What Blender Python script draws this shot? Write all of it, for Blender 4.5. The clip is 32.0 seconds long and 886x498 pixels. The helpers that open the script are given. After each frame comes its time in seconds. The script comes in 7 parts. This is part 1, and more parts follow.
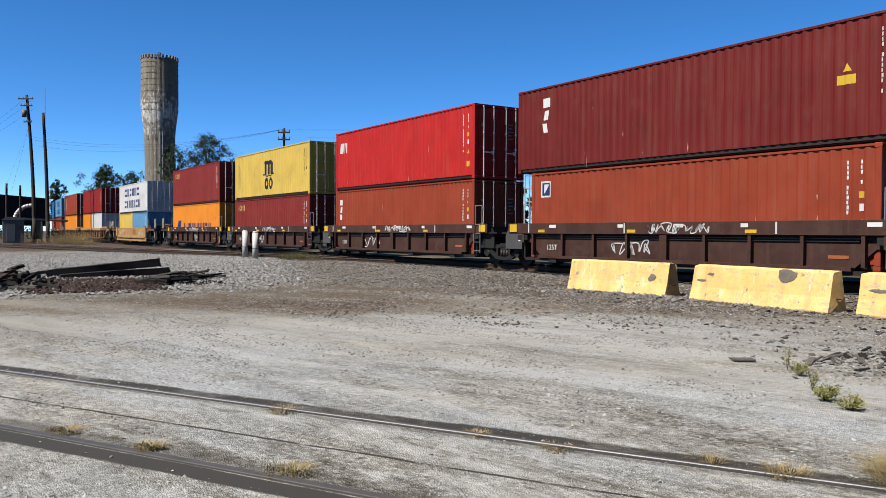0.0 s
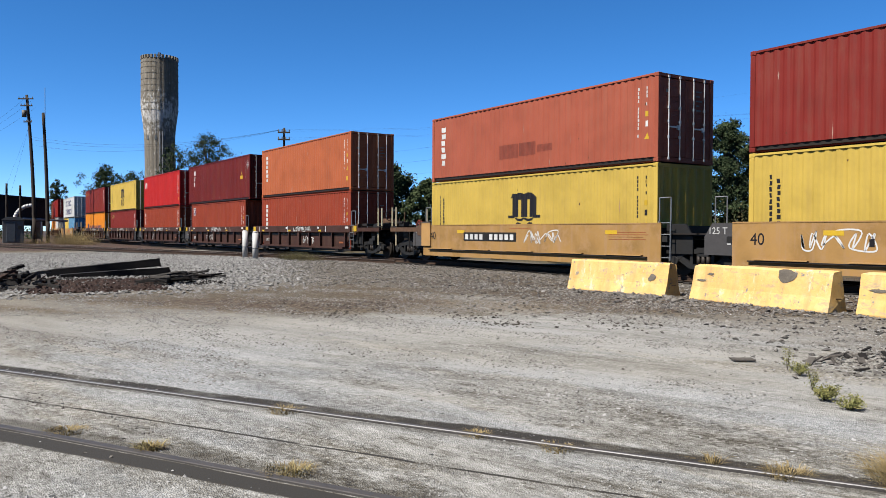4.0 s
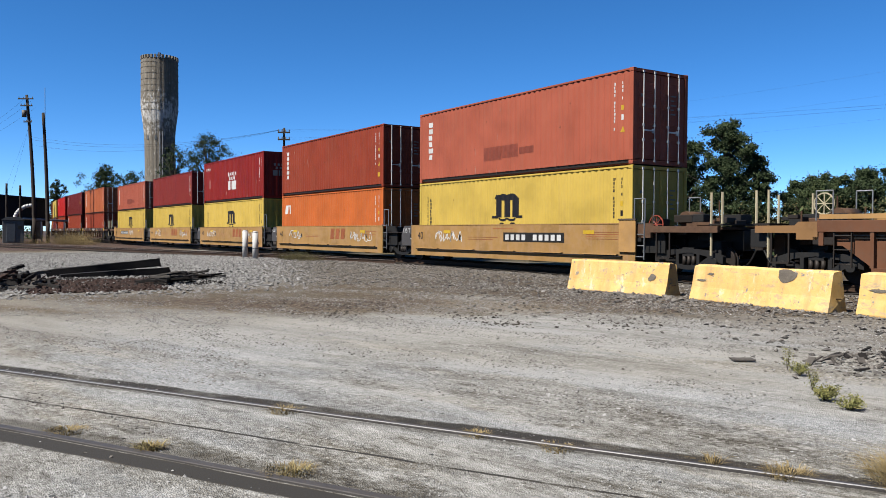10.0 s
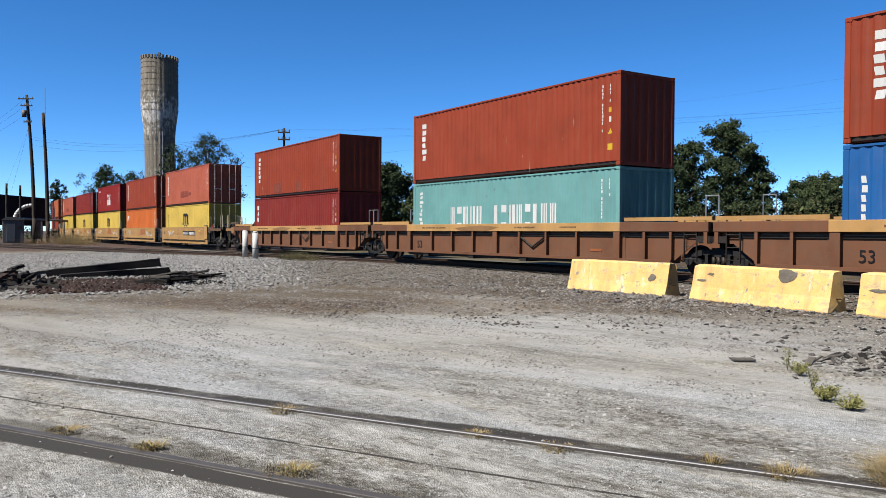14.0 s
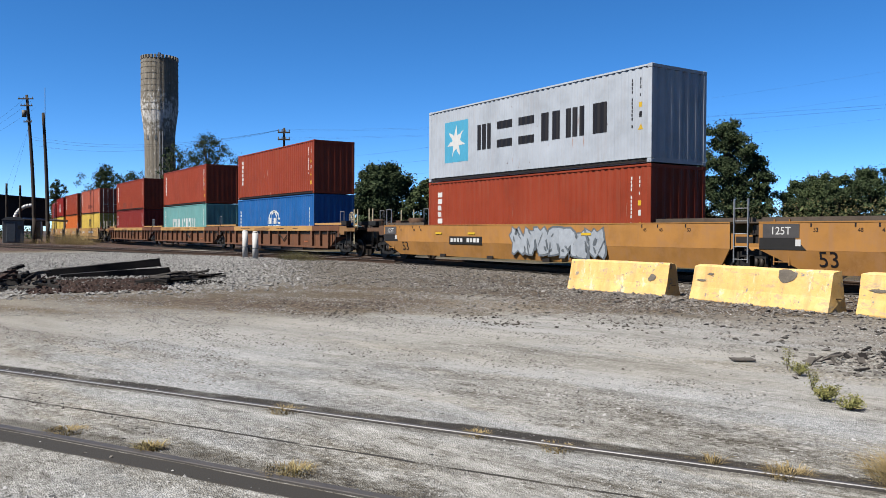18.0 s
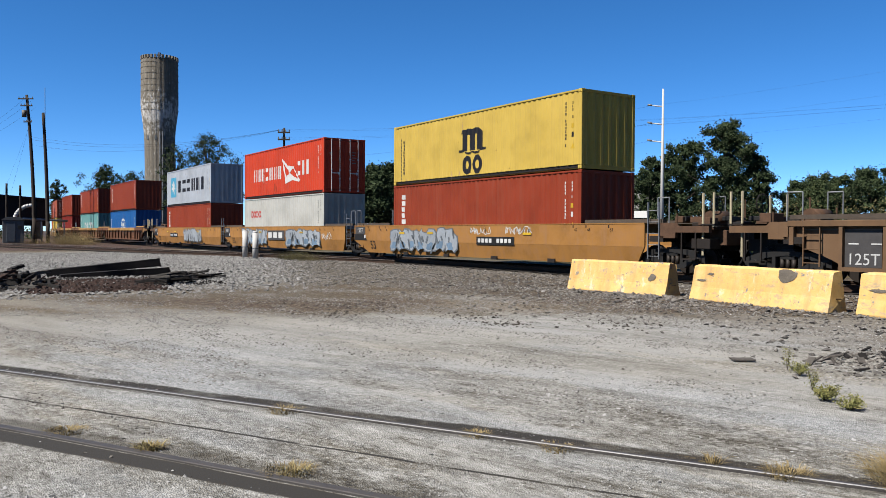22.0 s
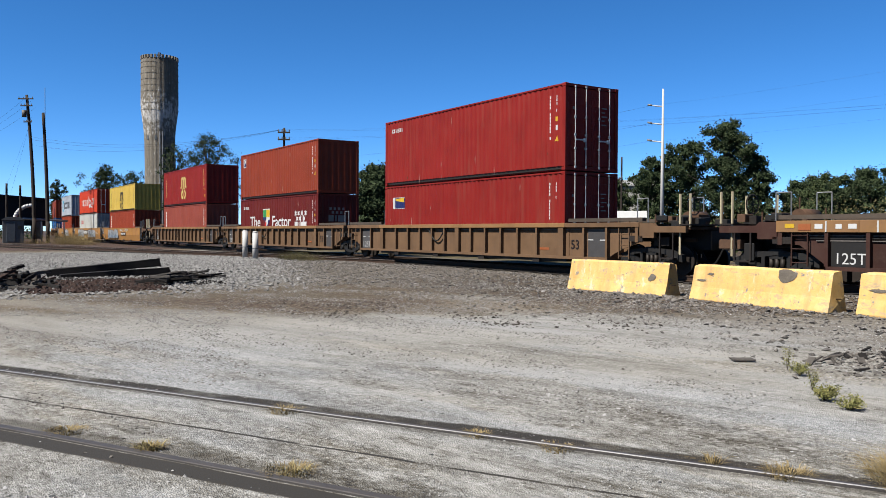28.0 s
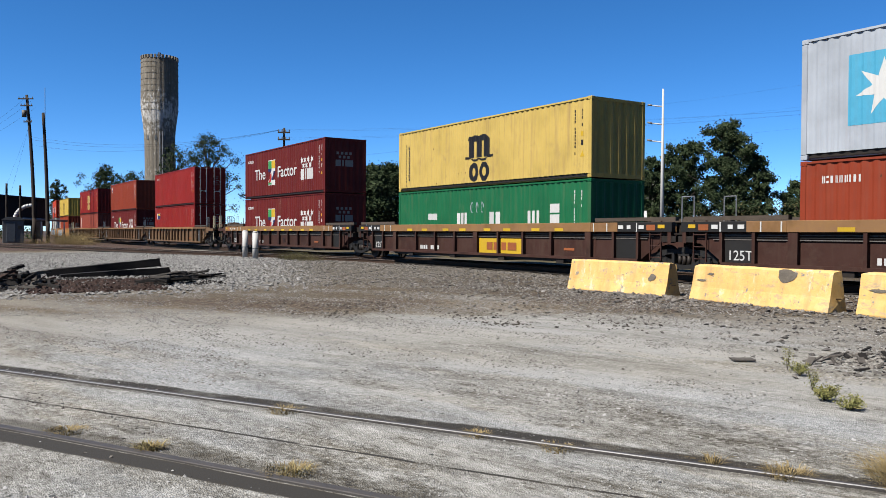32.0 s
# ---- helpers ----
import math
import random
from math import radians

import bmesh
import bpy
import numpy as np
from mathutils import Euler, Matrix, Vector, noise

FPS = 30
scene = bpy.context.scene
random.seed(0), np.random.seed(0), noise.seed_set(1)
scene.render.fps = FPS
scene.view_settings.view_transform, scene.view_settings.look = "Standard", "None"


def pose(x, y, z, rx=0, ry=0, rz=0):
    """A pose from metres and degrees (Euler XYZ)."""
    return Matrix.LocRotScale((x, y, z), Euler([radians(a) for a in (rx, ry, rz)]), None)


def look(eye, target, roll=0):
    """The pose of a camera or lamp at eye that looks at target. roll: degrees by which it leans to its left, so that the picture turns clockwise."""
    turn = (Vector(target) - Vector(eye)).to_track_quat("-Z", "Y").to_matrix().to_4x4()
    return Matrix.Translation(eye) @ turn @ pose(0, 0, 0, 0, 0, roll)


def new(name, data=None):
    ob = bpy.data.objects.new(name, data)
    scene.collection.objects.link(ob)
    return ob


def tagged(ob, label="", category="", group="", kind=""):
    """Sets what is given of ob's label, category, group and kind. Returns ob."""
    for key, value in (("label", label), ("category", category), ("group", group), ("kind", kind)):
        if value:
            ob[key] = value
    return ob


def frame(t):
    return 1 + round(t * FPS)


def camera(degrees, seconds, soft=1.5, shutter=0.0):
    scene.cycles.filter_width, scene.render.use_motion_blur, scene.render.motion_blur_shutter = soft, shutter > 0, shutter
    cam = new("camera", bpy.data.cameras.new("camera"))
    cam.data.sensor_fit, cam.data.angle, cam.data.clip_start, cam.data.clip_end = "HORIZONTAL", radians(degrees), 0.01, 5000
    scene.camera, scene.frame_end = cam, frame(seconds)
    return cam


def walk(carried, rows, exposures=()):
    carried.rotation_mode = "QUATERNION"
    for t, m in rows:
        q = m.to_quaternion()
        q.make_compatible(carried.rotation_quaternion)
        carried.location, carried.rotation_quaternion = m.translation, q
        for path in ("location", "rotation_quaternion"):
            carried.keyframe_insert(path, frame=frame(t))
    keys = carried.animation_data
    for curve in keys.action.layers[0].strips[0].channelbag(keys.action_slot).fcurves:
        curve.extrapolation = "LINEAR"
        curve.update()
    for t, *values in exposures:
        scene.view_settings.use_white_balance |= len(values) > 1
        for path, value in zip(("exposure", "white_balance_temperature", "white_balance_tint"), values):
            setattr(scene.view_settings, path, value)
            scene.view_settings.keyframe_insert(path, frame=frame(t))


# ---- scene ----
# All places are in metres: x runs along the main track (the train goes towards -x), y away from the camera, z up.
EYE = Vector((0.0, 0.0, 1.47))
TURN, TILT, ROLL = radians(33.18), radians(1.158), 0.3
AIM = EYE + Vector((-math.cos(TURN) * math.cos(TILT), math.sin(TURN) * math.cos(TILT), -math.sin(TILT))) * 10
cam = camera(57.53, 32.0, soft=0.55)
walk(cam, [(0.0, look(EYE, AIM, ROLL)), (32.0, look(EYE, AIM, ROLL))], exposures=[(0.0, 1.64), (3.0, 1.64), (6.0, 1.60), (9.0, 1.56), (11.0, 1.62), (13.0, 1.65), (17.0, 1.67), (19.0, 1.57), (20.0, 1.54), (24.0, 1.56), (28.0, 1.60), (32.0, 1.58)])

# ---- light ----
SUN_AZIMUTH, SUN_HEIGHT = radians(179.3), radians(50.0)
world = bpy.data.worlds.new("sky")
scene.world = world
world.use_nodes = True
wn = world.node_tree
sky = wn.nodes.new("ShaderNodeTexSky")
sky.sky_type, sky.sun_disc = "NISHITA", False
sky.sun_elevation, sky.sun_rotation = SUN_HEIGHT, SUN_AZIMUTH
sky.air_density, sky.dust_density, sky.ozone_density = 0.6, 0.0, 6.0
sky.altitude = 2000.0
deep = wn.nodes.new("ShaderNodeHueSaturation")
deep.inputs["Hue"].default_value, deep.inputs["Saturation"].default_value = 0.4985, 1.19
wn.nodes["Background"].inputs["Strength"].default_value = 0.0610
wn.links.new(sky.outputs["Color"], deep.inputs["Color"])
wn.links.new(deep.outputs["Color"], wn.nodes["Background"].inputs["Color"])
sun_way = Vector((math.sin(SUN_AZIMUTH) * math.cos(SUN_HEIGHT), math.cos(SUN_AZIMUTH) * math.cos(SUN_HEIGHT), math.sin(SUN_HEIGHT)))
sun = new("sun", bpy.data.lights.new("sun", "SUN"))
sun.data.energy, sun.data.angle, sun.data.color = 5.0, radians(0.53), (1.0, 0.95, 0.88)
sun.matrix_world = look(sun_way * 60, (0, 0, 0))


# ---- materials ----
def material(name, build):
    m = bpy.data.materials.new(name)
    m.use_nodes = True
    build(m.node_tree, m.node_tree.nodes["Principled BSDF"])
    return m


def node(nt, kind, **values):
    n = nt.nodes.new(kind)
    for key, value in values.items():
        n.inputs[key.replace("_", " ")].default_value = value
    return n


def noise_of(nt, coords, scale, detail=4.0, rough=0.6):
    n = node(nt, "ShaderNodeTexNoise", Scale=scale, Detail=detail, Roughness=rough)
    nt.links.new(coords, n.inputs["Vector"])
    return n.outputs["Fac"]


def ramp(nt, fac, stops):
    r = nt.nodes.new("ShaderNodeValToRGB")
    el = r.color_ramp.elements
    while len(el) < len(stops):
        el.new(0.5)
    for e, (p, c) in zip(el, stops):
        e.position = p
        e.color = (*c, 1) if len(c) == 3 else c
    nt.links.new(fac, r.inputs["Fac"])
    return r.outputs["Color"]


def toned(nt, colour, k):
    """The same colour, k times as bright."""
    return mix(nt, 1.0, colour, (k, k, k), "MULTIPLY")


def grey(v):
    return (v, v, v)


def mix(nt, fac, a, b, how="MIX"):
    m = nt.nodes.new("ShaderNodeMix")
    m.data_type, m.blend_type = "RGBA", how
    for slot, v in ((0, fac), (6, a), (7, b)):
        if isinstance(v, (float, int)):
            m.inputs[slot].default_value = v
        elif isinstance(v, tuple):
            m.inputs[slot].default_value = (*v, 1)
        else:
            nt.links.new(v, m.inputs[slot])
    return m.outputs[2]


def math_of(nt, how, a, b=0.0, clamp=False):
    m = nt.nodes.new("ShaderNodeMath")
    m.operation, m.use_clamp = how, clamp
    for i, v in enumerate((a, b)):
        if isinstance(v, (float, int)):
            m.inputs[i].default_value = v
        else:
            nt.links.new(v, m.inputs[i])
    return m.outputs[0]


def mapped(nt, coords, scale):
    m = nt.nodes.new("ShaderNodeMapping")
    m.inputs["Scale"].default_value = scale
    nt.links.new(coords, m.inputs["Vector"])
    return m.outputs["Vector"]


def bump(nt, bsdf, height, strength, distance=0.02):
    b = node(nt, "ShaderNodeBump", Strength=strength, Distance=distance)
    nt.links.new(height, b.inputs["Height"])
    nt.links.new(b.outputs["Normal"], bsdf.inputs["Normal"])


def object_coords(nt):
    """Object coordinates, shifted for each object."""
    tc, info = nt.nodes.new("ShaderNodeTexCoord"), nt.nodes.new("ShaderNodeObjectInfo")
    add = nt.nodes.new("ShaderNodeVectorMath")
    add.operation = "MULTIPLY_ADD"
    add.inputs[1].default_value = (1, 1, 1)
    grow = nt.nodes.new("ShaderNodeVectorMath")
    grow.operation = "SCALE"
    grow.inputs[0].default_value = (37.0, 11.0, 5.0)
    nt.links.new(info.outputs["Random"], grow.inputs["Scale"])
    nt.links.new(tc.outputs["Object"], add.inputs[0])
    nt.links.new(grow.outputs[0], add.inputs[2])
    return add.outputs[0], info.outputs["Random"]


def paint(name, rgb, rough=0.45, dirt=0.35, dirt_rgb=(0.10, 0.06, 0.04), metal=0.0, fade=0.12, grimy=0.56):
    """Weathered paint on steel: faded patches, runs of dirt, rust specks, slight waviness."""
    rgb = tuple(c * 0.345 for c in rgb)

    def build(nt, bsdf):
        co, rnd = object_coords(nt)
        patches = noise_of(nt, co, 0.9, 5)
        runs = noise_of(nt, mapped(nt, co, (5.0, 5.0, 0.35)), 1.0, 5, 0.65)
        specks = noise_of(nt, co, 14.0, 6, 0.7)
        pale = tuple(min(1.0, c * 1.10 + fade * 0.012) for c in rgb)
        dark = tuple(c * (1 - fade * 1.4) for c in rgb)
        base = ramp(nt, patches, [(0.3, dark), (0.52, rgb), (0.75, pale)])
        shift = ramp(nt, rnd, [(0.0, grey(0.88)), (1.0, grey(1.0))])
        base = mix(nt, 1.0, base, shift, "MULTIPLY")
        base = mix(nt, math_of(nt, "MULTIPLY", ramp(nt, runs, [(0.52, grey(0.0)), (0.8, grey(1.0))]), dirt), base, dirt_rgb)
        base = mix(nt, math_of(nt, "MULTIPLY", ramp(nt, specks, [(0.66, grey(0.0)), (0.74, grey(1.0))]), dirt * 1.4, True), base, (0.16, 0.06, 0.03))
        blots = noise_of(nt, co, 2.3, 8, 0.72)
        base = mix(nt, math_of(nt, "MULTIPLY", ramp(nt, blots, [(grimy, grey(0.0)), (grimy + 0.14, grey(1.0))]), dirt * 0.9, True), base, tuple(0.55 * a + 0.45 * b for a, b in zip(dirt_rgb, rgb)))
        nt.links.new(base, bsdf.inputs["Base Color"])
        nt.links.new(ramp(nt, runs, [(0.3, grey(rough)), (0.8, grey(min(0.95, rough + 0.3)))]), bsdf.inputs["Roughness"])
        bsdf.inputs["Metallic"].default_value = metal
        bsdf.inputs["Specular IOR Level"].default_value = 0.12
        bump(nt, bsdf, mix(nt, 0.4, patches, specks), 0.08, 0.02)
    return material(name, build)


def plain(name, rgb, rough=0.6, metal=0.0, vary=0.25, scale=6.0, relief=0.2):
    """A surface with grain at two scales."""
    rgb = tuple(c * 0.345 for c in rgb)

    def build(nt, bsdf):
        co, rnd = object_coords(nt)
        a, b = noise_of(nt, co, scale, 5), noise_of(nt, co, scale * 9, 4)
        base = ramp(nt, a, [(0.25, tuple(c * (1 - vary) for c in rgb)), (0.75, tuple(min(1, c * (1 + vary)) for c in rgb))])
        base = mix(nt, 0.35, base, ramp(nt, b, [(0.3, tuple(c * (1 - vary) for c in rgb)), (0.7, tuple(min(1, c * (1 + vary)) for c in rgb))]))
        base = mix(nt, 1.0, base, ramp(nt, rnd, [(0.0, grey(0.8)), (1.0, grey(1.0))]), "MULTIPLY")
        nt.links.new(base, bsdf.inputs["Base Color"])
        bsdf.inputs["Roughness"].default_value, bsdf.inputs["Metallic"].default_value = rough, metal
        bsdf.inputs["Specular IOR Level"].default_value = 0.18
        bump(nt, bsdf, mix(nt, 0.5, a, b), relief, 0.03)
    return material(name, build)


CONTAINER_RGB = {
    "maroon": (0.25, 0.026, 0.018), "red": (0.54, 0.018, 0.014), "wine": (0.31, 0.017, 0.011), "rust": (0.33, 0.050, 0.018), "oxblood": (0.165, 0.014, 0.010),
    "brick": (0.34, 0.054, 0.021), "orange": (0.56, 0.150, 0.056), "coral": (0.47, 0.118, 0.066), "bright_orange": (0.70, 0.17, 0.035), "amber": (0.85, 0.28, 0.02),
    "yellow": (0.73, 0.515, 0.10), "old_yellow": (0.72, 0.52, 0.14), "grey": (0.52, 0.57, 0.635), "pale_grey": (0.62, 0.62, 0.57),
    "vermilion": (0.70, 0.065, 0.022), "teal": (0.18, 0.42, 0.41), "blue": (0.015, 0.13, 0.40), "sky_blue": (0.14, 0.36, 0.60),
    "green": (0.012, 0.17, 0.065), "white": (0.74, 0.75, 0.74), "rose": (0.36, 0.075, 0.048)}
CONTAINER_WORDS = {"maroon": "dark maroon", "red": "bright red", "wine": "deep red", "oxblood": "dark oxblood red", "coral": "sun-faded coral", "rust": "rust-red", "brick": "brick-red", "orange": "faded orange",
    "bright_orange": "strong orange", "amber": "amber orange", "yellow": "mustard yellow", "old_yellow": "stained mustard yellow", "grey": "silver grey",
    "pale_grey": "pale grey", "vermilion": "vermilion red", "teal": "faded teal", "blue": "royal blue", "sky_blue": "light blue", "green": "dark green",
    "white": "off-white", "rose": "sun-faded red"}
COAT = {k: paint("coat_" + k, v, dirt=0.7 if k == "old_yellow" else 0.20) for k, v in CONTAINER_RGB.items()}
MAROON_CAR = paint("car_maroon", (0.070, 0.029, 0.021), 0.6, 0.75, (0.035, 0.022, 0.016), 0.0, 0.25, 0.5)
BROWN_CAR = paint("car_brown", (0.205, 0.088, 0.045), 0.6, 0.95, (0.055, 0.032, 0.021), 0.0, 0.2, 0.47)
RUSTY_CAR = paint("car_rusty_tan", (0.215, 0.125, 0.066), 0.65, 0.95, (0.050, 0.031, 0.020), 0.0, 0.22, 0.50)
YELLOW_CAR = paint("car_yellow", (0.475, 0.228, 0.060), 0.6, 0.85, (0.13, 0.07, 0.035), 0.0, 0.2, 0.49)
TAN_CAR = paint("car_tan_yellow", (0.48, 0.275, 0.092), 0.6, 0.85, (0.16, 0.10, 0.06), 0.0, 0.2, 0.49)
OLD_CHORD = paint("car_chord_brown_yellow", (0.34, 0.185, 0.075), 0.6, 0.95, (0.10, 0.055, 0.03), 0.0, 0.25, 0.46)
CHORD = paint("car_chord_yellow", (0.56, 0.32, 0.115), 0.55, 0.7, (0.14, 0.09, 0.05), 0.0, 0.2, 0.50)
BLACK = plain("black_steel", (0.020, 0.019, 0.018), 0.65)
DARK_STEEL = plain("dark_steel", (0.045, 0.036, 0.030), 0.6, 0.3)
GALVANIZED = plain("galvanized_steel", (0.45, 0.46, 0.47), 0.45, 0.6)
WHITE = plain("white_marking", (0.80, 0.80, 0.78), 0.5, 0, 0.08, 4, 0.02)
INK = plain("black_marking", (0.015, 0.013, 0.015), 0.5, 0, 0.1, 4, 0.02)
GOLD = plain("yellow_marking", (0.75, 0.48, 0.03), 0.5, 0, 0.1, 4, 0.02)
CREAM = plain("cream_marking", (0.76, 0.60, 0.20), 0.5, 0, 0.08, 4, 0.02)
NAVY = plain("navy_marking", (0.02, 0.03, 0.14), 0.5, 0, 0.1, 4, 0.02)
CYAN = plain("cyan_marking", (0.10, 0.48, 0.72), 0.5, 0, 0.1, 4, 0.02)
RED_MARK = plain("red_marking", (0.62, 0.04, 0.03), 0.5, 0, 0.1, 4, 0.02)
GREEN_MARK = plain("green_marking", (0.05, 0.35, 0.10), 0.5, 0, 0.1, 4, 0.02)
OCHRE_MARK = plain("ochre_marking", (0.42, 0.13, 0.045), 0.5, 0, 0.2, 4, 0.02)
SILVER = plain("silver_spray", (0.52, 0.56, 0.60), 0.4, 0.2, 0.25, 5, 0.02)
GREY_SPRAY = plain("grey_spray", (0.16, 0.18, 0.20), 0.5, 0, 0.3, 5, 0.02)
BLUE_SPRAY = plain("blue_spray", (0.20, 0.30, 0.42), 0.5, 0, 0.25, 5, 0.02)


# ---- mesh helpers ----
def box(bm, x0, x1, y0, y1, z0, z1, bevel=0.0):
    v = [bm.verts.new((x, y, z)) for x in (x0, x1) for y in (y0, y1) for z in (z0, z1)]
    faces = [bm.faces.new([v[i] for i in f]) for f in ((0, 1, 3, 2), (4, 6, 7, 5), (0, 4, 5, 1), (2, 3, 7, 6), (0, 2, 6, 4), (1, 5, 7, 3))]
    if bevel:
        bmesh.ops.bevel(bm, geom=list({e for f in faces for e in f.edges}), offset=bevel, segments=1, affect="EDGES")


def tube(bm, a, b, r, n=8, r2=None, caps=True):
    a, b = Vector(a), Vector(b)
    q = (b - a).to_track_quat("Z", "Y")
    rings = []
    for p, rr in ((a, r), (b, r if r2 is None else r2)):
        rings.append([bm.verts.new(p + q @ Vector((rr * math.cos(2 * math.pi * i / n), rr * math.sin(2 * math.pi * i / n), 0))) for i in range(n)])
    for i in range(n):
        f = bm.faces.new((rings[0][i], rings[0][(i + 1) % n], rings[1][(i + 1) % n], rings[1][i]))
        f.smooth = n > 6
    if caps:
        bm.faces.new(rings[0][::-1])
        bm.faces.new(rings[1])


def slab(bm, outline, y0, y1):
    """An outline of (x, z) made solid from y0 to y1."""
    a = [bm.verts.new((x, y0, z)) for x, z in outline]
    b = [bm.verts.new((x, y1, z)) for x, z in outline]
    n = len(outline)
    bm.faces.new(a)
    bm.faces.new(b[::-1])
    for i in range(n):
        bm.faces.new((a[i], b[i], b[(i + 1) % n], a[(i + 1) % n]))


def mesh_of(bm, mat, name="mesh", recalc=True):
    me = bpy.data.meshes.new(name)
    if recalc:
        bmesh.ops.recalc_face_normals(bm, faces=bm.faces)
    bm.to_mesh(me)
    bm.free()
    me.materials.append(mat)
    return me


def made(draw, *args, **kw):
    bm = bmesh.new()
    draw(bm, *args, **kw)
    return bm


def part(name, shape, mat=None, parent=None, label="", at=None):
    me = mesh_of(shape, mat, name) if isinstance(shape, bmesh.types.BMesh) else shape
    ob = new(name, me)
    ob.parent = parent
    if at is not None:
        ob.matrix_basis = at
    if label:
        ob["label"] = label
    return ob


def thing(name, label, category, at=None, group="", kind=""):
    ob = new(name)
    ob.empty_display_size = 0.3
    if at is not None:
        ob.matrix_basis = at
    return tagged(ob, label, category, group, kind)


CACHE = {}


def cached(key, draw, mat, *args, **kw):
    """One mesh for all pieces of the same shape and material."""
    k = (key, mat.name)
    if k not in CACHE:
        CACHE[k] = mesh_of(made(draw, *args, **kw), mat, key if isinstance(key, str) else str(key[0]))
    return CACHE[k]


def mesh_from(verts, faces, mat, name="mesh", smooth=False):
    me = bpy.data.meshes.new(name)
    me.from_pydata(verts, [], faces)
    if smooth:
        me.polygons.foreach_set("use_smooth", [True] * len(me.polygons))
    me.materials.append(mat)
    return me


# ---- ground ----
SIDING_A, SIDING_ANGLE = Vector((-5.0, 3.25)), radians(29.0)     # far rail of the paved-in siding
SIDING_WAY = Vector((math.cos(SIDING_ANGLE), math.sin(SIDING_ANGLE)))
SIDING_SIDE = Vector((SIDING_WAY.y, -SIDING_WAY.x))              # towards the camera
GAUGE = 1.505


def ground_height(x, y):
    rise = min(max((y - 9) / 7, 0), 1) * 0.07
    bank = math.exp(-((x + 34) / 9) ** 2 - ((y - 9) / 6) ** 2) * 0.16
    rough = 0.02 * noise.noise((x * 0.35, y * 0.35, 0)) + 0.008 * noise.noise((x * 1.7, y * 1.7, 3))
    off = abs((Vector((x, y)) - SIDING_A).dot(SIDING_SIDE) - GAUGE / 2)
    if off < 1.6:
        rough *= 0.35
    return rise + bank + rough if -90 < x < 12 and -12 < y < 30 else rise


def line_distance(nt, px, py, point, way):
    """How far a place lies to the side of a line on the ground, towards the camera."""
    sx, sy = way.y, -way.x
    a = math_of(nt, "MULTIPLY", math_of(nt, "SUBTRACT", px, float(point.x)), sx)
    return math_of(nt, "ADD", a, math_of(nt, "MULTIPLY", math_of(nt, "SUBTRACT", py, float(point.y)), sy))


def band(nt, d, middle, wide, soft, wobble):
    off = math_of(nt, "ABSOLUTE", math_of(nt, "ADD", math_of(nt, "SUBTRACT", d, middle), wobble))
    return math_of(nt, "SUBTRACT", 1.0, math_of(nt, "DIVIDE", math_of(nt, "SUBTRACT", off, wide), soft, True), True)


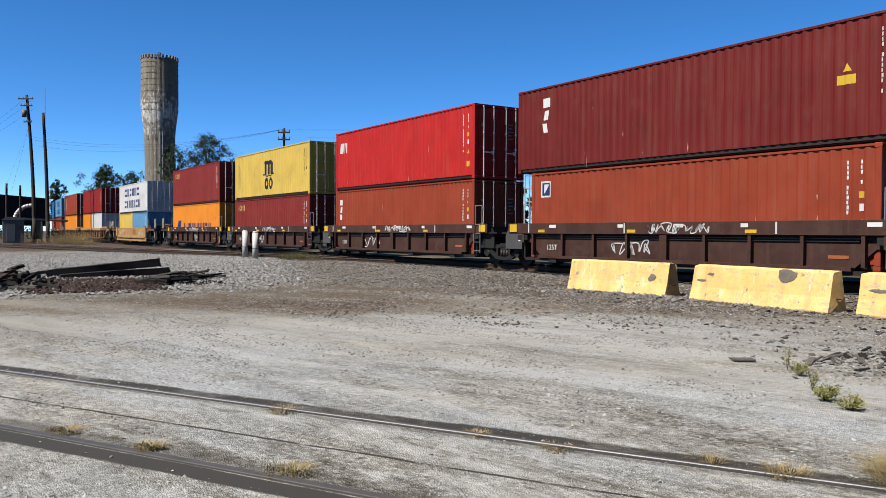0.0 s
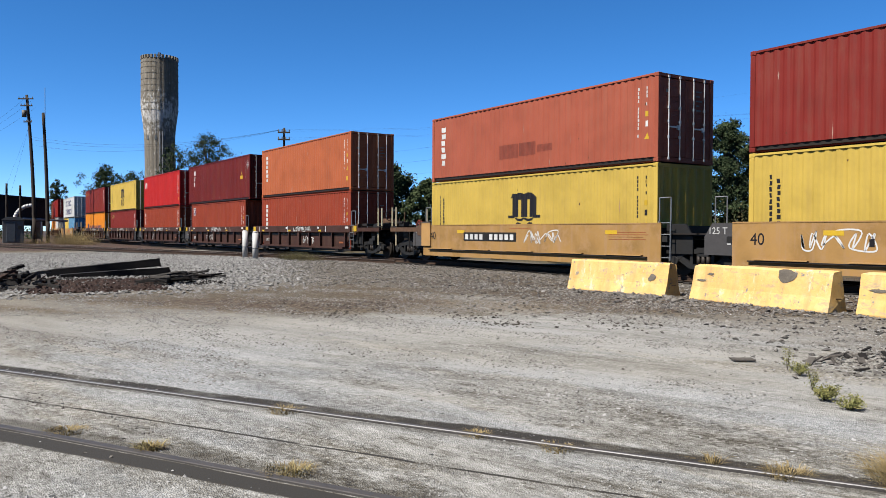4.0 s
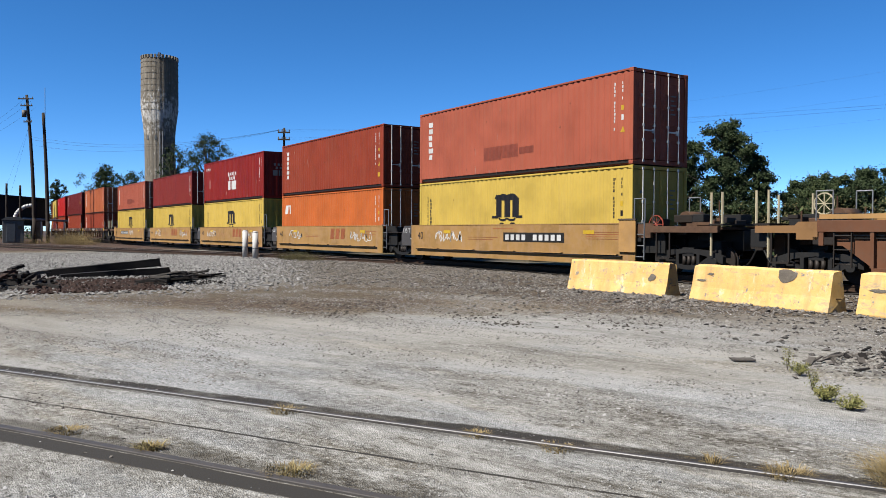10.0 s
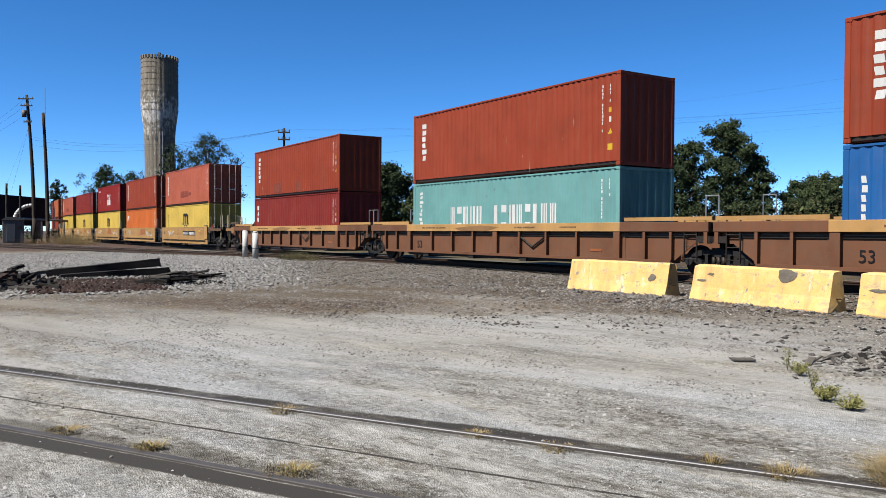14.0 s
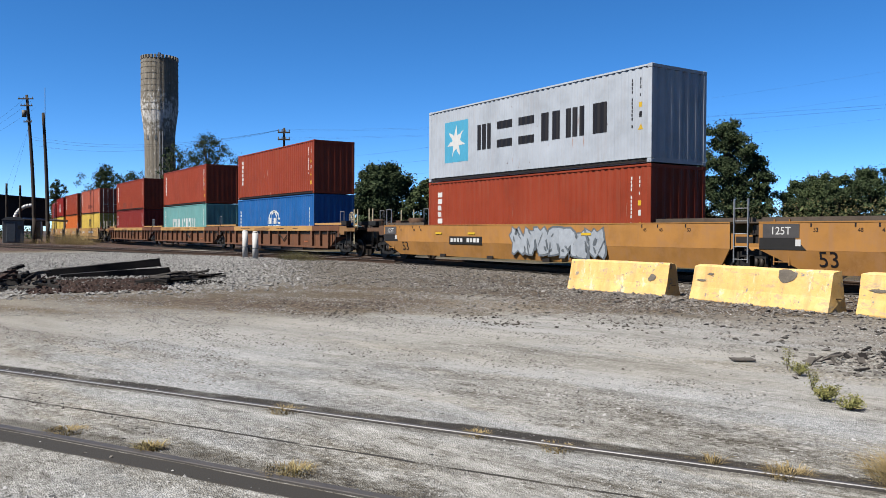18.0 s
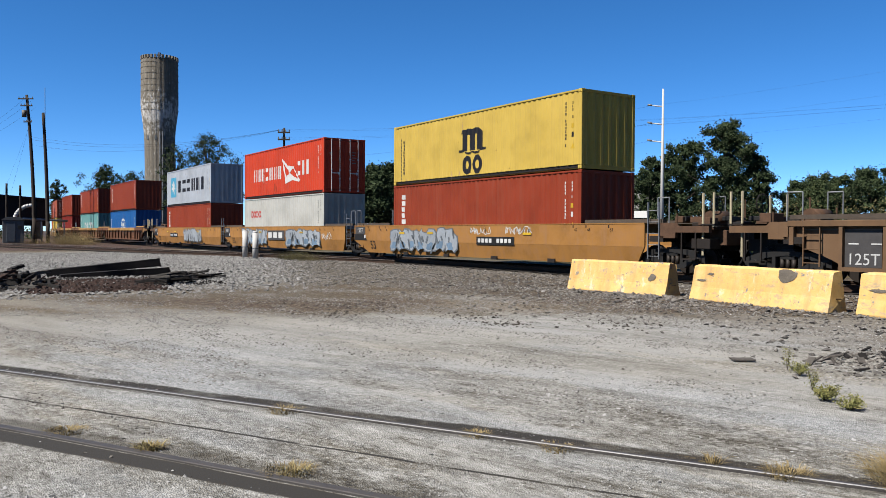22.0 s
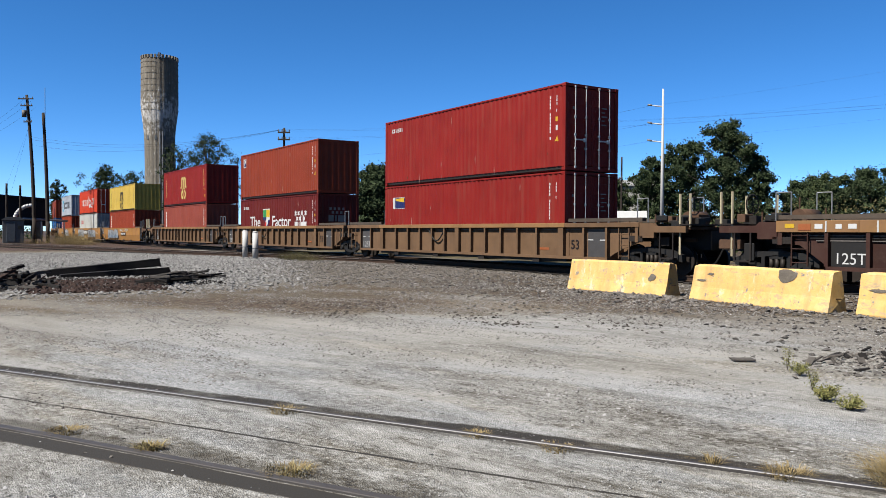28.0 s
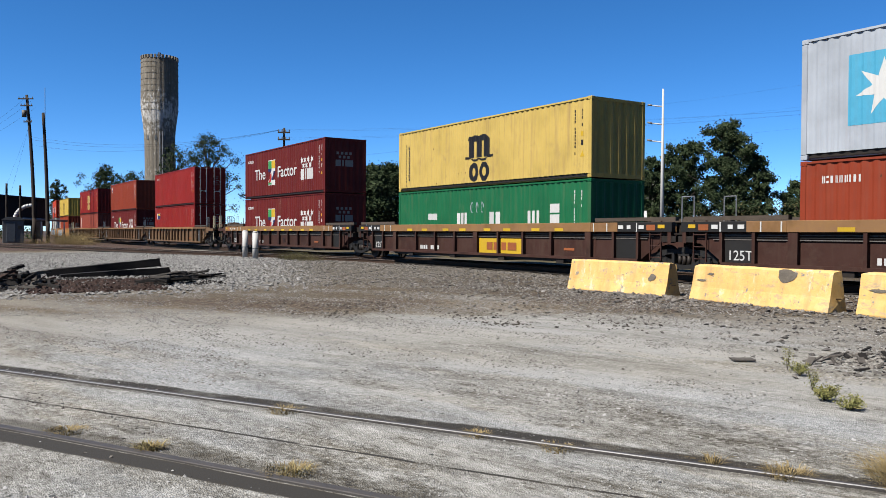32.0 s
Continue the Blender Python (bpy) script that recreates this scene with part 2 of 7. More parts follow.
def ground_nodes(nt, bsdf):
    pos = nt.nodes.new("ShaderNodeNewGeometry").outputs["Position"]
    sep = nt.nodes.new("ShaderNodeSeparateXYZ")
    nt.links.new(pos, sep.inputs[0])
    px, py = sep.outputs[0], sep.outputs[1]
    broad, mid, fine, grit = (noise_of(nt, pos, s, 6, 0.65) for s in (0.16, 0.9, 7.0, 60.0))
    vor = node(nt, "ShaderNodeTexVoronoi", Scale=30.0)
    nt.links.new(pos, vor.inputs["Vector"])
    vor2 = node(nt, "ShaderNodeTexVoronoi", Scale=13.0)
    nt.links.new(pos, vor2.inputs["Vector"])
    vor3 = node(nt, "ShaderNodeTexVoronoi", Scale=85.0)
    nt.links.new(pos, vor3.inputs["Vector"])
    # pale worn paving near by
    pave = ramp(nt, mid, [(0.25, (0.200, 0.192, 0.176)), (0.5, (0.285, 0.277, 0.258)), (0.75, (0.385, 0.375, 0.350))])
    pave = mix(nt, 0.55, pave, ramp(nt, vor.outputs["Color"], [(0.05, (0.10, 0.096, 0.09)), (0.5, (0.30, 0.29, 0.27)), (0.95, (0.58, 0.57, 0.54))]))
    pave = mix(nt, 0.36, pave, ramp(nt, vor3.outputs["Color"], [(0.05, (0.10, 0.097, 0.09)), (0.35, (0.27, 0.263, 0.248)), (0.65, (0.40, 0.39, 0.37)), (0.95, (0.66, 0.65, 0.62))]))
    pave = mix(nt, ramp(nt, fine, [(0.55, grey(0)), (0.72, grey(0.6))]), pave, (0.13, 0.12, 0.108))
    pave = mix(nt, ramp(nt, noise_of(nt, mapped(nt, pos, (0.5, 1.4, 1.0)), 1.6, 6, 0.7), [(0.50, grey(0)), (0.66, grey(0.55))]), pave, (0.17, 0.165, 0.155))
    pave = mix(nt, ramp(nt, noise_of(nt, mapped(nt, pos, (0.35, 1.0, 1.0)), 0.8, 7, 0.75), [(0.50, grey(0)), (0.62, grey(0.5))]), pave, (0.44, 0.43, 0.41))
    cracks = noise_of(nt, mapped(nt, pos, (0.6, 2.6, 1.0)), 2.4, 8, 0.8)
    pave = mix(nt, ramp(nt, math_of(nt, "ABSOLUTE", math_of(nt, "SUBTRACT", cracks, 0.5)), [(0.004, grey(0.65)), (0.016, grey(0))]), pave, (0.09, 0.085, 0.075))
    # swept bands of pale dust and darker, broken surfacing along the yard road
    turn = nt.nodes.new("ShaderNodeMapping")
    turn.inputs["Rotation"].default_value = (0, 0, -radians(17.0))
    nt.links.new(pos, turn.inputs["Vector"])
    sweep = noise_of(nt, mapped(nt, turn.outputs["Vector"], (0.16, 1.0, 1.0)), 0.95, 7, 0.68)
    streak = noise_of(nt, mapped(nt, turn.outputs["Vector"], (0.10, 1.0, 1.0)), 3.2, 7, 0.75)
    pave = mix(nt, ramp(nt, sweep, [(0.50, grey(0)), (0.60, grey(0.62))]), pave, ramp(nt, grit, [(0.3, (0.40, 0.39, 0.37)), (0.7, (0.52, 0.51, 0.485))]))
    pave = mix(nt, ramp(nt, sweep, [(0.36, grey(0.6)), (0.46, grey(0))]), pave, ramp(nt, vor.outputs["Color"], [(0.1, (0.09, 0.082, 0.072)), (0.5, (0.19, 0.178, 0.16)), (0.9, (0.36, 0.35, 0.33))]))
    pave = mix(nt, ramp(nt, streak, [(0.58, grey(0)), (0.66, grey(0.55))]), pave, (0.13, 0.12, 0.105))
    broken = noise_of(nt, mapped(nt, turn.outputs["Vector"], (0.45, 1.0, 1.0)), 5.0, 8, 0.8)
    pave = mix(nt, ramp(nt, broken, [(0.55, grey(0)), (0.61, grey(0.65))]), pave, (0.13, 0.122, 0.108))
    pave = mix(nt, ramp(nt, broken, [(0.38, grey(0.55)), (0.45, grey(0))]), pave, (0.56, 0.55, 0.525))
    cool = ramp(nt, noise_of(nt, mapped(nt, turn.outputs["Vector"], (0.30, 1.0, 1.0)), 0.55, 5, 0.6), [(0.46, grey(0)), (0.60, grey(0.55))])
    pave = mix(nt, cool, pave, ramp(nt, vor3.outputs["Color"], [(0.1, (0.24, 0.248, 0.258)), (0.5, (0.38, 0.392, 0.405)), (0.9, (0.62, 0.635, 0.65))]))
    tan = ramp(nt, noise_of(nt, mapped(nt, turn.outputs["Vector"], (0.22, 1.0, 1.0)), 0.75, 7, 0.7), [(0.54, grey(0)), (0.64, grey(0.5))])
    pave = mix(nt, tan, pave, ramp(nt, vor.outputs["Color"], [(0.1, (0.20, 0.175, 0.14)), (0.5, (0.37, 0.335, 0.28)), (0.9, (0.55, 0.52, 0.46))]))
    # brown dirt
    dirt = ramp(nt, fine, [(0.3, (0.085, 0.070, 0.054)), (0.55, (0.17, 0.145, 0.115)), (0.75, (0.27, 0.24, 0.20))])
    dirt = mix(nt, math_of(nt, "MULTIPLY", math_of(nt, "DIVIDE", math_of(nt, "SUBTRACT", py, 10.0), 2.0, True), 0.6), dirt, ramp(nt, fine, [(0.3, (0.040, 0.031, 0.024)), (0.7, (0.115, 0.092, 0.070))]))
    dirt = mix(nt, 0.35, dirt, ramp(nt, vor.outputs["Color"], [(0.1, (0.07, 0.058, 0.045)), (0.9, (0.32, 0.29, 0.25))]))
    # crushed stone
    stone = ramp(nt, vor2.outputs["Color"], [(0.1, (0.20, 0.195, 0.185)), (0.5, (0.38, 0.375, 0.36)), (0.9, (0.56, 0.55, 0.53))])
    stone = mix(nt, ramp(nt, vor2.outputs["Distance"], [(0.02, grey(0.0)), (0.06, grey(0.55))]), stone, (0.20, 0.19, 0.175))
    wob = math_of(nt, "MULTIPLY", math_of(nt, "SUBTRACT", mid, 0.5), 5.0)
    wob2 = math_of(nt, "MULTIPLY", math_of(nt, "SUBTRACT", broad, 0.5), 9.0)
    along = math_of(nt, "ADD", math_of(nt, "ADD", px, wob), wob2)
    leaned = math_of(nt, "ADD", along, math_of(nt, "MULTIPLY", math_of(nt, "SUBTRACT", py, 7.0), 0.10))
    to_dirt = math_of(nt, "DIVIDE", math_of(nt, "SUBTRACT", -11.2, leaned), 3.5, True)
    near_track = math_of(nt, "DIVIDE", math_of(nt, "SUBTRACT", math_of(nt, "ADD", py, math_of(nt, "MULTIPLY", wob, 0.6)), 9.7), 1.8, True)
    to_dirt = math_of(nt, "MAXIMUM", to_dirt, near_track)
    to_stone = math_of(nt, "DIVIDE", math_of(nt, "SUBTRACT", -19.0, along), 4.0, True)
    side = math_of(nt, "ADD", math_of(nt, "ADD", py, math_of(nt, "MULTIPLY", px, 0.37)), math_of(nt, "MULTIPLY", wob, 0.5))
    to_stone = math_of(nt, "MULTIPLY", to_stone, math_of(nt, "SUBTRACT", 1.0, math_of(nt, "MULTIPLY", math_of(nt, "DIVIDE", side, 2.5, True), 0.7)))
    shoulder = math_of(nt, "SUBTRACT", 1.0, math_of(nt, "DIVIDE", math_of(nt, "SUBTRACT", math_of(nt, "ABSOLUTE", math_of(nt, "SUBTRACT", py, 19.2)), 2.3), 0.9, True))
    to_stone = math_of(nt, "MAXIMUM", to_stone, math_of(nt, "MULTIPLY", shoulder, 0.35))
    far = math_of(nt, "DIVIDE", math_of(nt, "SUBTRACT", py, 24.0), 4.0, True)
    base = mix(nt, math_of(nt, "MULTIPLY", to_dirt, 0.85), pave, dirt)
    base = mix(nt, to_stone, base, stone)
    base = mix(nt, far, base, ramp(nt, mid, [(0.35, (0.10, 0.095, 0.05)), (0.65, (0.22, 0.19, 0.11))]))
    # brown strip between the crushed stone and the road, and the pale dusty lane before it
    lane = math_of(nt, "ADD", px, math_of(nt, "MULTIPLY", py, -0.62))
    lane = math_of(nt, "ADD", lane, math_of(nt, "MULTIPLY", math_of(nt, "SUBTRACT", noise_of(nt, pos, 0.55, 7, 0.7), 0.5), 3.2))
    strip = math_of(nt, "SUBTRACT", 1.0, math_of(nt, "DIVIDE", math_of(nt, "SUBTRACT", math_of(nt, "ABSOLUTE", math_of(nt, "ADD", lane, 19.0)), 1.3), 0.9, True))
    base = mix(nt, math_of(nt, "MULTIPLY", strip, math_of(nt, "MULTIPLY", ramp(nt, fine, [(0.35, grey(0.35)), (0.6, grey(1.0))]), 0.75)), base, ramp(nt, vor.outputs["Color"], [(0.1, (0.085, 0.066, 0.048)), (0.6, (0.18, 0.148, 0.115)), (0.95, (0.36, 0.32, 0.27))]))
    dust = math_of(nt, "SUBTRACT", 1.0, math_of(nt, "DIVIDE", math_of(nt, "SUBTRACT", math_of(nt, "ABSOLUTE", math_of(nt, "ADD", lane, 14.6)), 1.2), 1.2, True))
    base = mix(nt, math_of(nt, "MULTIPLY", dust, 0.42), base, ramp(nt, streak, [(0.35, (0.27, 0.26, 0.245)), (0.65, (0.52, 0.51, 0.49))]))
    # pale wheel tracks of the yard road, and tar beside the siding's rails
    d = line_distance(nt, px, py, SIDING_A, SIDING_WAY)
    small = math_of(nt, "MULTIPLY", math_of(nt, "SUBTRACT", mid, 0.5), 0.35)
    wob3 = math_of(nt, "MULTIPLY", math_of(nt, "SUBTRACT", mid, 0.5), 1.6)
    dusty = math_of(nt, "MAXIMUM", band(nt, d, -3.4, 0.25, 0.9, wob3), band(nt, d, -5.2, 0.3, 0.9, wob3))
    base = mix(nt, math_of(nt, "MULTIPLY", dusty, 0.45), base, (0.40, 0.385, 0.355))
    tar = ramp(nt, fine, [(0.3, (0.045, 0.042, 0.038)), (0.7, (0.115, 0.105, 0.092))])
    worn = ramp(nt, mid, [(0.3, grey(0.35)), (0.6, grey(1.0))])
    for middle, wide, soft, much in ((-0.14, 0.075, 0.05, 0.95), (0.07, 0.02, 0.05, 0.5), (GAUGE - 0.12, 0.04, 0.10, 0.6), (GAUGE + 1.1, 0.01, 0.04, 0.4)):
        base = mix(nt, math_of(nt, "MULTIPLY", math_of(nt, "MULTIPLY", band(nt, d, middle, wide, soft, math_of(nt, "MULTIPLY", small, 0.6)), much), worn), base, tar)
    crack = math_of(nt, "MULTIPLY", band(nt, d, 0.80, 0.010, 0.012, math_of(nt, "MULTIPLY", small, 0.25)), ramp(nt, mid, [(0.38, grey(0.1)), (0.5, grey(0.9))]))
    base = mix(nt, crack, base, (0.06, 0.055, 0.048))
    smooth_band = band(nt, d, GAUGE + 0.14, 0.085, 0.025, math_of(nt, "MULTIPLY", small, 0.16))
    base = mix(nt, math_of(nt, "MULTIPLY", smooth_band, 0.95), base, ramp(nt, streak, [(0.3, (0.055, 0.051, 0.047)), (0.62, (0.12, 0.113, 0.105)), (0.75, (0.26, 0.25, 0.235))]))
    left = math_of(nt, "DIVIDE", math_of(nt, "SUBTRACT", -58.0, along), 8.0, True)
    base = mix(nt, math_of(nt, "MULTIPLY", left, 0.85), base, ramp(nt, fine, [(0.3, (0.075, 0.055, 0.035)), (0.7, (0.20, 0.16, 0.11))]))
    harder = node(nt, "ShaderNodeBrightContrast", Bright=0.12, Contrast=0.6)
    nt.links.new(base, harder.inputs["Color"])
    base = mix(nt, 1.0, harder.outputs["Color"], (0.035, 0.031, 0.026), "LIGHTEN")
    nt.links.new(mix(nt, 1.0, toned(nt, base, 0.40), (0.985, 0.998, 1.0), "MULTIPLY"), bsdf.inputs["Base Color"])
    bsdf.inputs["Roughness"].default_value = 0.92
    bsdf.inputs["Specular IOR Level"].default_value = 0.25
    h = mix(nt, 0.5, mix(nt, 0.5, fine, grit), vor.outputs["Distance"])
    h = mix(nt, to_stone, h, vor2.outputs["Distance"])
    h = mix(nt, 0.35, h, broken)
    h = mix(nt, 0.45, h, vor3.outputs["Distance"])
    bump(nt, bsdf, mix(nt, math_of(nt, "MULTIPLY", smooth_band, 0.9), h, (0.4, 0.4, 0.4)), 0.75, 0.035)


GROUND = material("yard_ground", ground_nodes)


def build_ground():
    def steps(lo, hi, step, far):
        mids = list(np.arange(lo, hi + 0.01, step))
        out, d = [], step
        while (sum(out) if out else 0) < far:
            d *= 1.6
            out.append(d)
        left, right, a, b = [], [], lo, hi
        for q in out:
            a, b = a - q, b + q
            left.insert(0, a)
            right.append(b)
        return left + mids + right
    xs, ys = steps(-60, 8, 0.4, 2200), steps(-6, 26, 0.4, 2200)
    verts = [(x, y, ground_height(x, y)) for y in ys for x in xs]
    n = len(xs)
    faces = [(j * n + i, j * n + i + 1, (j + 1) * n + i + 1, (j + 1) * n + i) for j in range(len(ys) - 1) for i in range(n - 1)]
    tagged(new("ground", mesh_from(verts, faces, GROUND, "ground", True)), "dusty grey gravel yard with worn paving and crushed stone", "ground", kind="structure")


build_ground()


def stones(name, label, count, place, size, mat, seed):
    """Loose stones, each a squashed angular lump of eight faces."""
    rng = np.random.default_rng(seed)
    lump = np.array([(1, 0, 0), (0, 1, 0), (-1, 0, 0), (0, -1, 0), (0.1, 0, 1), (0, 0.1, -1)], float)
    tri = np.array([(0, 1, 4), (1, 2, 4), (2, 3, 4), (3, 0, 4), (1, 0, 5), (2, 1, 5), (3, 2, 5), (0, 3, 5)])
    verts, faces = [], []
    for k in range(count):
        x, y = place(rng)
        s = size(rng)
        v = (lump + rng.uniform(-0.3, 0.3, (6, 3))) * rng.uniform(0.8, 1.25, (6, 1)) * s * np.array([rng.uniform(0.8, 1.3), rng.uniform(0.8, 1.3), rng.uniform(0.4, 0.75)])
        a = rng.uniform(0, 6.28)
        c, q = math.cos(a), math.sin(a)
        tilt = rng.uniform(-0.5, 0.5)
        v = np.stack([v[:, 0] * c - v[:, 1] * q, v[:, 0] * q + v[:, 1] * c, v[:, 2] + tilt * v[:, 0]], 1)
        z = ground_height(x, y) + s * 0.22
        verts.append(v + (x, y, z))
        faces.append(tri + 6 * k)
    me = mesh_from(np.concatenate(verts).tolist(), np.concatenate(faces).tolist(), mat, name)
    return tagged(new(name, me), label, "stones", kind="stuff")


def island_stone(nt, bsdf, tones):
    geo = nt.nodes.new("ShaderNodeNewGeometry")
    base = ramp(nt, geo.outputs["Random Per Island"], [(i / (len(tones) - 1), c) for i, c in enumerate(tones)])
    base = mix(nt, 0.3, base, ramp(nt, noise_of(nt, geo.outputs["Position"], 40.0), [(0.3, grey(0.12)), (0.7, grey(0.55))]))
    nt.links.new(toned(nt, base, 0.31), bsdf.inputs["Base Color"])
    bsdf.inputs["Roughness"].default_value = 0.9
    bsdf.inputs["Specular IOR Level"].default_value = 0.15


PALE_STONE = material("pale_crushed_stone", lambda nt, b: island_stone(nt, b, [(0.16, 0.15, 0.14), (0.33, 0.32, 0.30), (0.42, 0.405, 0.385), (0.60, 0.585, 0.56)]))
MIXED_STONE = material("mixed_yard_stone", lambda nt, b: island_stone(nt, b, [(0.20, 0.185, 0.165), (0.36, 0.345, 0.32), (0.48, 0.47, 0.45), (0.78, 0.77, 0.75)]))


DIRT_STONE = material("brown_trackside_stone", lambda nt, b: island_stone(nt, b, [(0.038, 0.030, 0.022), (0.12, 0.097, 0.073), (0.235, 0.20, 0.16), (0.44, 0.41, 0.365)]))


def in_bank(rng):
    while True:
        x, y = rng.uniform(-58, -19), rng.uniform(1, 17.3)
        if y < -x * 0.40 + rng.normal(0, 0.8) and y > -x * 0.075 - 0.5 and rng.random() < min(1, (-x - 18) / 6) and rng.random() < 26 / -x:
            return x, y


def by_track(rng):
    while True:
        x, y = rng.uniform(-36, -6), rng.uniform(9.0, 17.8)
        if y > -x * 0.36 and rng.random() < min(1.0, max(0.12, (y - 8.8) / 5.5 if x > -20 else (-x - 13) / 9)):
            return x, y


def in_yard(rng):
    while True:
        x, y = rng.uniform(-21, -2.2), rng.uniform(0.2, 13.8)
        d = (Vector((x, y)) - SIDING_A).dot(SIDING_SIDE)
        if y > -x * 0.06 and (abs(d - 0.75) > 0.95 or rng.random() < 0.25) and rng.random() < (0.12 + 0.88 * (noise.noise((x * 0.5, y * 0.5, 7)) > 0.08)):
            return x, y


stones("ballast_stones", "pale grey crushed ballast stones beside the track", 30000, in_bank, lambda r: r.uniform(0.022, 0.055), PALE_STONE, 1)
stones("trackside_stones", "grey and brown stones along the main track", 23000, by_track, lambda r: 0.010 + 0.036 * r.random() ** 2.2, DIRT_STONE, 2)
stones("yard_pebbles", "small loose pebbles strewn over the yard", 42000, in_yard, lambda r: 0.004 + 0.011 * r.random() ** 3, MIXED_STONE, 3)
def in_dirt(rng):
    while True:
        x, y = rng.uniform(-24, -10.5), rng.uniform(2.0, 14.0)
        if y > -x * 0.08 and y < -x * 1.25 and rng.random() < 0.08 + 0.92 * (noise.noise((x * 0.6, y * 0.4, 21)) > 0.05):
            return x, y


stones("dirt_pebbles", "grey and brown pebbles in the dirt strip", 14000, in_dirt, lambda r: 0.005 + 0.013 * r.random() ** 2.5, MIXED_STONE, 5)
stones("yard_stones", "scattered larger broken stones in the yard", 260, in_yard, lambda r: 0.009 + 0.012 * r.random() ** 2.5, MIXED_STONE, 4)



def in_patches(rng):
    """Broken, gravelly patches drawn out along the yard road."""
    while True:
        x, y = rng.uniform(-19, -4.5), rng.uniform(1.0, 13.5)
        u, w = x * 0.956 + y * 0.292, -x * 0.292 + y * 0.956
        off = (Vector((x, y)) - SIDING_A).dot(SIDING_SIDE)
        if off < -0.5 and -x * 0.06 < y < -x * 1.9 and noise.noise((u * 0.28, w * 0.9, 31)) + 0.5 * noise.noise((u * 1.1, w * 2.4, 8)) > 0.10:
            return x, y


SPECKLED_STONE = material("speckled_gravel", lambda nt, b: island_stone(nt, b, [(0.12, 0.105, 0.085), (0.30, 0.275, 0.235), (0.48, 0.46, 0.42), (0.85, 0.83, 0.79)]))
stones("gravel_patches", "patches of broken dark and pale gravel on the yard road", 24000, in_patches, lambda r: 0.005 + 0.013 * r.random() ** 3, SPECKLED_STONE, 14)

# ---- tracks ----
RAIL_STEEL = plain("rusty_rail", (0.085, 0.050, 0.032), 0.7, 0.3, 0.3, 5)
POLISHED = plain("polished_rail_head", (0.62, 0.61, 0.59), 0.5, 0.3, 0.15, 3, 0.05)
WORN_HEAD = plain("worn_rail_head", (0.30, 0.28, 0.26), 0.55, 0.3, 0.2, 3, 0.05)
TIE_WOOD = plain("creosoted_tie", (0.050, 0.042, 0.035), 0.85, 0, 0.35, 4, 0.5)
MAIN_Y, MAIN_TOP = 19.20, 0.29


def rail_piece(bm, points, side, top):
    """A rail of web, foot and head along ground points."""
    prof = [(-0.07, -0.17), (0.07, -0.17), (0.07, -0.155), (0.012, -0.13), (0.012, -0.045), (0.036, -0.035), (0.036, -0.004), (0.03, 0), (-0.03, 0), (-0.036, -0.004), (-0.036, -0.035), (-0.012, -0.045), (-0.012, -0.13), (-0.07, -0.155)]
    rings = []
    for i, p in enumerate(points):
        q = points[min(i + 1, len(points) - 1)] - points[max(i - 1, 0)]
        n = Vector((-q.y, q.x)).normalized()
        rings.append([bm.verts.new((p.x + n.x * (side + u), p.y + n.y * (side + u), top + w)) for u, w in prof])
    for a, b in zip(rings, rings[1:]):
        for i in range(len(prof)):
            bm.faces.new((a[i], a[(i + 1) % len(prof)], b[(i + 1) % len(prof)], b[i]))
    bm.faces.new(rings[0])
    bm.faces.new(rings[-1][::-1])


def head_strip(bm, points, side, top, k=1.0):
    rings = []
    for i, p in enumerate(points):
        q = points[min(i + 1, len(points) - 1)] - points[max(i - 1, 0)]
        n = Vector((-q.y, q.x)).normalized()
        rings.append([bm.verts.new((p.x + n.x * (side + u), p.y + n.y * (side + u * k), top + w)) for u, w in ((-0.028, 0.001), (-0.024, 0.004), (0.024, 0.004), (0.028, 0.001))])
    for a, b in zip(rings, rings[1:]):
        for i in range(3):
            bm.faces.new((a[i], a[i + 1], b[i + 1], b[i]))


SIDING_STEEL = plain("dark_worn_rail", (0.115, 0.105, 0.098), 0.55, 0.2, 0.3, 5)


def railway(name, label, points, top, ties, shiny=True, steel=None, edge=()):
    t = thing(name, label, "railway track", kind="structure")
    for s in (-1, 1):
        rail = part("rail", made(rail_piece, points, s * GAUGE / 2, top), steel or RAIL_STEEL, t)
        if s in edge:
            part("rail_head", made(head_strip, points, s * GAUGE / 2 - 0.026, top, 0.15), POLISHED, rail, "polished edge of the rail head")
        if shiny:
            part("rail_head", made(head_strip, points, s * GAUGE / 2, top), WORN_HEAD, rail, "worn running surface")
    me = mesh_of(made(box, -0.115, 0.115, -1.3, 1.3, -0.17, 0.0, 0.012), TIE_WOOD, "tie")
    for x, y, a in ties:
        part("tie", me, parent=t, at=pose(x + random.uniform(-0.02, 0.02), y + random.uniform(-0.04, 0.04), top - 0.172, 0, 0, a + random.uniform(-0.8, 0.8)))
    return t


main_points = [Vector((300.0, MAIN_Y)), Vector((-110.0, MAIN_Y))]
for k in range(1, 13):
    a = k * 12.5 / 467.0
    main_points.append(Vector((-110 - 467 * math.sin(a), MAIN_Y + 467 * (1 - math.cos(a)))))
a = 150 / 467.0
main_points.append(main_points[-1] + Vector((-math.cos(a), math.sin(a))) * 500)
railway("main_track", "main railway track on dark ties and pale ballast", main_points, MAIN_TOP, [(-78 + 0.52 * k, MAIN_Y, 0) for k in range(150)])

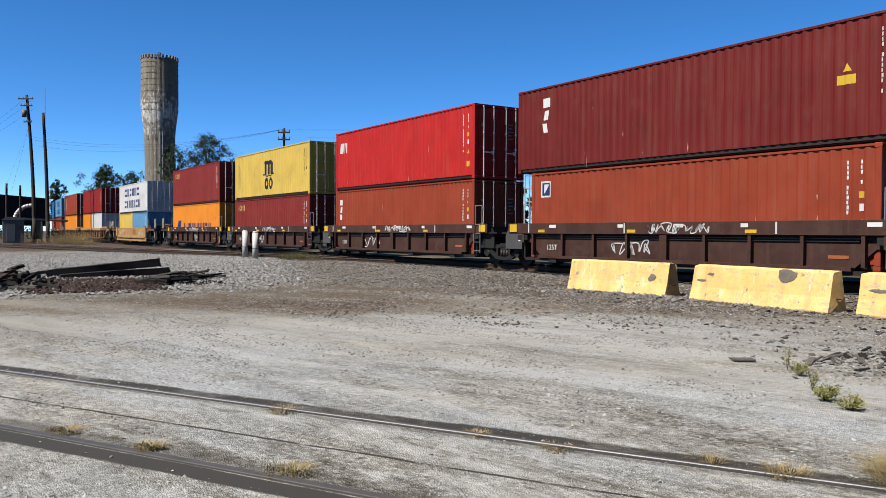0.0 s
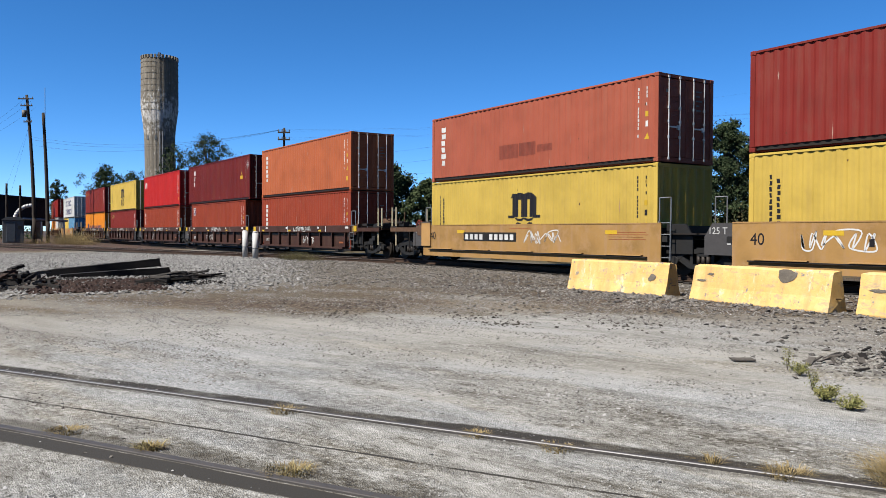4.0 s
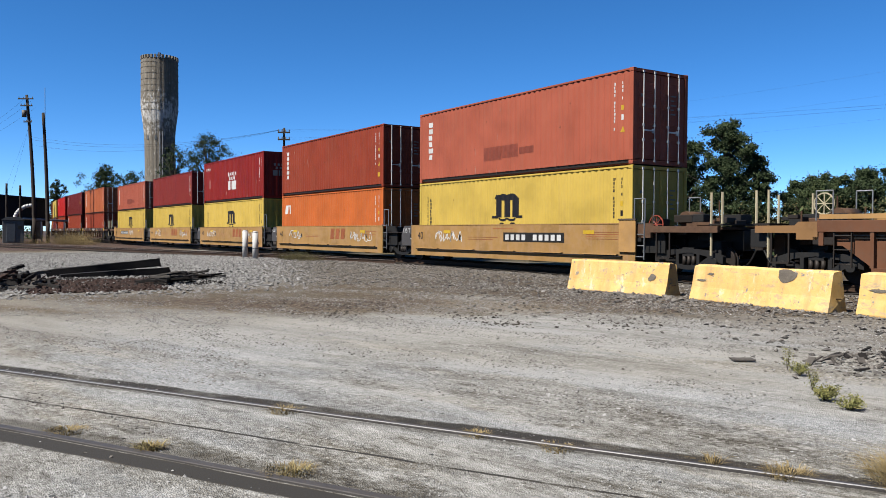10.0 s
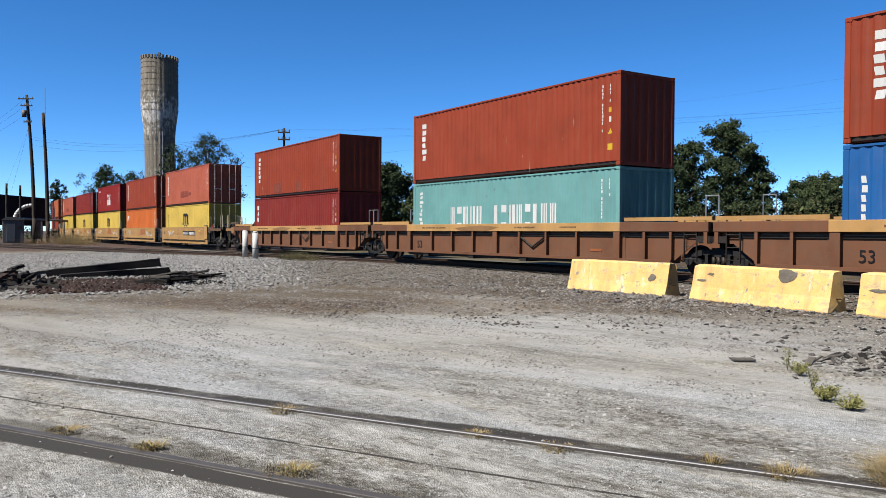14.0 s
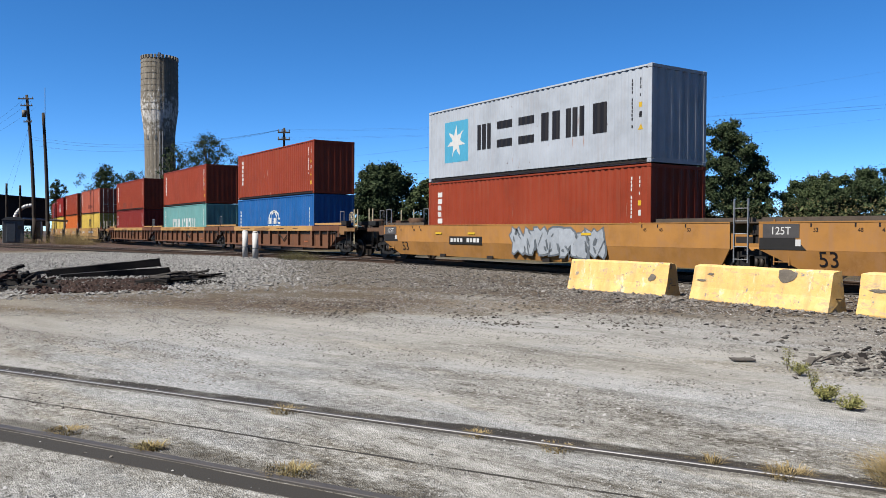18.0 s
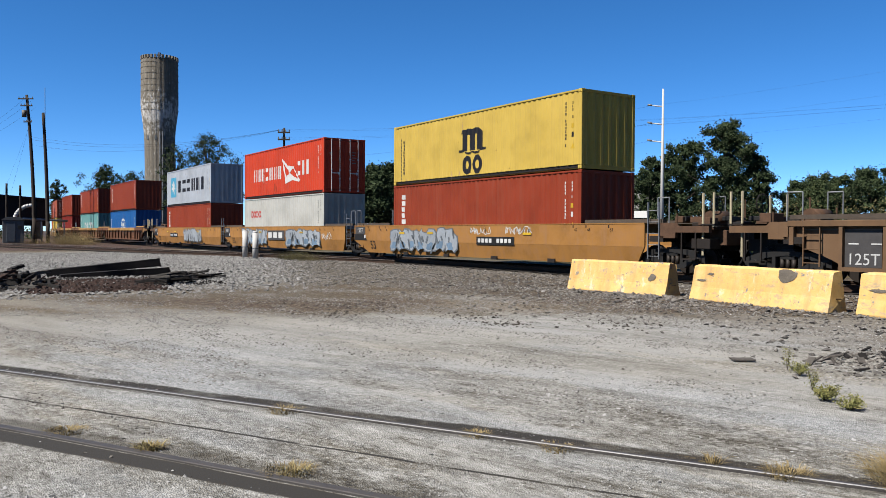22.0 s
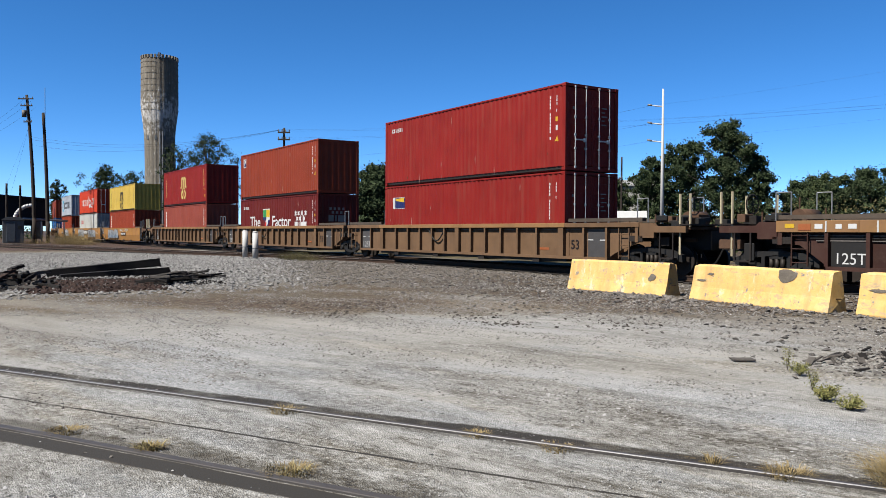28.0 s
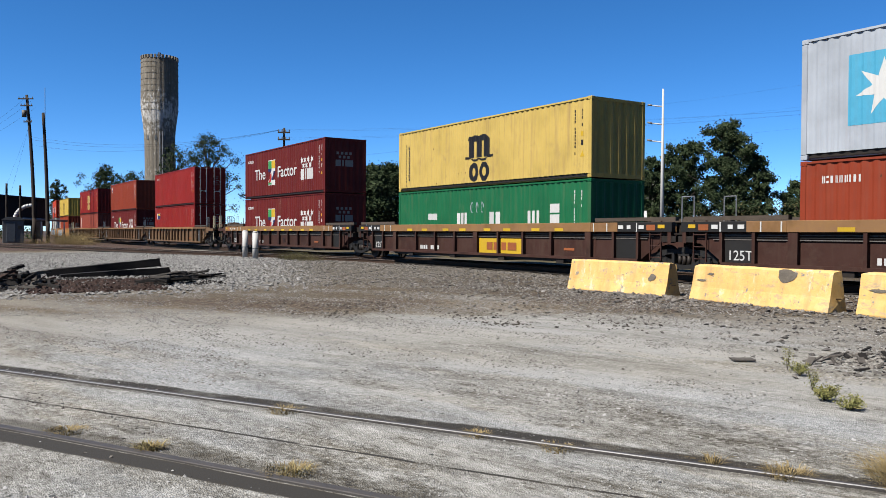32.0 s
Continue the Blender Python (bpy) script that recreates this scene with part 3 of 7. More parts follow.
branch = [Vector((-31.0, 18.4)), Vector((-42.0, 16.1)), Vector((-62.0, 11.6)), Vector((-90.0, 5.0)), Vector((-150.0, -9.5))]
ba = math.degrees(math.atan2(4.5, 20.0))
railway("branch_track", "rusty branch track leaving the main track", branch, 0.25, [(-41 - 0.53 * k, 16.33 - 0.53 * k * 0.2265, ba) for k in range(75)])
siding = [Vector(SIDING_A + SIDING_SIDE * GAUGE / 2 + SIDING_WAY * q) for q in (-60, -30, -15, -8, -4, 0, 4, 8, 14)]
railway("paved_siding", "worn siding rails sunk into the paved yard", siding, 0.016, [], False, SIDING_STEEL, (1,))

# ---- the train ----
RAIL = 0.29                      # top of the main track's rails
TRACK_Y = 19.20                  # middle of the main track
SPEED, GAIN = 10.451, 0.0089     # m/s and m/s2 towards -x, at 16 s
CURVE_X, CURVE_R, CURVE_LEN = -110.0, 467.0, 150.0
WIDE = 2.438


def on_track(s):
    """The pose of a thing that stands at s metres along the main track: straight, then a bend away from the camera."""
    if s > CURVE_X:
        return pose(s, TRACK_Y, RAIL)
    u = min(CURVE_X - s, CURVE_LEN)
    a = u / CURVE_R
    x, y = CURVE_X - CURVE_R * math.sin(a), TRACK_Y + CURVE_R * (1 - math.cos(a))
    rest = CURVE_X - s - u
    return pose(x - rest * math.cos(a), y + rest * math.sin(a), RAIL, 0, 0, -math.degrees(a))


def travelled(t):
    return SPEED * (t - 16) + 0.5 * GAIN * (t - 16) ** 2


MOVING = []                      # (thing, its place along the track at 16 s, height over the rail)
SPINNING = []                    # (wheelset, its truck's place at 16 s)

PITCH, DEEP, INSET = 0.278, 0.026, 0.020


def corrugation(x, length):
    """How far the side panel lies behind its outer face at x from the container's end."""
    u = ((x - 0.14) % PITCH) / PITCH
    for a, b, da, db in ((0, 0.26, 0, 0), (0.26, 0.5, 0, 1), (0.5, 0.76, 1, 1), (0.76, 1.0, 1, 0)):
        if u <= b:
            return DEEP * (da + (db - da) * (u - a) / (b - a))
    return 0.0


def breaks(x0, x1):
    out = [x0]
    k = math.floor((x0 - 0.14) / PITCH)
    while True:
        for u in (0, 0.26, 0.5, 0.76):
            x = 0.14 + (k + u) * PITCH
            if x0 + 1e-5 < x < x1 - 1e-5:
                out.append(x)
            elif x >= x1:
                return out + [x1]
        k += 1


def side_panel(bm, length, high, y_out, sign):
    """Corrugated wall, from post to post; sign: -1 for the side towards -y."""
    xs = breaks(0.15, length - 0.15)
    low, top = 0.15, high - 0.06
    cols = []
    for x in xs:
        y = sign * (y_out - INSET - corrugation(x, length))
        cols.append((bm.verts.new((x - length / 2, y, low)), bm.verts.new((x - length / 2, y, top))))
    for a, b in zip(cols, cols[1:]):
        bm.faces.new((a[0], b[0], b[1], a[1]))
    back = [bm.verts.new((s * (length / 2 - 0.15), sign * (y_out - 0.06), z)) for s, z in ((-1, low), (1, low), (1, top), (-1, top))]
    bm.faces.new(back)


def end_panel(bm, length, high, sign):
    xs = np.linspace(-1.08, 1.08, 25)
    cols = []
    for i, y in enumerate(xs):
        d = 0.01 + (0.04 if (i // 2) % 2 else 0.0)
        x = sign * (length / 2 - d)
        cols.append((bm.verts.new((x, y, 0.15)), bm.verts.new((x, y, high - 0.1))))
    for a, b in zip(cols, cols[1:]):
        bm.faces.new((a[0], b[0], b[1], a[1]))
    bm.faces.new([bm.verts.new((sign * (length / 2 - 0.07), y, z)) for y, z in ((-1.08, 0.15), (1.08, 0.15), (1.08, high - 0.1), (-1.08, high - 0.1))])


def roof_panel(bm, length, high):
    n = int(length / 0.3)
    cols = []
    for i in range(n * 2 + 1):
        x = -length / 2 + 0.12 + (length - 0.24) * i / (n * 2)
        z = high - 0.012 - (0.02 if i % 2 else 0)
        cols.append((bm.verts.new((x, -1.15, z)), bm.verts.new((x, 1.15, z))))
    for a, b in zip(cols, cols[1:]):
        bm.faces.new((a[0], b[0], b[1], a[1]))
    bm.faces.new([bm.verts.new((sx * (length / 2 - 0.12), y, high - 0.06)) for sx, y in ((-1, -1.15), (1, -1.15), (1, 1.15), (-1, 1.15))])


def door_leaf(bm, high):
    """A door with pressed panels, its face towards +x, hinged at y = 0."""
    box(bm, -0.05, -0.006, 0.0, 1.07, 0.17, high - 0.13, 0.008)
    for k in range(5):
        z0 = 0.30 + k * (high - 0.55) / 5
        box(bm, -0.014, 0.004, 0.12, 0.95, z0, z0 + (high - 0.55) / 5 - 0.13, 0.01)


def lock_rod(bm, high, y):
    tube(bm, (0.035, y, 0.10), (0.035, y, high - 0.06), 0.017, 6)
    for z in (0.12, 0.75, 1.2, high * 0.62, high - 0.09):
        box(bm, -0.004, 0.055, y - 0.03, y + 0.03, z - 0.035, z + 0.035)


def door_handle(bm, y):
    box(bm, 0.03, 0.055, y, y + 0.42, 1.02, 1.06)
    box(bm, 0.0, 0.05, y + 0.36, y + 0.46, 0.97, 1.10)


def casting(bm):
    box(bm, -0.089, 0.089, -0.081, 0.081, -0.059, 0.059, 0.012)
    for y in (-0.0815, 0.0815):
        tube(bm, (0, y - 0.003, 0), (0, y + 0.003, 0), 0.032, 8)


class Decal:
    """Flat shapes of paint that follow the corrugated wall of a container's near side; x from its left end, z from its foot."""
    def __init__(self, length, ribbed=True):
        self.length, self.ribbed, self.meshes, self.piece, self.words = length, ribbed, {}, "emblem", []

    def poly(self, points, mat, lift=0.004):
        bm = self.meshes.setdefault((self.piece, mat.name), (bmesh.new(), mat))[0]
        x0, x1 = min(p[0] for p in points), max(p[0] for p in points)
        xs = breaks(x0, x1) if self.ribbed else [x0, x1]
        for a, b in zip(xs, xs[1:]):
            piece = clip(clip(points, a, 1), b, -1)
            if len(piece) > 2:
                bm.faces.new([bm.verts.new((x - self.length / 2, -(WIDE / 2 - INSET - (corrugation(x, self.length) if self.ribbed else 0) + lift), z)) for x, z in piece])

    def bar(self, x, z, w, h, mat, lean=0.0, lift=0.004):
        self.poly([(x, z), (x + w, z), (x + w + lean, z + h), (x + lean, z + h)], mat, lift)

    def ring(self, x, z, rx, rz, thick, mat, a0=0, a1=360, n=14, lift=0.004):
        pts = [radians(a0 + (a1 - a0) * i / n) for i in range(n + 1)]
        for a, b in zip(pts, pts[1:]):
            o = [(x + rx * math.cos(q), z + rz * math.sin(q)) for q in (a, b)]
            i = [(x + (rx - thick) * math.cos(q), z + (rz - thick) * math.sin(q)) for q in (b, a)]
            self.poly(o + i, mat, lift)

    def star(self, x, z, r, mat, points=6, inner=0.5, lift=0.007):
        for k in range(points):
            a = math.pi / 2 + 2 * math.pi * k / points
            h = math.pi / points
            self.poly([(x, z), (x + inner * r * math.cos(a - h), z + inner * r * math.sin(a - h)), (x + r * math.cos(a), z + r * math.sin(a)),
                       (x + inner * r * math.cos(a + h), z + inner * r * math.sin(a + h))], mat, lift)

    def glyphs(self, x, z, w, h, count, mat, seed=0, gap=0.22, stroke=0.26, lean=0.0):
        """A row of plain blocks as wide as a word."""
        rng = random.Random(seed)
        step = w / count
        gw = step * (1 - gap)
        for k in range(count):
            x0, form = x + k * step, rng.randrange(4)
            self.piece = f"letter_block.{x:.2f}.{z:.2f}.{k}" if h > 0.3 else f"code_column.{x:.2f}"
            bars = [(0.0, 0.0, 0.60, 1.0)] if form == 0 else [(0.0, 0.0, 0.36, 1.0), (0.55, 0.0, 0.36, 1.0)] if form == 1 else [(0.0, 0.0, 0.86, 0.30), (0.0, 0.70, 0.86, 0.30)] if form == 2 else [(0.0, 0.0, 0.22, 1.0), (0.32, 0.0, 0.22, 1.0), (0.64, 0.0, 0.22, 1.0)]
            whole = self.piece
            for q, (bx, bz, bw, bh) in enumerate(bars):
                self.piece = f"{whole}.{q}" if h > 0.3 else whole
                self.bar(x0 + gw * bx, z + h * bz, gw * bw, h * bh, mat, lean)

    def stack(self, x, z_top, w, h, count, mat, seed=0):
        """Blocks one below the other, as tall as an upright word."""
        rng = random.Random(seed)
        step = h / count
        for k in range(count):
            z0 = z_top - (k + 1) * step
            form = rng.randrange(3)
            wide = w * rng.uniform(0.72, 1.0)
            self.piece = f"letter_block.{x:.2f}.{k}" if w > 0.2 else f"code_column.{x:.2f}"
            low, tall = z0 + step * 0.12, step * 0.74
            lean = (0.0, 0.12, -0.12)[form] * w
            self.bar(x + (w - wide) / 2, low, wide * (0.78 if form else 1.0), tall, mat, lean)

    def link(self, parent):
        for text, x, z, size, wide in self.words:
            painted_word(parent, text, x - self.length / 2, z, -(WIDE / 2 - INSET + 0.005), size, wide)
        for (piece, _), (bm, mat) in self.meshes.items():
            name = piece.split(".")[0]
            me = mesh_of(bm, mat, name, False)
            me.flip_normals()
            ob = part(name, me, parent=parent, label=mat.name.replace("_", " "))
            if name in ("code_column", "scuff"):
                ob["kind"] = "stuff"


def clip(points, x, side):
    out = []
    for (ax, az), (bx, bz) in zip(points, points[1:] + points[:1]):
        ina, inb = (ax - x) * side >= -1e-7, (bx - x) * side >= -1e-7
        if ina:
            out.append((ax, az))
        if ina != inb and abs(bx - ax) > 1e-9:
            out.append((x, az + (bz - az) * (x - ax) / (bx - ax)))
    return out


# the paint of each kind of side: d is the Decal, w the container's length
def small_codes(d, w, high, mat=WHITE, seed=1, warn=True, plate=False):
    rng = random.Random(seed)
    d.piece = "code_column.1"
    x = w - 0.82
    z = high - 0.45
    for i in range(13):
        d.bar(x + rng.uniform(-0.004, 0.004), z - 0.115 * i, rng.uniform(0.032, 0.05), 0.088, mat) if i not in (4, 11) else None
    x = w - 0.50
    d.piece = "code_column.2"
    for i in range(5):
        d.bar(x + rng.uniform(0, 0.01), z - 0.115 * i, rng.uniform(0.032, 0.05), 0.088, mat) if i != 3 else None
    if warn:
        d.piece = "notice.1"
        d.bar(x - 0.03, z - 0.78, 0.13, 0.15, GOLD)
        d.bar(x - 0.02, z - 1.08, 0.11, 0.17, mat)
        d.piece = "warning_triangle"
        d.poly([(x - 0.06, z - 1.45), (x + 0.16, z - 1.45), (x + 0.05, z - 1.26)], GOLD)
    if plate:
        d.piece = "notice.2"
        d.bar(x - 0.06, z - 1.95, 0.22, 0.20, GOLD)


def upright_word(d, w, high, mat=WHITE):
    d.stack(0.68, high - 0.39, 0.36, 1.60, 6, mat, 3)


def arch_mark(d, w, high, mat=INK, side=True):
    x0, zb, h = w * 0.441, high - 1.50, 0.86
    d.piece = "emblem.upper"
    st, step = 0.35, 0.49
    for k in range(3):
        d.bar(x0 + k * step, zb, st, h * 0.80, mat)
    for k in range(2):
        d.ring(x0 + k * step + (step + st) / 2, zb + h * 0.70, (step + st) / 2, h * 0.30, 0.24, mat, 0, 180, 10, 0.0055 + 0.0012 * k)
    d.poly([(x0 - 0.10, zb + h * 0.80), (x0 + 0.05, zb + h * 0.80), (x0 + 0.25, zb + h * 0.97), (x0 - 0.02, zb + h * 0.97)], mat, 0.0085)
    d.bar(x0 - 0.22, zb - 0.03, 0.36, 0.09, mat, 0, 0.008)
    d.bar(x0 + 2 * step + st - 0.14, zb - 0.03, 0.36, 0.09, mat, 0, 0.008)
    for k in range(2):
        d.ring(x0 + 0.42 + k * 0.5, zb - 0.02, 0.27, 0.12, 0.08, mat, 180, 360, 8, 0.0095 + 0.0012 * k)
    for k, cx in enumerate((x0 + 0.33, x0 + 1.0)):
        d.piece = f"emblem.lower{k}"
        d.ring(cx, zb - 0.55, 0.31, 0.37, 0.20, mat, 0, 360, 14)
    if side:
        d.stack(0.58, high - 0.55, 0.11, 2.0, 13, mat, 5)
        d.stack(0.80, high - 0.66, 0.11, 1.5, 10, mat, 6)


def stars_mark(d, x, z, scale=1.0, word=True):
    for k in range(4):
        d.piece = f"star.a{k}"
        d.star(x + (0.16 + k * 0.48) * scale, z + 1.12 * scale, 0.21 * scale, WHITE)
    for k in range(3):
        d.piece = f"star.b{k}"
        d.star(x + (0.40 + k * 0.48) * scale, z + 0.80 * scale, 0.21 * scale, WHITE)
    if word:
        s = scale
        for k, (bx, bw) in enumerate(((0, 0.50), (0.60, 0.17), (0.86, 0.86))):
            d.piece = f"letter_block.z{k}"
            d.bar(x + bx * s, z, bw * s, 0.62 * s, WHITE)


def small_word(d, x, z, mat=WHITE, w=1.0, h=0.17, n=9, seed=4):
    d.glyphs(x, z, w, h, n, mat, seed, 0.25, 0.34)


def side_star(d, w, high):
    d.piece = "emblem"
    d.bar(1.16, high - 2.18, 1.64, 1.62, CYAN)
    d.piece = "star"
    d.star(1.98, high - 1.37, 0.66, WHITE, 7, 0.40)
    d.glyphs(3.42, high - 1.84, 7.55, 0.96, 6, INK, 12, 0.18, 0.24)


def side_flag(d, w, high):
    z = 1.02
    d.glyphs(1.68, z, 4.7, 0.76, 7, WHITE, 21, 0.25, 0.17)
    d.piece = "emblem"
    d.poly([(6.36, 2.18), (7.20, 1.72), (8.08, 1.62), (8.10, 1.50), (7.15, 1.52), (6.36, 2.02)], WHITE, 0.0040)
    d.poly([(6.36, 2.18), (6.46, 2.12), (6.98, 1.10), (6.88, 0.70)], WHITE, 0.0054)
    d.poly([(6.88, 0.70), (6.98, 1.10), (7.50, 1.28), (8.20, 1.02), (8.97, 0.82), (8.85, 0.72), (7.9, 0.86)], WHITE, 0.0068)
    d.poly([(7.20, 1.72), (8.08, 1.62), (7.50, 1.28), (7.3, 1.45)], WHITE, 0.0082)
    d.poly([(7.95, 1.62), (8.10, 1.56), (8.97, 0.82), (8.75, 0.86)], WHITE, 0.0096)
    d.glyphs(8.62, z + 0.06, 1.9, 0.80, 3, WHITE, 23, 0.22, 0.2)
    d.piece = "stain"
    for k, (px, pz, pw, ph) in enumerate(((5.15, 0.30, 0.05, 0.5), (5.30, 0.42, 0.07, 0.42), (5.46, 0.28, 0.04, 0.36))):
        d.poly([(px, pz), (px + pw, pz + 0.05), (px + pw * 0.8, pz + ph), (px + 0.01, pz + ph * 0.9)], SCUFF_RUST)


def side_square(d, x, z, s=0.5):
    d.piece = "emblem"
    d.bar(x, z, s, s * 1.1, WHITE)
    d.bar(x + 0.05, z + 0.06, s - 0.1, s * 1.1 - 0.12, NAVY, 0, 0.007)
    d.poly([(x + 0.14, z + 0.14), (x + 0.22, z + 0.14), (x + 0.4, z + 0.44), (x + 0.16, z + 0.44)], WHITE, 0.01)


def side_badge(d, w, high):
    z = 1.12
    small_word(d, 0.52, 2.24, WHITE, 1.08, 0.17, 7)
    d.words.append(("The", 1.76, z + 0.02, 0.92, 1.80))
    x = 4.0
    d.piece = "emblem"
    d.bar(x, z + 0.55, 1.16, 0.56, WHITE)
    d.bar(x + 0.05, z + 0.60, 0.52, 0.46, GREEN_MARK, 0, 0.007)
    d.bar(x + 0.58, z + 0.60, 0.53, 0.46, GOLD, 0, 0.007)
    d.poly([(x, z - 0.30), (x + 0.30, z - 0.30), (x + 1.16, z + 0.55), (x + 0.55, z + 0.55)], WHITE)
    d.bar(x, z - 0.40, 1.16, 0.30, WHITE)
    d.poly([(x + 0.05, z + 0.42), (x + 0.45, z + 0.42), (x + 0.60, z + 0.60), (x + 0.05, z + 0.60)], NAVY, 0.009)
    d.poly([(x + 0.10, z - 0.22), (x + 0.40, z - 0.22), (x + 0.60, z + 0.30), (x + 0.40, z + 0.30)], RED_MARK, 0.010)
    d.poly([(x + 0.55, z - 0.10), (x + 0.75, z - 0.10), (x + 1.10, z + 0.42), (x + 0.92, z + 0.42)], NAVY, 0.010)
    d.bar(x + 0.06, z - 0.36, 0.5, 0.12, GREEN_MARK, 0, 0.010)
    d.words.append(("Factor", 5.58, z + 0.02, 0.92, 2.85))
    stars_mark(d, 8.93, 0.80, 0.96)


def scuffs(d, w, high, seed):
    """Rust bruises low on the wall and a few pale upright scratches."""
    rng = random.Random(seed)
    for mat, count in ((SCUFF_RUST, 10), (SCUFF_PALE, 6)):
        d.piece = "scuff." + mat.name
        heart = rng.uniform(2.5, w - 2.5)
        for k in range(count):
            x = rng.gauss(heart, 1.2) if k % 3 else rng.uniform(0.4, w - 0.6)
            z = 0.18 + (high - 0.45) * rng.random() ** 2.2
            a, b = (rng.uniform(0.008, 0.03), rng.uniform(0.02, 0.07)) if mat is SCUFF_RUST else (rng.uniform(0.008, 0.022), rng.uniform(0.06, 0.30))
            x = min(max(x, 0.3), w - 0.4)
            d.poly([(x - a, z + b * rng.uniform(-0.3, 0.3)), (x, z - b * rng.uniform(0.6, 1)), (x + a, z + b * rng.uniform(-0.3, 0.3)), (x + a * 0.2, z + b * rng.uniform(0.6, 1))], mat, 0.0018)


def side_paint(d, style, w, high, coat):
    d.piece = "emblem"
    if style == "upright":
        upright_word(d, w, high)
        small_codes(d, w, high, WHITE, 2, True, True)
    elif style == "patched":
        upright_word(d, w, high)
        small_codes(d, w, high, WHITE, 2)
        for k, (px, pz, pw, ph) in enumerate(((3.2, 0.24, 1.15, 0.55), (6.5, 0.20, 0.75, 0.52)) if coat == "rust" else ((4.6, 0.60, 1.1, 0.5), (5.74, 0.64, 0.9, 0.46), (6.7, 0.72, 0.8, 0.24))):
            d.piece = f"worn_patch.{k}"
            d.bar(px, pz, pw, ph, RUST_PATCH)
    elif style == "arch":
        arch_mark(d, w, high)
        small_codes(d, w, high, INK, 3, True)
    elif style == "arch_gold":
        arch_mark(d, w, high, CREAM)
        small_codes(d, w, high, CREAM, 3, True, True)
    elif style == "three_bars":
        d.bar(0.45, high - 1.05, 0.34, 0.5, WHITE, 0.08)
        d.bar(0.90, high - 1.05, 0.10, 0.5, WHITE, 0.08)
        d.bar(1.10, high - 1.05, 0.14, 0.5, WHITE)
        small_codes(d, w, high, WHITE, 4, True, True)
    elif style == "short":
        d.stack(0.45, high - 0.4, 0.34, 1.1, 3, WHITE, 8)
        small_codes(d, w, high, WHITE, 5, True, True)
    elif style == "stars":
        small_word(d, 0.44, high - 0.58)
        d.piece = "faded_patch.1"
        d.bar(1.12, 1.0, 0.42, 0.62, FADED)
        d.piece = "faded_patch.2"
        d.bar(4.95, 0.45, 0.24, 0.22, FADED)
        stars_mark(d, 5.35, high - 2.14, 0.95)
        small_codes(d, w, high, WHITE, 6, False)
    elif style == "site":
        small_word(d, 0.55, high - 0.55)
        small_codes(d, w, high, WHITE, 6, True)
    elif style == "label":
        d.bar(0.7, high - 1.02, 1.0, 0.5, WHITE)
        d.bar(0.86, high - 1.0, 0.84, 0.46, NAVY, 0, 0.007)
        d.poly([(0.9, high - 0.58), (1.66, high - 0.55), (1.66, high - 0.74), (0.9, high - 0.66)], GOLD, 0.01)
        small_codes(d, w, high, WHITE, 6, False)
    elif style == "square":
        side_square(d, 0.5, high - 0.85)
        small_codes(d, w, high, WHITE, 7, True)
    elif style == "two_words_badge":
        side_badge(d, w, high)
        small_codes(d, w, high, WHITE, 8, True)
    elif style == "star_square":
        side_star(d, w, high)
        small_codes(d, w, high, INK, 9, True)
    elif style == "flag":
        side_flag(d, w, high)
        small_codes(d, w, high, WHITE, 10, False)
    elif style == "rings":
        for k in range(4):
            d.piece = f"emblem.{k}"
            d.ring(1.35 + k * 0.44, high * 0.66, 0.23, 0.22, 0.10, RED_MARK)
        small_codes(d, w, high, INK, 11, False)
    elif style == "long_word":
        for k in range(4):
            d.stack(0.5, high - 0.35 - k * 0.36, 0.30, 0.32, 2, WHITE, 50 + k)
        d.glyphs(2.87, 0.95, 2.25, 0.90, 5, WHITE, 41, 0.2, 0.32)
        d.glyphs(5.78, 0.95, 3.6, 0.90, 8, WHITE, 43, 0.2, 0.32)
        small_codes(d, w, high, WHITE, 12, False)
    elif style == "globe":
        d.ring(6.33, 1.66, 0.85, 0.46, 0.13, WHITE, 0, 180, 12)
        d.ring(6.33, 1.66, 0.45, 0.40, 0.10, WHITE, 0, 180, 10)
        d.glyphs(5.32, 1.30, 2.05, 0.36, 5, WHITE, 51, 0.12, 0.36)
        d.glyphs(5.40, 0.95, 1.95, 0.28, 8, WHITE, 52, 0.2, 0.34)
        d.stack(0.45, high - 0.7, 0.14, 1.3, 6, WHITE, 53)
        d.stack(w - 0.7, high - 0.7, 0.14, 1.3, 6, WHITE, 54)
    elif style == "spaced":
        for k, x in enumerate((2.44, 4.60, 6.72, 8.98)):
            d.glyphs(x, 0.75, 0.80, 0.86, 1, WHITE, 60 + k, 0.05, 0.28)
        d.bar(10.2, 0.7, 0.46, 0.36, WHITE)
        d.bar(10.2, 1.12, 0.46, 0.34, WHITE)
        d.bar(10.2, 1.52, 0.46, 0.30, WHITE)
        for k in range(3):
            d.piece = f"scrawl.{k}"
            d.ring(5.6 + k * 0.34, 1.80, 0.10, 0.22, 0.04, SILVER, 0, 300, 8)
        small_codes(d, w, high, WHITE, 13, False)
    elif style == "two_words":
        d.glyphs(2.6, high * 0.58, 6.4, 0.75, 6, NAVY, 71, 0.18, 0.26)
        d.glyphs(2.6, high * 0.18, 6.8, 0.75, 7, NAVY, 73, 0.18, 0.26)
    elif style == "small_gold":
        small_word(d, 0.6, high - 0.7, CREAM, 1.3, 0.34, 5, 81)
        small_codes(d, w, high, WHITE, 14, True)
    elif style == "banner":
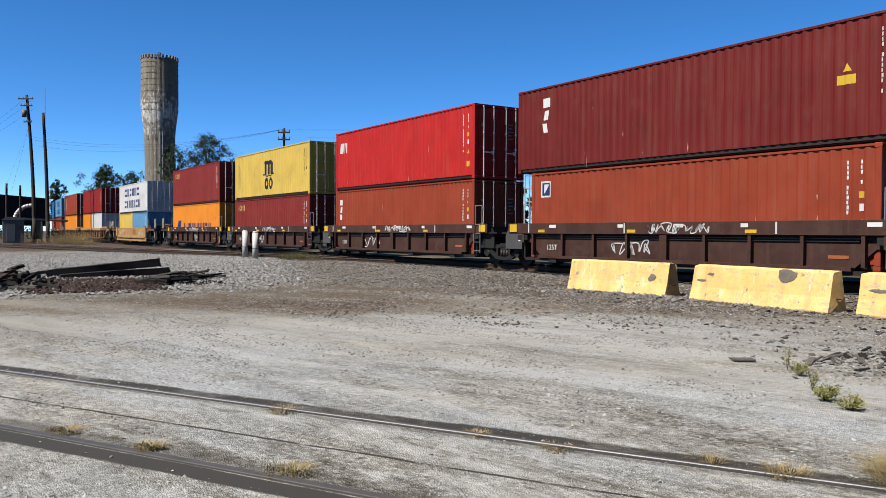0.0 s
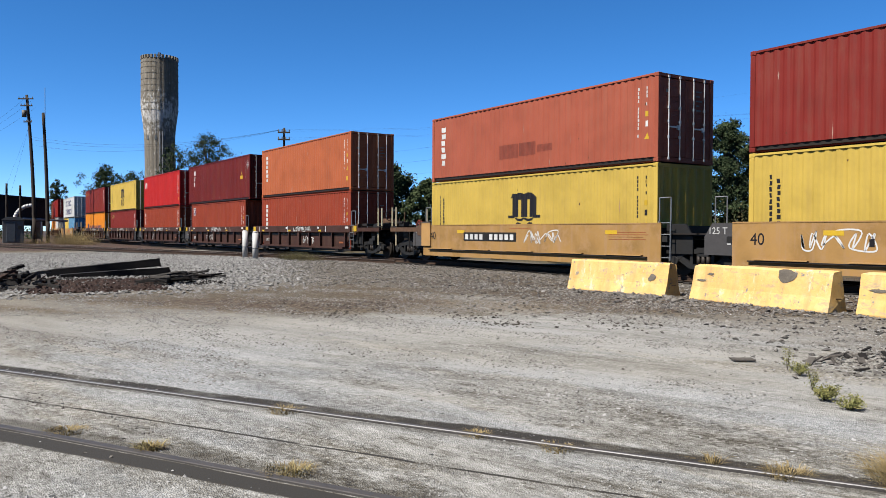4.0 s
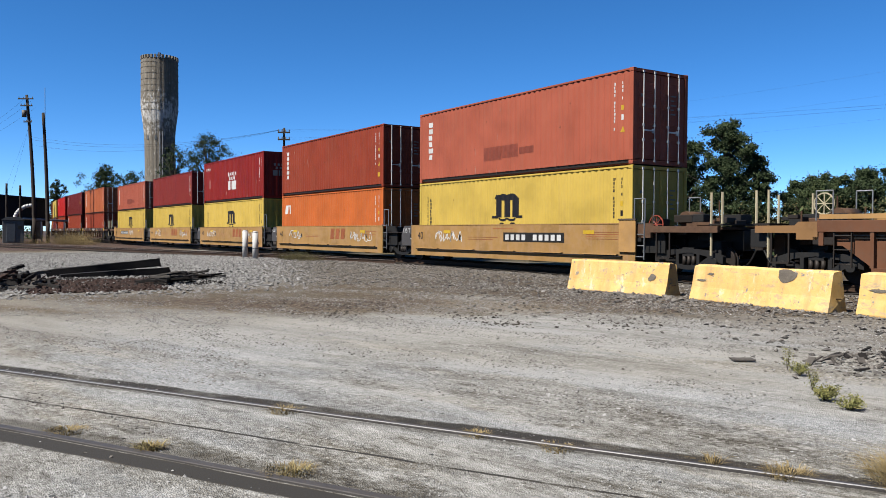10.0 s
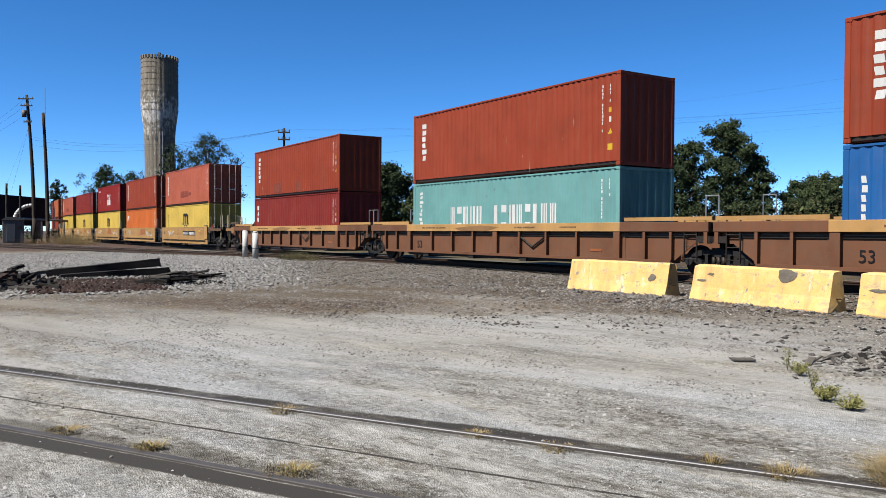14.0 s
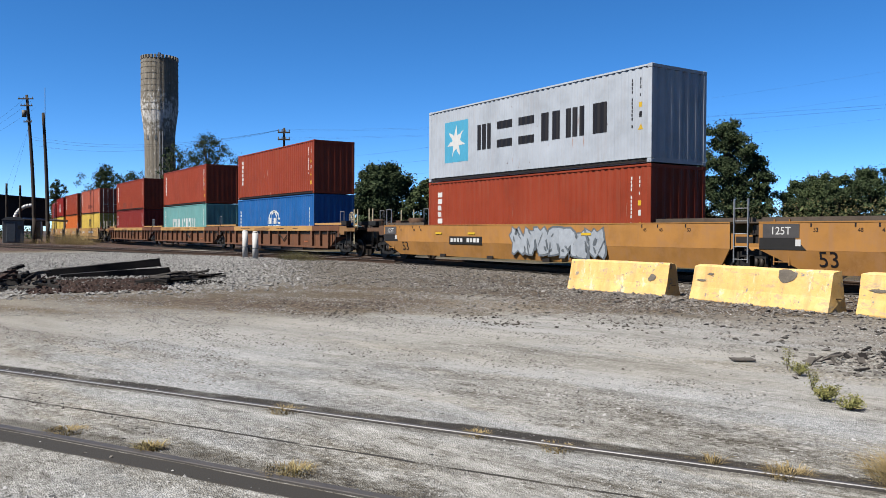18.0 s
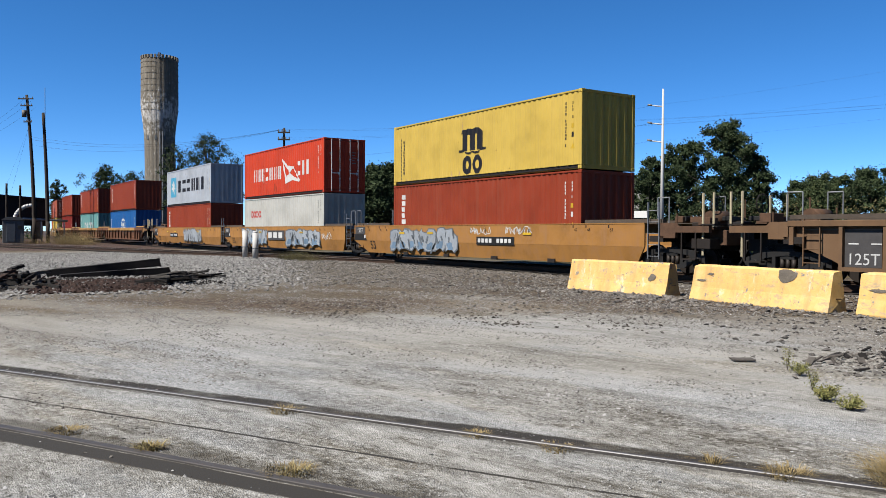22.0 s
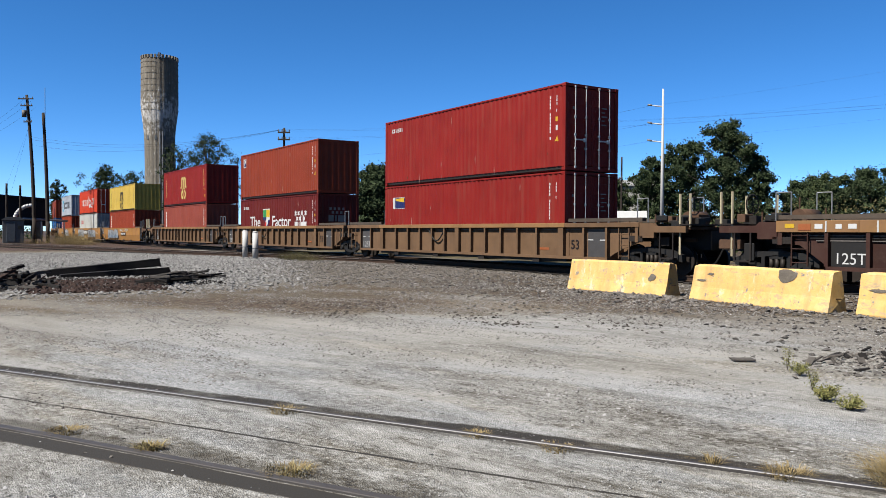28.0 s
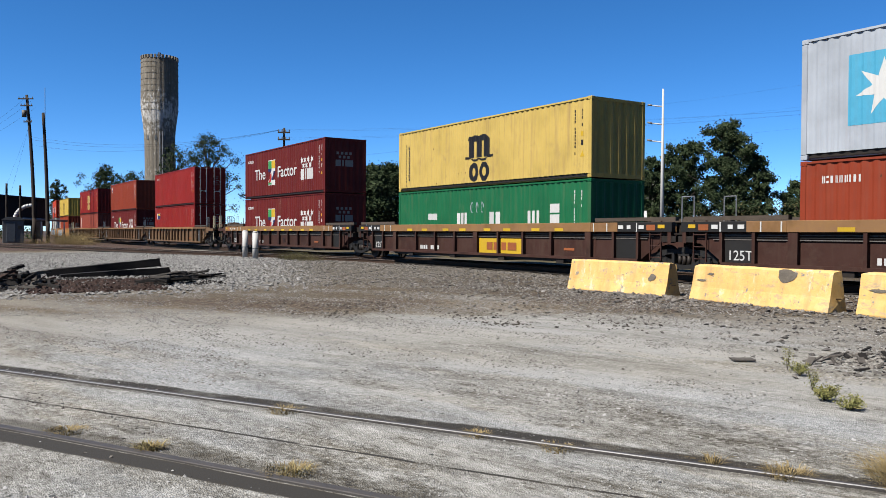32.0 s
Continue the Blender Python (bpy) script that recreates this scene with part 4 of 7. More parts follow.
        d.poly([(1.0, 0.5), (2.0, 0.5), (2.3, 1.7), (1.5, 1.7)], NAVY)
        d.glyphs(3.2, 0.62, 7.0, 0.85, 10, NAVY, 91, 0.2, 0.28)
    elif style == "long45":
        d.stack(1.31, high - 0.34, 0.40, 1.28, 3, WHITE, 8)
        d.piece = "notice.45"
        d.bar(w - 1.85, high - 1.52, 0.44, 0.22, GOLD)
        d.piece = "warning_triangle.45"
        d.poly([(w - 1.72, high - 1.22), (w - 1.50, high - 1.22), (w - 1.61, high - 1.03)], GOLD)
        small_codes(d, w, high, WHITE, 15, False)
    elif style == "plain":
        small_codes(d, w, high, WHITE, 16, True)


RUST_PATCH = plain("dark_worn_patch", (0.275, 0.058, 0.032), 0.7, 0, 0.45, 5, 0.05)
SCUFF_RUST = plain("rusty_scuff", (0.12, 0.045, 0.022), 0.8, 0, 0.4, 9, 0.1)
SCUFF_PALE = plain("pale_scratch", (0.50, 0.30, 0.24), 0.7, 0, 0.3, 9, 0.05)
FADED = plain("pink_patch", (0.42, 0.13, 0.11), 0.7, 0, 0.15, 3, 0.05)
ROD = plain("bright_lock_rod", (0.95, 0.95, 0.93), 0.4, 0.2, 0.2, 6, 0.05)


def door_codes(bm, L2, high):
    """Lines of codes and plates on the right-hand door."""
    for k in range(5):
        box(bm, L2 - 0.022, L2 - 0.018, 0.44, 0.44 + (0.24, 0.16, 0.26, 0.14, 0.22)[k], high - 0.75 - k * 0.14, high - 0.71 - k * 0.14)
    box(bm, L2 - 0.022, L2 - 0.018, -0.88, -0.74, high - 0.85, high - 0.76)


def end_mark(bm, L2):
    for k in range(4):
        box(bm, L2 + 0.001, L2 + 0.004, -0.55 + k * 0.25, -0.41 + k * 0.25, 2.02, 2.16)
    for k in range(3):
        box(bm, L2 + 0.001, L2 + 0.004, -0.42 + k * 0.25, -0.28 + k * 0.25, 1.82, 1.96)
    box(bm, L2 + 0.001, L2 + 0.004, -0.60, -0.30, 1.40, 1.74)
    box(bm, L2 + 0.001, L2 + 0.004, -0.22, -0.12, 1.40, 1.74)
    box(bm, L2 + 0.001, L2 + 0.004, -0.04, 0.42, 1.40, 1.74)


GREY_PIPE = plain("dull_grey_pipe", (0.20, 0.18, 0.16), 0.6, 0.2, 0.4, 4, 0.1)
PALE_MARK = plain("pale_grey_marking", (0.34, 0.33, 0.32), 0.6, 0, 0.1, 4, 0.02)


def container(coat, length, high, doors, style, where, over_rail, detail=2):
    """A shipping container. doors: +1 if they are at the end towards +x. where: its middle along the track at 16 s."""
    mat = COAT[coat]
    feet = {12.192: "forty-foot", 6.058: "twenty-foot", 13.716: "forty-five-foot"}[length]
    words = {"upright": "white upright lettering", "patched": "worn darker patches", "arch": "a dark arched emblem", "arch_gold": "a cream arched emblem",
             "stars": "white stars", "two_words_badge": "white blocks and coloured emblem", "star_square": "a white star on blue", "flag": "a white flag emblem",
             "globe": "a white globe emblem", "long_word": "white block bars", "spaced": "spaced white blocks", "rings": "a red ring emblem"}.get(style, "small white codes")
    c = thing("shipping_container", f"{CONTAINER_WORDS[coat]} corrugated {feet} container with {words}", "shipping container", group="containers on the train")
    L2 = length / 2
    for sign in (-1, 1):
        part("side_panel", cached(("side_panel", length, high, sign), side_panel, mat, length, high, WIDE / 2, sign), parent=c)
        part("top_rail", cached(("top_rail", length, high, sign), box, mat, -L2 + 0.16, L2 - 0.16, *sorted((sign * (WIDE / 2 - 0.002), sign * (WIDE / 2 - 0.062))), high - 0.066, high - 0.012), parent=c)
        part("bottom_rail", cached(("bottom_rail", length, sign), box, mat, -L2 + 0.16, L2 - 0.16, *sorted((sign * (WIDE / 2 - 0.13), sign * (WIDE / 2 - 0.19))), 0.012, 0.17), parent=c)
        for end in (-1, 1):
            part("corner_post", cached(("corner_post", length, high, sign, end), box, mat, *sorted((end * (L2 - 0.004), end * (L2 - 0.155))), *sorted((sign * (WIDE / 2 - 0.002), sign * (WIDE / 2 - 0.14))), 0.12, high - 0.12, 0.012), parent=c)
            for z in (0.059, high - 0.059):
                part("corner_casting", cached("corner_casting", casting, mat), parent=c, at=pose(end * (L2 - 0.089), sign * (WIDE / 2 - 0.081), z))
    part("roof", cached(("roof", length, high), roof_panel, mat, length, high), parent=c)
    part("floor", cached(("container_floor", length), box, DARK_STEEL, -L2 + 0.16, L2 - 0.16, -1.15, 1.15, 0.05, 0.15), parent=c)
    for end in (-1, 1):
        for z0, z1 in ((0.012, 0.15), (high - 0.11, high - 0.012)):
            part("end_beam", cached(("end_beam", length, high, end, z0), box, mat, *sorted((end * (L2 - 0.006), end * (L2 - 0.10))), -1.06, 1.06, z0, z1), parent=c)
    part("end_panel", cached(("end_panel", length, high, -doors), end_panel, mat, length, high, -doors), parent=c)
    for side in (-1, 1):
        m = pose(doors * (L2 - 0.03), side * 1.075, 0, 0, 0, 0 if doors > 0 else 180) if (side * doors) < 0 else None
        if m is None:
            # the other leaf opens the other way: same leaf, its hinge on the far post
            m = pose(doors * (L2 - 0.03), side * 0.005, 0, 0, 0, 0 if doors > 0 else 180)
        leaf = part("door", cached(("door_leaf", high), door_leaf, mat, high), parent=c, at=m)
        for y in (0.30, 0.78):
            part("lock_rod", cached(("lock_rod", high, y), lock_rod, ROD, high, y), parent=leaf, label="galvanized lock rod")
        part("handle", cached("door_handle", door_handle, ROD, 0.32), parent=leaf)
    if doors > 0:
        part("code_column", cached(("door_codes", length), door_codes, PALE_MARK, L2, high), parent=c, label="pale code lines on the door")["kind"] = "stuff"
    elif style in ("two_words_badge", "stars", "flag"):
        part("emblem", cached(("end_mark", length), end_mark, PALE_MARK, L2), parent=c, label="pale emblem on the end wall")["kind"] = "stuff"
    d = Decal(length)
    side_paint(d, style, length, high, coat)
    scuffs(d, length, high, int(abs(where)) + int(10 * over_rail))
    d.link(c)
    if length == T45:
        for m in (pose(L2 - 0.34, -WIDE / 2 - 0.001, high - 0.78, 90, 0, 0), pose(L2 + 0.004, -0.1, high - 1.1, 90, 0, 90)):
            number(c, "45", 0, 0, 0, 0.42, WHITE).matrix_basis = m
    MOVING.append((c, where, over_rail))
    return c


# ---- well cars ----
WORDS = {}


def painted_word(parent, text, x, z, y, size, wide):
    """A word in heavy white letters, as wide as given."""
    if (text, size) not in WORDS:
        cu = bpy.data.curves.new("lettering", "FONT")
        cu.body, cu.size, cu.extrude, cu.offset = text, size, 0.001, 0.011
        tmp = new("lettering", cu)
        me = bpy.data.meshes.new_from_object(tmp.evaluated_get(bpy.context.evaluated_depsgraph_get()))
        bpy.data.objects.remove(tmp)
        xs = [v.co.x for v in me.vertices]
        k = wide / (max(xs) - min(xs))
        for v in me.vertices:
            v.co.x = (v.co.x - min(xs)) * k
        me.materials.clear()
        me.materials.append(WHITE)
        WORDS[(text, size)] = me
    return part("lettering", WORDS[(text, size)], parent=parent, label=f"white painted word {text}", at=pose(x, y, z, 90, 0, 0))


def block_125(parent, x, z, y, size, mat, text="125T"):
    cu = bpy.data.curves.new("number", "FONT")
    cu.body, cu.size, cu.extrude, cu.align_x = text, size, 0.002, "CENTER"
    tmp = new("number", cu)
    me = bpy.data.meshes.new_from_object(tmp.evaluated_get(bpy.context.evaluated_depsgraph_get()))
    bpy.data.objects.remove(tmp)
    me.materials.clear()
    me.materials.append(mat)
    return part("number", me, parent=parent, label=f"painted number {text}", at=pose(x, y, z, 90, 0, 0))


TEXTS = {}


def number(parent, text, x, z, y, size, mat):
    key = (text, round(size, 3), mat.name)
    if key not in TEXTS:
        ob = block_125(parent, x, z, y, size, mat, text)
        TEXTS[key] = ob.data
        return ob
    return part("number", TEXTS[key], parent=parent, label=f"painted number {text}", at=pose(x, y, z, 90, 0, 0))


def plate_outline(half, low, top, cut, rise, arch=False):
    """Side of a well car: full depth in the middle, raised over the trucks."""
    if arch:
        bow = [(cut * (1 - math.cos(radians(15 * k))) + 0.12, low + rise * math.cos(radians(15 * k)) ** 0.8 if k < 6 else low) for k in range(7)]
    else:
        bow = [(cut * 0.42, low + rise), (cut, low)]
    left = [(-half + u, z) for u, z in bow]
    right = [(half - u, z) for u, z in reversed(bow)]
    return [(-half, top), (-half, low + rise)] + left + right + [(half, low + rise), (half, top)]


def scribble(bm, x, z, w, h, y, seed):
    """One continuous sprayed line that jumps and curls from cell to cell, as long as a tag."""
    rng = random.Random(seed)
    cells = max(3, round(w / h * 1.5))
    pts = []
    for k in range(cells):
        up = rng.random() < 0.5
        for j in range(rng.randint(3, 5)):
            u = (k + rng.uniform(-0.1, 1.0)) / cells
            v = (0.05 + 0.25 * rng.random()) if (j % 2 == 0) == up else (0.65 + 0.35 * rng.random())
            pts.append((x + w * u, z + h * v))
    th = 0.011 + 0.016 * h
    prev, last = None, None
    for i in range(len(pts) - 1):
        p0, p1, p2, p3 = pts[max(0, i - 1)], pts[i], pts[i + 1], pts[min(len(pts) - 1, i + 2)]
        for s in range(6):
            t = s / 6
            q = [0.5 * (2 * p1[c] + (p2[c] - p0[c]) * t + (2 * p0[c] - 5 * p1[c] + 4 * p2[c] - p3[c]) * t * t + (3 * p1[c] - p0[c] - 3 * p2[c] + p3[c]) * t ** 3) for c in (0, 1)]
            if last is not None:
                dx, dz = q[0] - last[0], q[1] - last[1]
                d = max(1e-6, math.hypot(dx, dz))
                pair = (bm.verts.new((q[0] - dz / d * th, y, q[1] + dx / d * th)), bm.verts.new((q[0] + dz / d * th, y, q[1] - dx / d * th)))
                if prev:
                    bm.faces.new((prev[0], prev[1], pair[1], pair[0]))
                prev = pair
            last = q


def blob(bm, cx, cz, w, h, lean, y, seed, grow=0.0):
    """An angular letter-like shape with spikes and notches."""
    rng = random.Random(seed)
    pts = []
    n = 14
    for k in range(n):
        a = 2 * math.pi * (k + 0.5 + rng.uniform(-0.25, 0.25)) / n
        u, v = math.cos(a), math.sin(a)
        m = max(abs(u), abs(v)) ** 0.8 / rng.choice((0.72, 0.95, 1.0, 1.12))
        pz = cz + max(-h / 2 - grow, min(h / 2 + grow, (h / 2 + grow) * v / m))
        pts.append((cx + (w / 2 + grow) * u / m + lean * (pz - cz), pz))
    bm.faces.new([bm.verts.new((px, y, pz)) for px, pz in pts])


def spray(parent, x, z, w, h, y, mats, seed, letters=6):
    """Sprayed graffiti without words: a looping tag, or a row of outlined swollen shapes (fill, outline, shade)."""
    rng = random.Random(seed)
    if len(mats) == 1:
        part("graffiti", made(scribble, x, z, w, h, y - 0.004, seed), mats[0], parent, "looping sprayed tag")
        return
    step = w / letters
    for k in range(letters):
        cx, cz, lean = x + (k + 0.5) * step, z + h / 2 + rng.uniform(-0.04, 0.04) * h, rng.uniform(-0.25, 0.25)
        s = seed * 31 + k
        d = 0.0006 * k
        edge = part("graffiti", made(blob, cx, cz, step * 1.22, h * rng.uniform(0.90, 0.98), lean, y - 0.004 - d, s, 0.03), mats[1], parent, "dark outline of sprayed graffiti")
        part("fill", made(blob, cx, cz, step * 1.10, h * 0.88, lean, y - 0.010 - d, s, 0.0), mats[0], edge, "pale sprayed fill")
        if len(mats) > 2:
            part("shade", made(blob, cx - 0.05, cz - h * 0.22, step * 0.6, h * 0.30, lean, y - 0.016 - d, s + 5), mats[2], edge)
        for q in range(4):
            part("cut", made(blob, cx + rng.uniform(-0.5, 0.5) * step, cz + rng.uniform(-0.32, 0.32) * h, step * rng.uniform(0.05, 0.22), h * rng.uniform(0.10, 0.5), lean + rng.uniform(-0.9, 0.9), y - 0.021 - d, s + 9 + q), mats[1], edge)


def leaning_plate(bm, half, low, knee, cut, sign, Y):
    """Lower half of a side, leaning in towards its foot, cut away over the trucks."""
    up = [(-half, Y - 0.002), (half - 0.55, Y - 0.002)]
    down = [(-half + cut, Y - 0.12), (half - 0.95, Y - 0.12)]
    rings = []
    for d in (0.0, 0.05):
        rings.append([bm.verts.new((up[0][0], sign * (up[0][1] - d), knee)), bm.verts.new((up[1][0], sign * (up[1][1] - d), knee)), bm.verts.new((down[1][0], sign * (down[1][1] - d), low)), bm.verts.new((down[0][0], sign * (down[0][1] - d), low))])
    bm.faces.new(rings[0])
    bm.faces.new(rings[1][::-1])
    for i in range(4):
        bm.faces.new((rings[0][i], rings[1][i], rings[1][(i + 1) % 4], rings[0][(i + 1) % 4]))


def end_gear(bm, sign, half, x_end):
    box(bm, *sorted((sign * (half - 0.3), sign * x_end)), -0.55, 0.55, 0.62, 1.02)
    box(bm, *sorted((sign * (half - 0.4), sign * (half + 0.12))), -1.38, 1.38, 0.95, 1.12)
    box(bm, *sorted((sign * (half - 0.1), sign * (half + 0.3))), -1.1, 1.1, 1.12, 1.42)


def hand_rail(bm, x, y, low, high, width):
    for dx in (0, width):
        tube(bm, (x + dx, y, low), (x + dx, y, high), 0.018, 6)
    tube(bm, (x, y, high), (x + width, y, high), 0.018, 6)


def ladder(bm, x, y, low, high, width=0.42):
    for dx in (0, width):
        box(bm, x + dx - 0.015, x + dx + 0.015, y - 0.02, y + 0.02, low, high)
    for k in range(int((high - low) / 0.28)):
        z = low + 0.08 + k * 0.33
        tube(bm, (x, y, z), (x + width, y, z), 0.014, 6)


def brake_wheel(bm, x, y, z):
    n = 14
    for i in range(n):
        a, b = 2 * math.pi * i / n, 2 * math.pi * (i + 1) / n
        tube(bm, (x, y + 0.26 * math.cos(a), z + 0.26 * math.sin(a)), (x, y + 0.26 * math.cos(b), z + 0.26 * math.sin(b)), 0.018, 5)
    for i in range(4):
        a = math.pi * i / 4
        tube(bm, (x, y - 0.25 * math.cos(a), z - 0.25 * math.sin(a)), (x, y + 0.25 * math.cos(a), z + 0.25 * math.sin(a)), 0.012, 5)


RUST_STEEL = plain("rusty_brown_steel", (0.13, 0.07, 0.04), 0.85, 0, 0.45, 6, 0.3)


def coupler(bm, sign, x0, x1):
    box(bm, *sorted((sign * x0, sign * (x1 - 0.22))), -0.09, 0.09, 0.78, 0.96)
    box(bm, *sorted((sign * (x1 - 0.26), sign * (x1 - 0.02))), -0.16, 0.14, 0.72, 1.02, 0.03)


DARK_RAIL = plain("dark_brown_end_rail", (0.13, 0.10, 0.075), 0.6, 0.1, 0.4, 4, 0.1)
POST_CREAM = plain("cream_painted_post", (0.62, 0.54, 0.36), 0.6, 0, 0.2, 5, 0.1)
WHEEL_RED = plain("red_hand_wheel", (0.42, 0.075, 0.04), 0.6, 0, 0.2, 5, 0.1)
DARK_PANEL = plain("dark_grey_panel", (0.09, 0.085, 0.085), 0.6)


def chord_text(bm, n, y, z):
    """A line of small marks as long as a stencilled notice."""
    rng = random.Random(n)
    x = 0.0
    for k in range(n):
        w = rng.uniform(0.025, 0.045)
        if rng.random() > 0.14:
            box(bm, x, x + w, y - 0.003, y - 0.001, z, z + 0.055)
        x += w + 0.016


def well_car(kind, where, first, last, pitch, seed, style=0):
    """One unit of an articulated double-stack car. first/last: it is at the front or the back of its set."""
    rng = random.Random(seed)
    short = kind.endswith("40")
    half = 6.42 if short else 9.55
    ext = 9.70 if short else 11.65                 # how far a set's end platform reaches
    reach = pitch / 2 - 0.06
    Y = 1.42
    body = {"maroon40": MAROON_CAR, "maroon53": MAROON_CAR, "brown53": BROWN_CAR, "tan53": RUSTY_CAR, "yellow40": TAN_CAR, "yellow53": YELLOW_CAR}[kind]
    smooth = kind.startswith("yellow")
    words = {"maroon40": "dark maroon ribbed", "maroon53": "dark maroon yellow-edged ribbed", "brown53": "rust-brown yellow-edged ribbed", "tan53": "tan-brown stained ribbed", "yellow40": "weathered yellow smooth-sided", "yellow53": "weathered yellow graffitied"}[kind]
    car = thing("well_car", f"{words} double-stack well car on the track", "railway car", group="well cars of the train")
    low, top = (0.24, 1.47) if smooth else (0.345, 1.52)
    cut, rise = (0.5, 0.0) if short and smooth else ((0.9, 0.45) if short else (1.3, 0.52))
    deep = {"maroon40": 0.36, "brown53": 0.28, "tan53": 0.15, "maroon53": 0.29}.get(kind, 0.2)
    for sign in (-1, 1):
        if smooth:
            out = plate_outline(half, low, top, cut, rise)
            if not short:
                knee = 0.80
                part("lower_plate", cached(("lower_plate", sign), leaning_plate, body, half, low, knee, cut, sign, Y), parent=car)
                out = [(-half, top), (-half, knee), (half - 0.55, knee), (half - 0.55, top)]
            part("side_plate", cached(("side_plate", kind, sign), slab, body, out, *sorted((sign * (Y - 0.05), sign * Y))), parent=car)
            if short:
                part("ledge", cached(("ledge", kind, sign), box, DARK_STEEL if short else body, -half + cut, half - cut, *sorted((sign * (Y + 0.001), sign * (Y + 0.07))), low + 0.24, low + 0.275), parent=car)
            if short:
                for k in range(5):
                    part("step_bar", cached(("step_bar", sign), box, CHORD, -0.75, 0.75, *sorted((sign * (Y + 0.001), sign * (Y + 0.10))), low + 0.29, low + 0.315), parent=car, at=pose(-5.0 + k * 2.5, 0, 0))
            part("top_lip", cached(("top_lip", kind, sign), box, body, -half, half if short else half - 0.55, *sorted((sign * (Y - 0.12), sign * (Y + 0.012))), top, top + 0.03), parent=car)
        else:
            out = plate_outline(half, low + 0.06, top - deep + 0.01, cut, rise, kind == "tan53")
            part("side_plate", cached(("side_plate", kind, sign), slab, body, out, *sorted((sign * (Y - 0.185), sign * (Y - 0.155)))), parent=car)
            chord = {"maroon40": MAROON_CAR, "brown53": CHORD}.get(kind, OLD_CHORD)
            middle = half if short else 6.3
            part("top_chord", cached(("top_chord", kind, sign), box, chord, -middle, middle, *sorted((sign * (Y - 0.185), sign * Y)), top - deep, top, 0.01), parent=car)
            if not short:
                for e in (-1, 1):
                    part("end_chord", cached(("end_chord", kind, sign, e), box, {"brown53": BROWN_CAR, "tan53": RUSTY_CAR}.get(kind, OLD_CHORD), *sorted((e * 6.302, e * (half if kind != "maroon53" else 7.45))), *sorted((sign * (Y - 0.185), sign * (Y - 0.004))), top - deep, top - 0.005, 0.01), parent=car)
                    if kind == "maroon53":
                        part("end_chord", cached(("end_chord", kind, sign, e, 2), box, OLD_CHORD if (e < 0 and first) else BLACK, *sorted((e * 7.452, e * half)), *sorted((sign * (Y - 0.185), sign * (Y - 0.004))), top - deep, top - 0.005, 0.01), parent=car)
            part("bottom_chord", cached(("bottom_chord", kind, sign), box, body, -half + cut, half - cut, *sorted((sign * (Y - 0.185), sign * (Y - 0.02))), low, low + 0.09), parent=car)
            ribs = {"maroon40": [0.0, 1.42, 2.84, 4.3, 5.8], "tan53": [0.0, 0.92, 1.86, 2.82, 3.8, 4.85, 6.1, 7.18, 8.2]}.get(kind, [0.0, 1.42, 2.86, 4.36, 6.15, 7.25, 8.24])
            for x in sorted(set(ribs + [-q for q in ribs])):
                wide = 0.13 if abs(x) in (0.0, 6.1, 6.15) else 0.045
                part("rib", cached(("rib", kind, sign, wide), box, body, -wide, wide, *sorted((sign * (Y - 0.157), sign * (Y - 0.02))), low + 0.09, top - deep), parent=car, at=pose(x, 0, 0))
            for e in (-1, 1):
                part("end_rib", cached(("end_rib", kind, sign), box, body, -0.06, 0.06, *sorted((sign * (Y - 0.157), sign * (Y - 0.02))), low + rise + 0.06, top - deep), parent=car, at=pose(e * (half - 0.1), 0, 0))
            for k in range({"maroon53": 3, "tan53": 1}.get(kind, 2)):
                part("brake_pipe", cached(("brake_pipe", kind, sign, k), box, (GREY_PIPE, BLACK, GREY_PIPE)[k], -half + 0.4 + 0.3 * k, half - 0.5 - 0.25 * k, *sorted((sign * (Y - 0.153), sign * (Y - 0.115))), top - deep - 0.085 - 0.06 * k, top - deep - 0.06 - 0.06 * k), parent=car)
            if kind == "brown53" and sign < 0:
                for k, (x, n) in enumerate(((-5.0, 34), (1.2, 22), (3.6, 16))):
                    part("stencil", cached(("chord_text", n), chord_text, RUST_STEEL, n, -Y, top - 0.17), parent=car, label="small dark stencilled notice", at=pose(x, 0, 0))["kind"] = "stuff"
                part("worn_patch", cached(("chord_wear", 1), slab, OLD_CHORD, [(-2.2, top - 0.27), (-0.4, top - 0.26), (0.3, top - 0.12), (-0.9, top - 0.06), (-2.6, top - 0.15)], -Y - 0.003, -Y - 0.001), parent=car)
            if kind == "brown53":
                for a, b in (((1.42, 1.05), (2.07, 0.70)), ((2.07, 0.70), (2.72, 1.05))):
                    part("bent_pipe", made(tube, (a[0], sign * (Y - 0.10), a[1]), (b[0], sign * (Y - 0.10), b[1]), 0.03, 6), BLACK, car)
            if kind == "tan53" and sign < 0:
                hose = bmesh.new()
                sag = [(-2.08 + 0.14 * k, 1.27 - 0.42 * math.sin(math.pi * k / 8)) for k in range(9)]
                for a, b in zip(sag, sag[1:]):
                    tube(hose, (a[0], -Y + 0.06, a[1]), (b[0], -Y + 0.06, b[1]), 0.028, 6)
                part("bent_pipe", hose, BLACK, car, "black hose sagging below the chord")
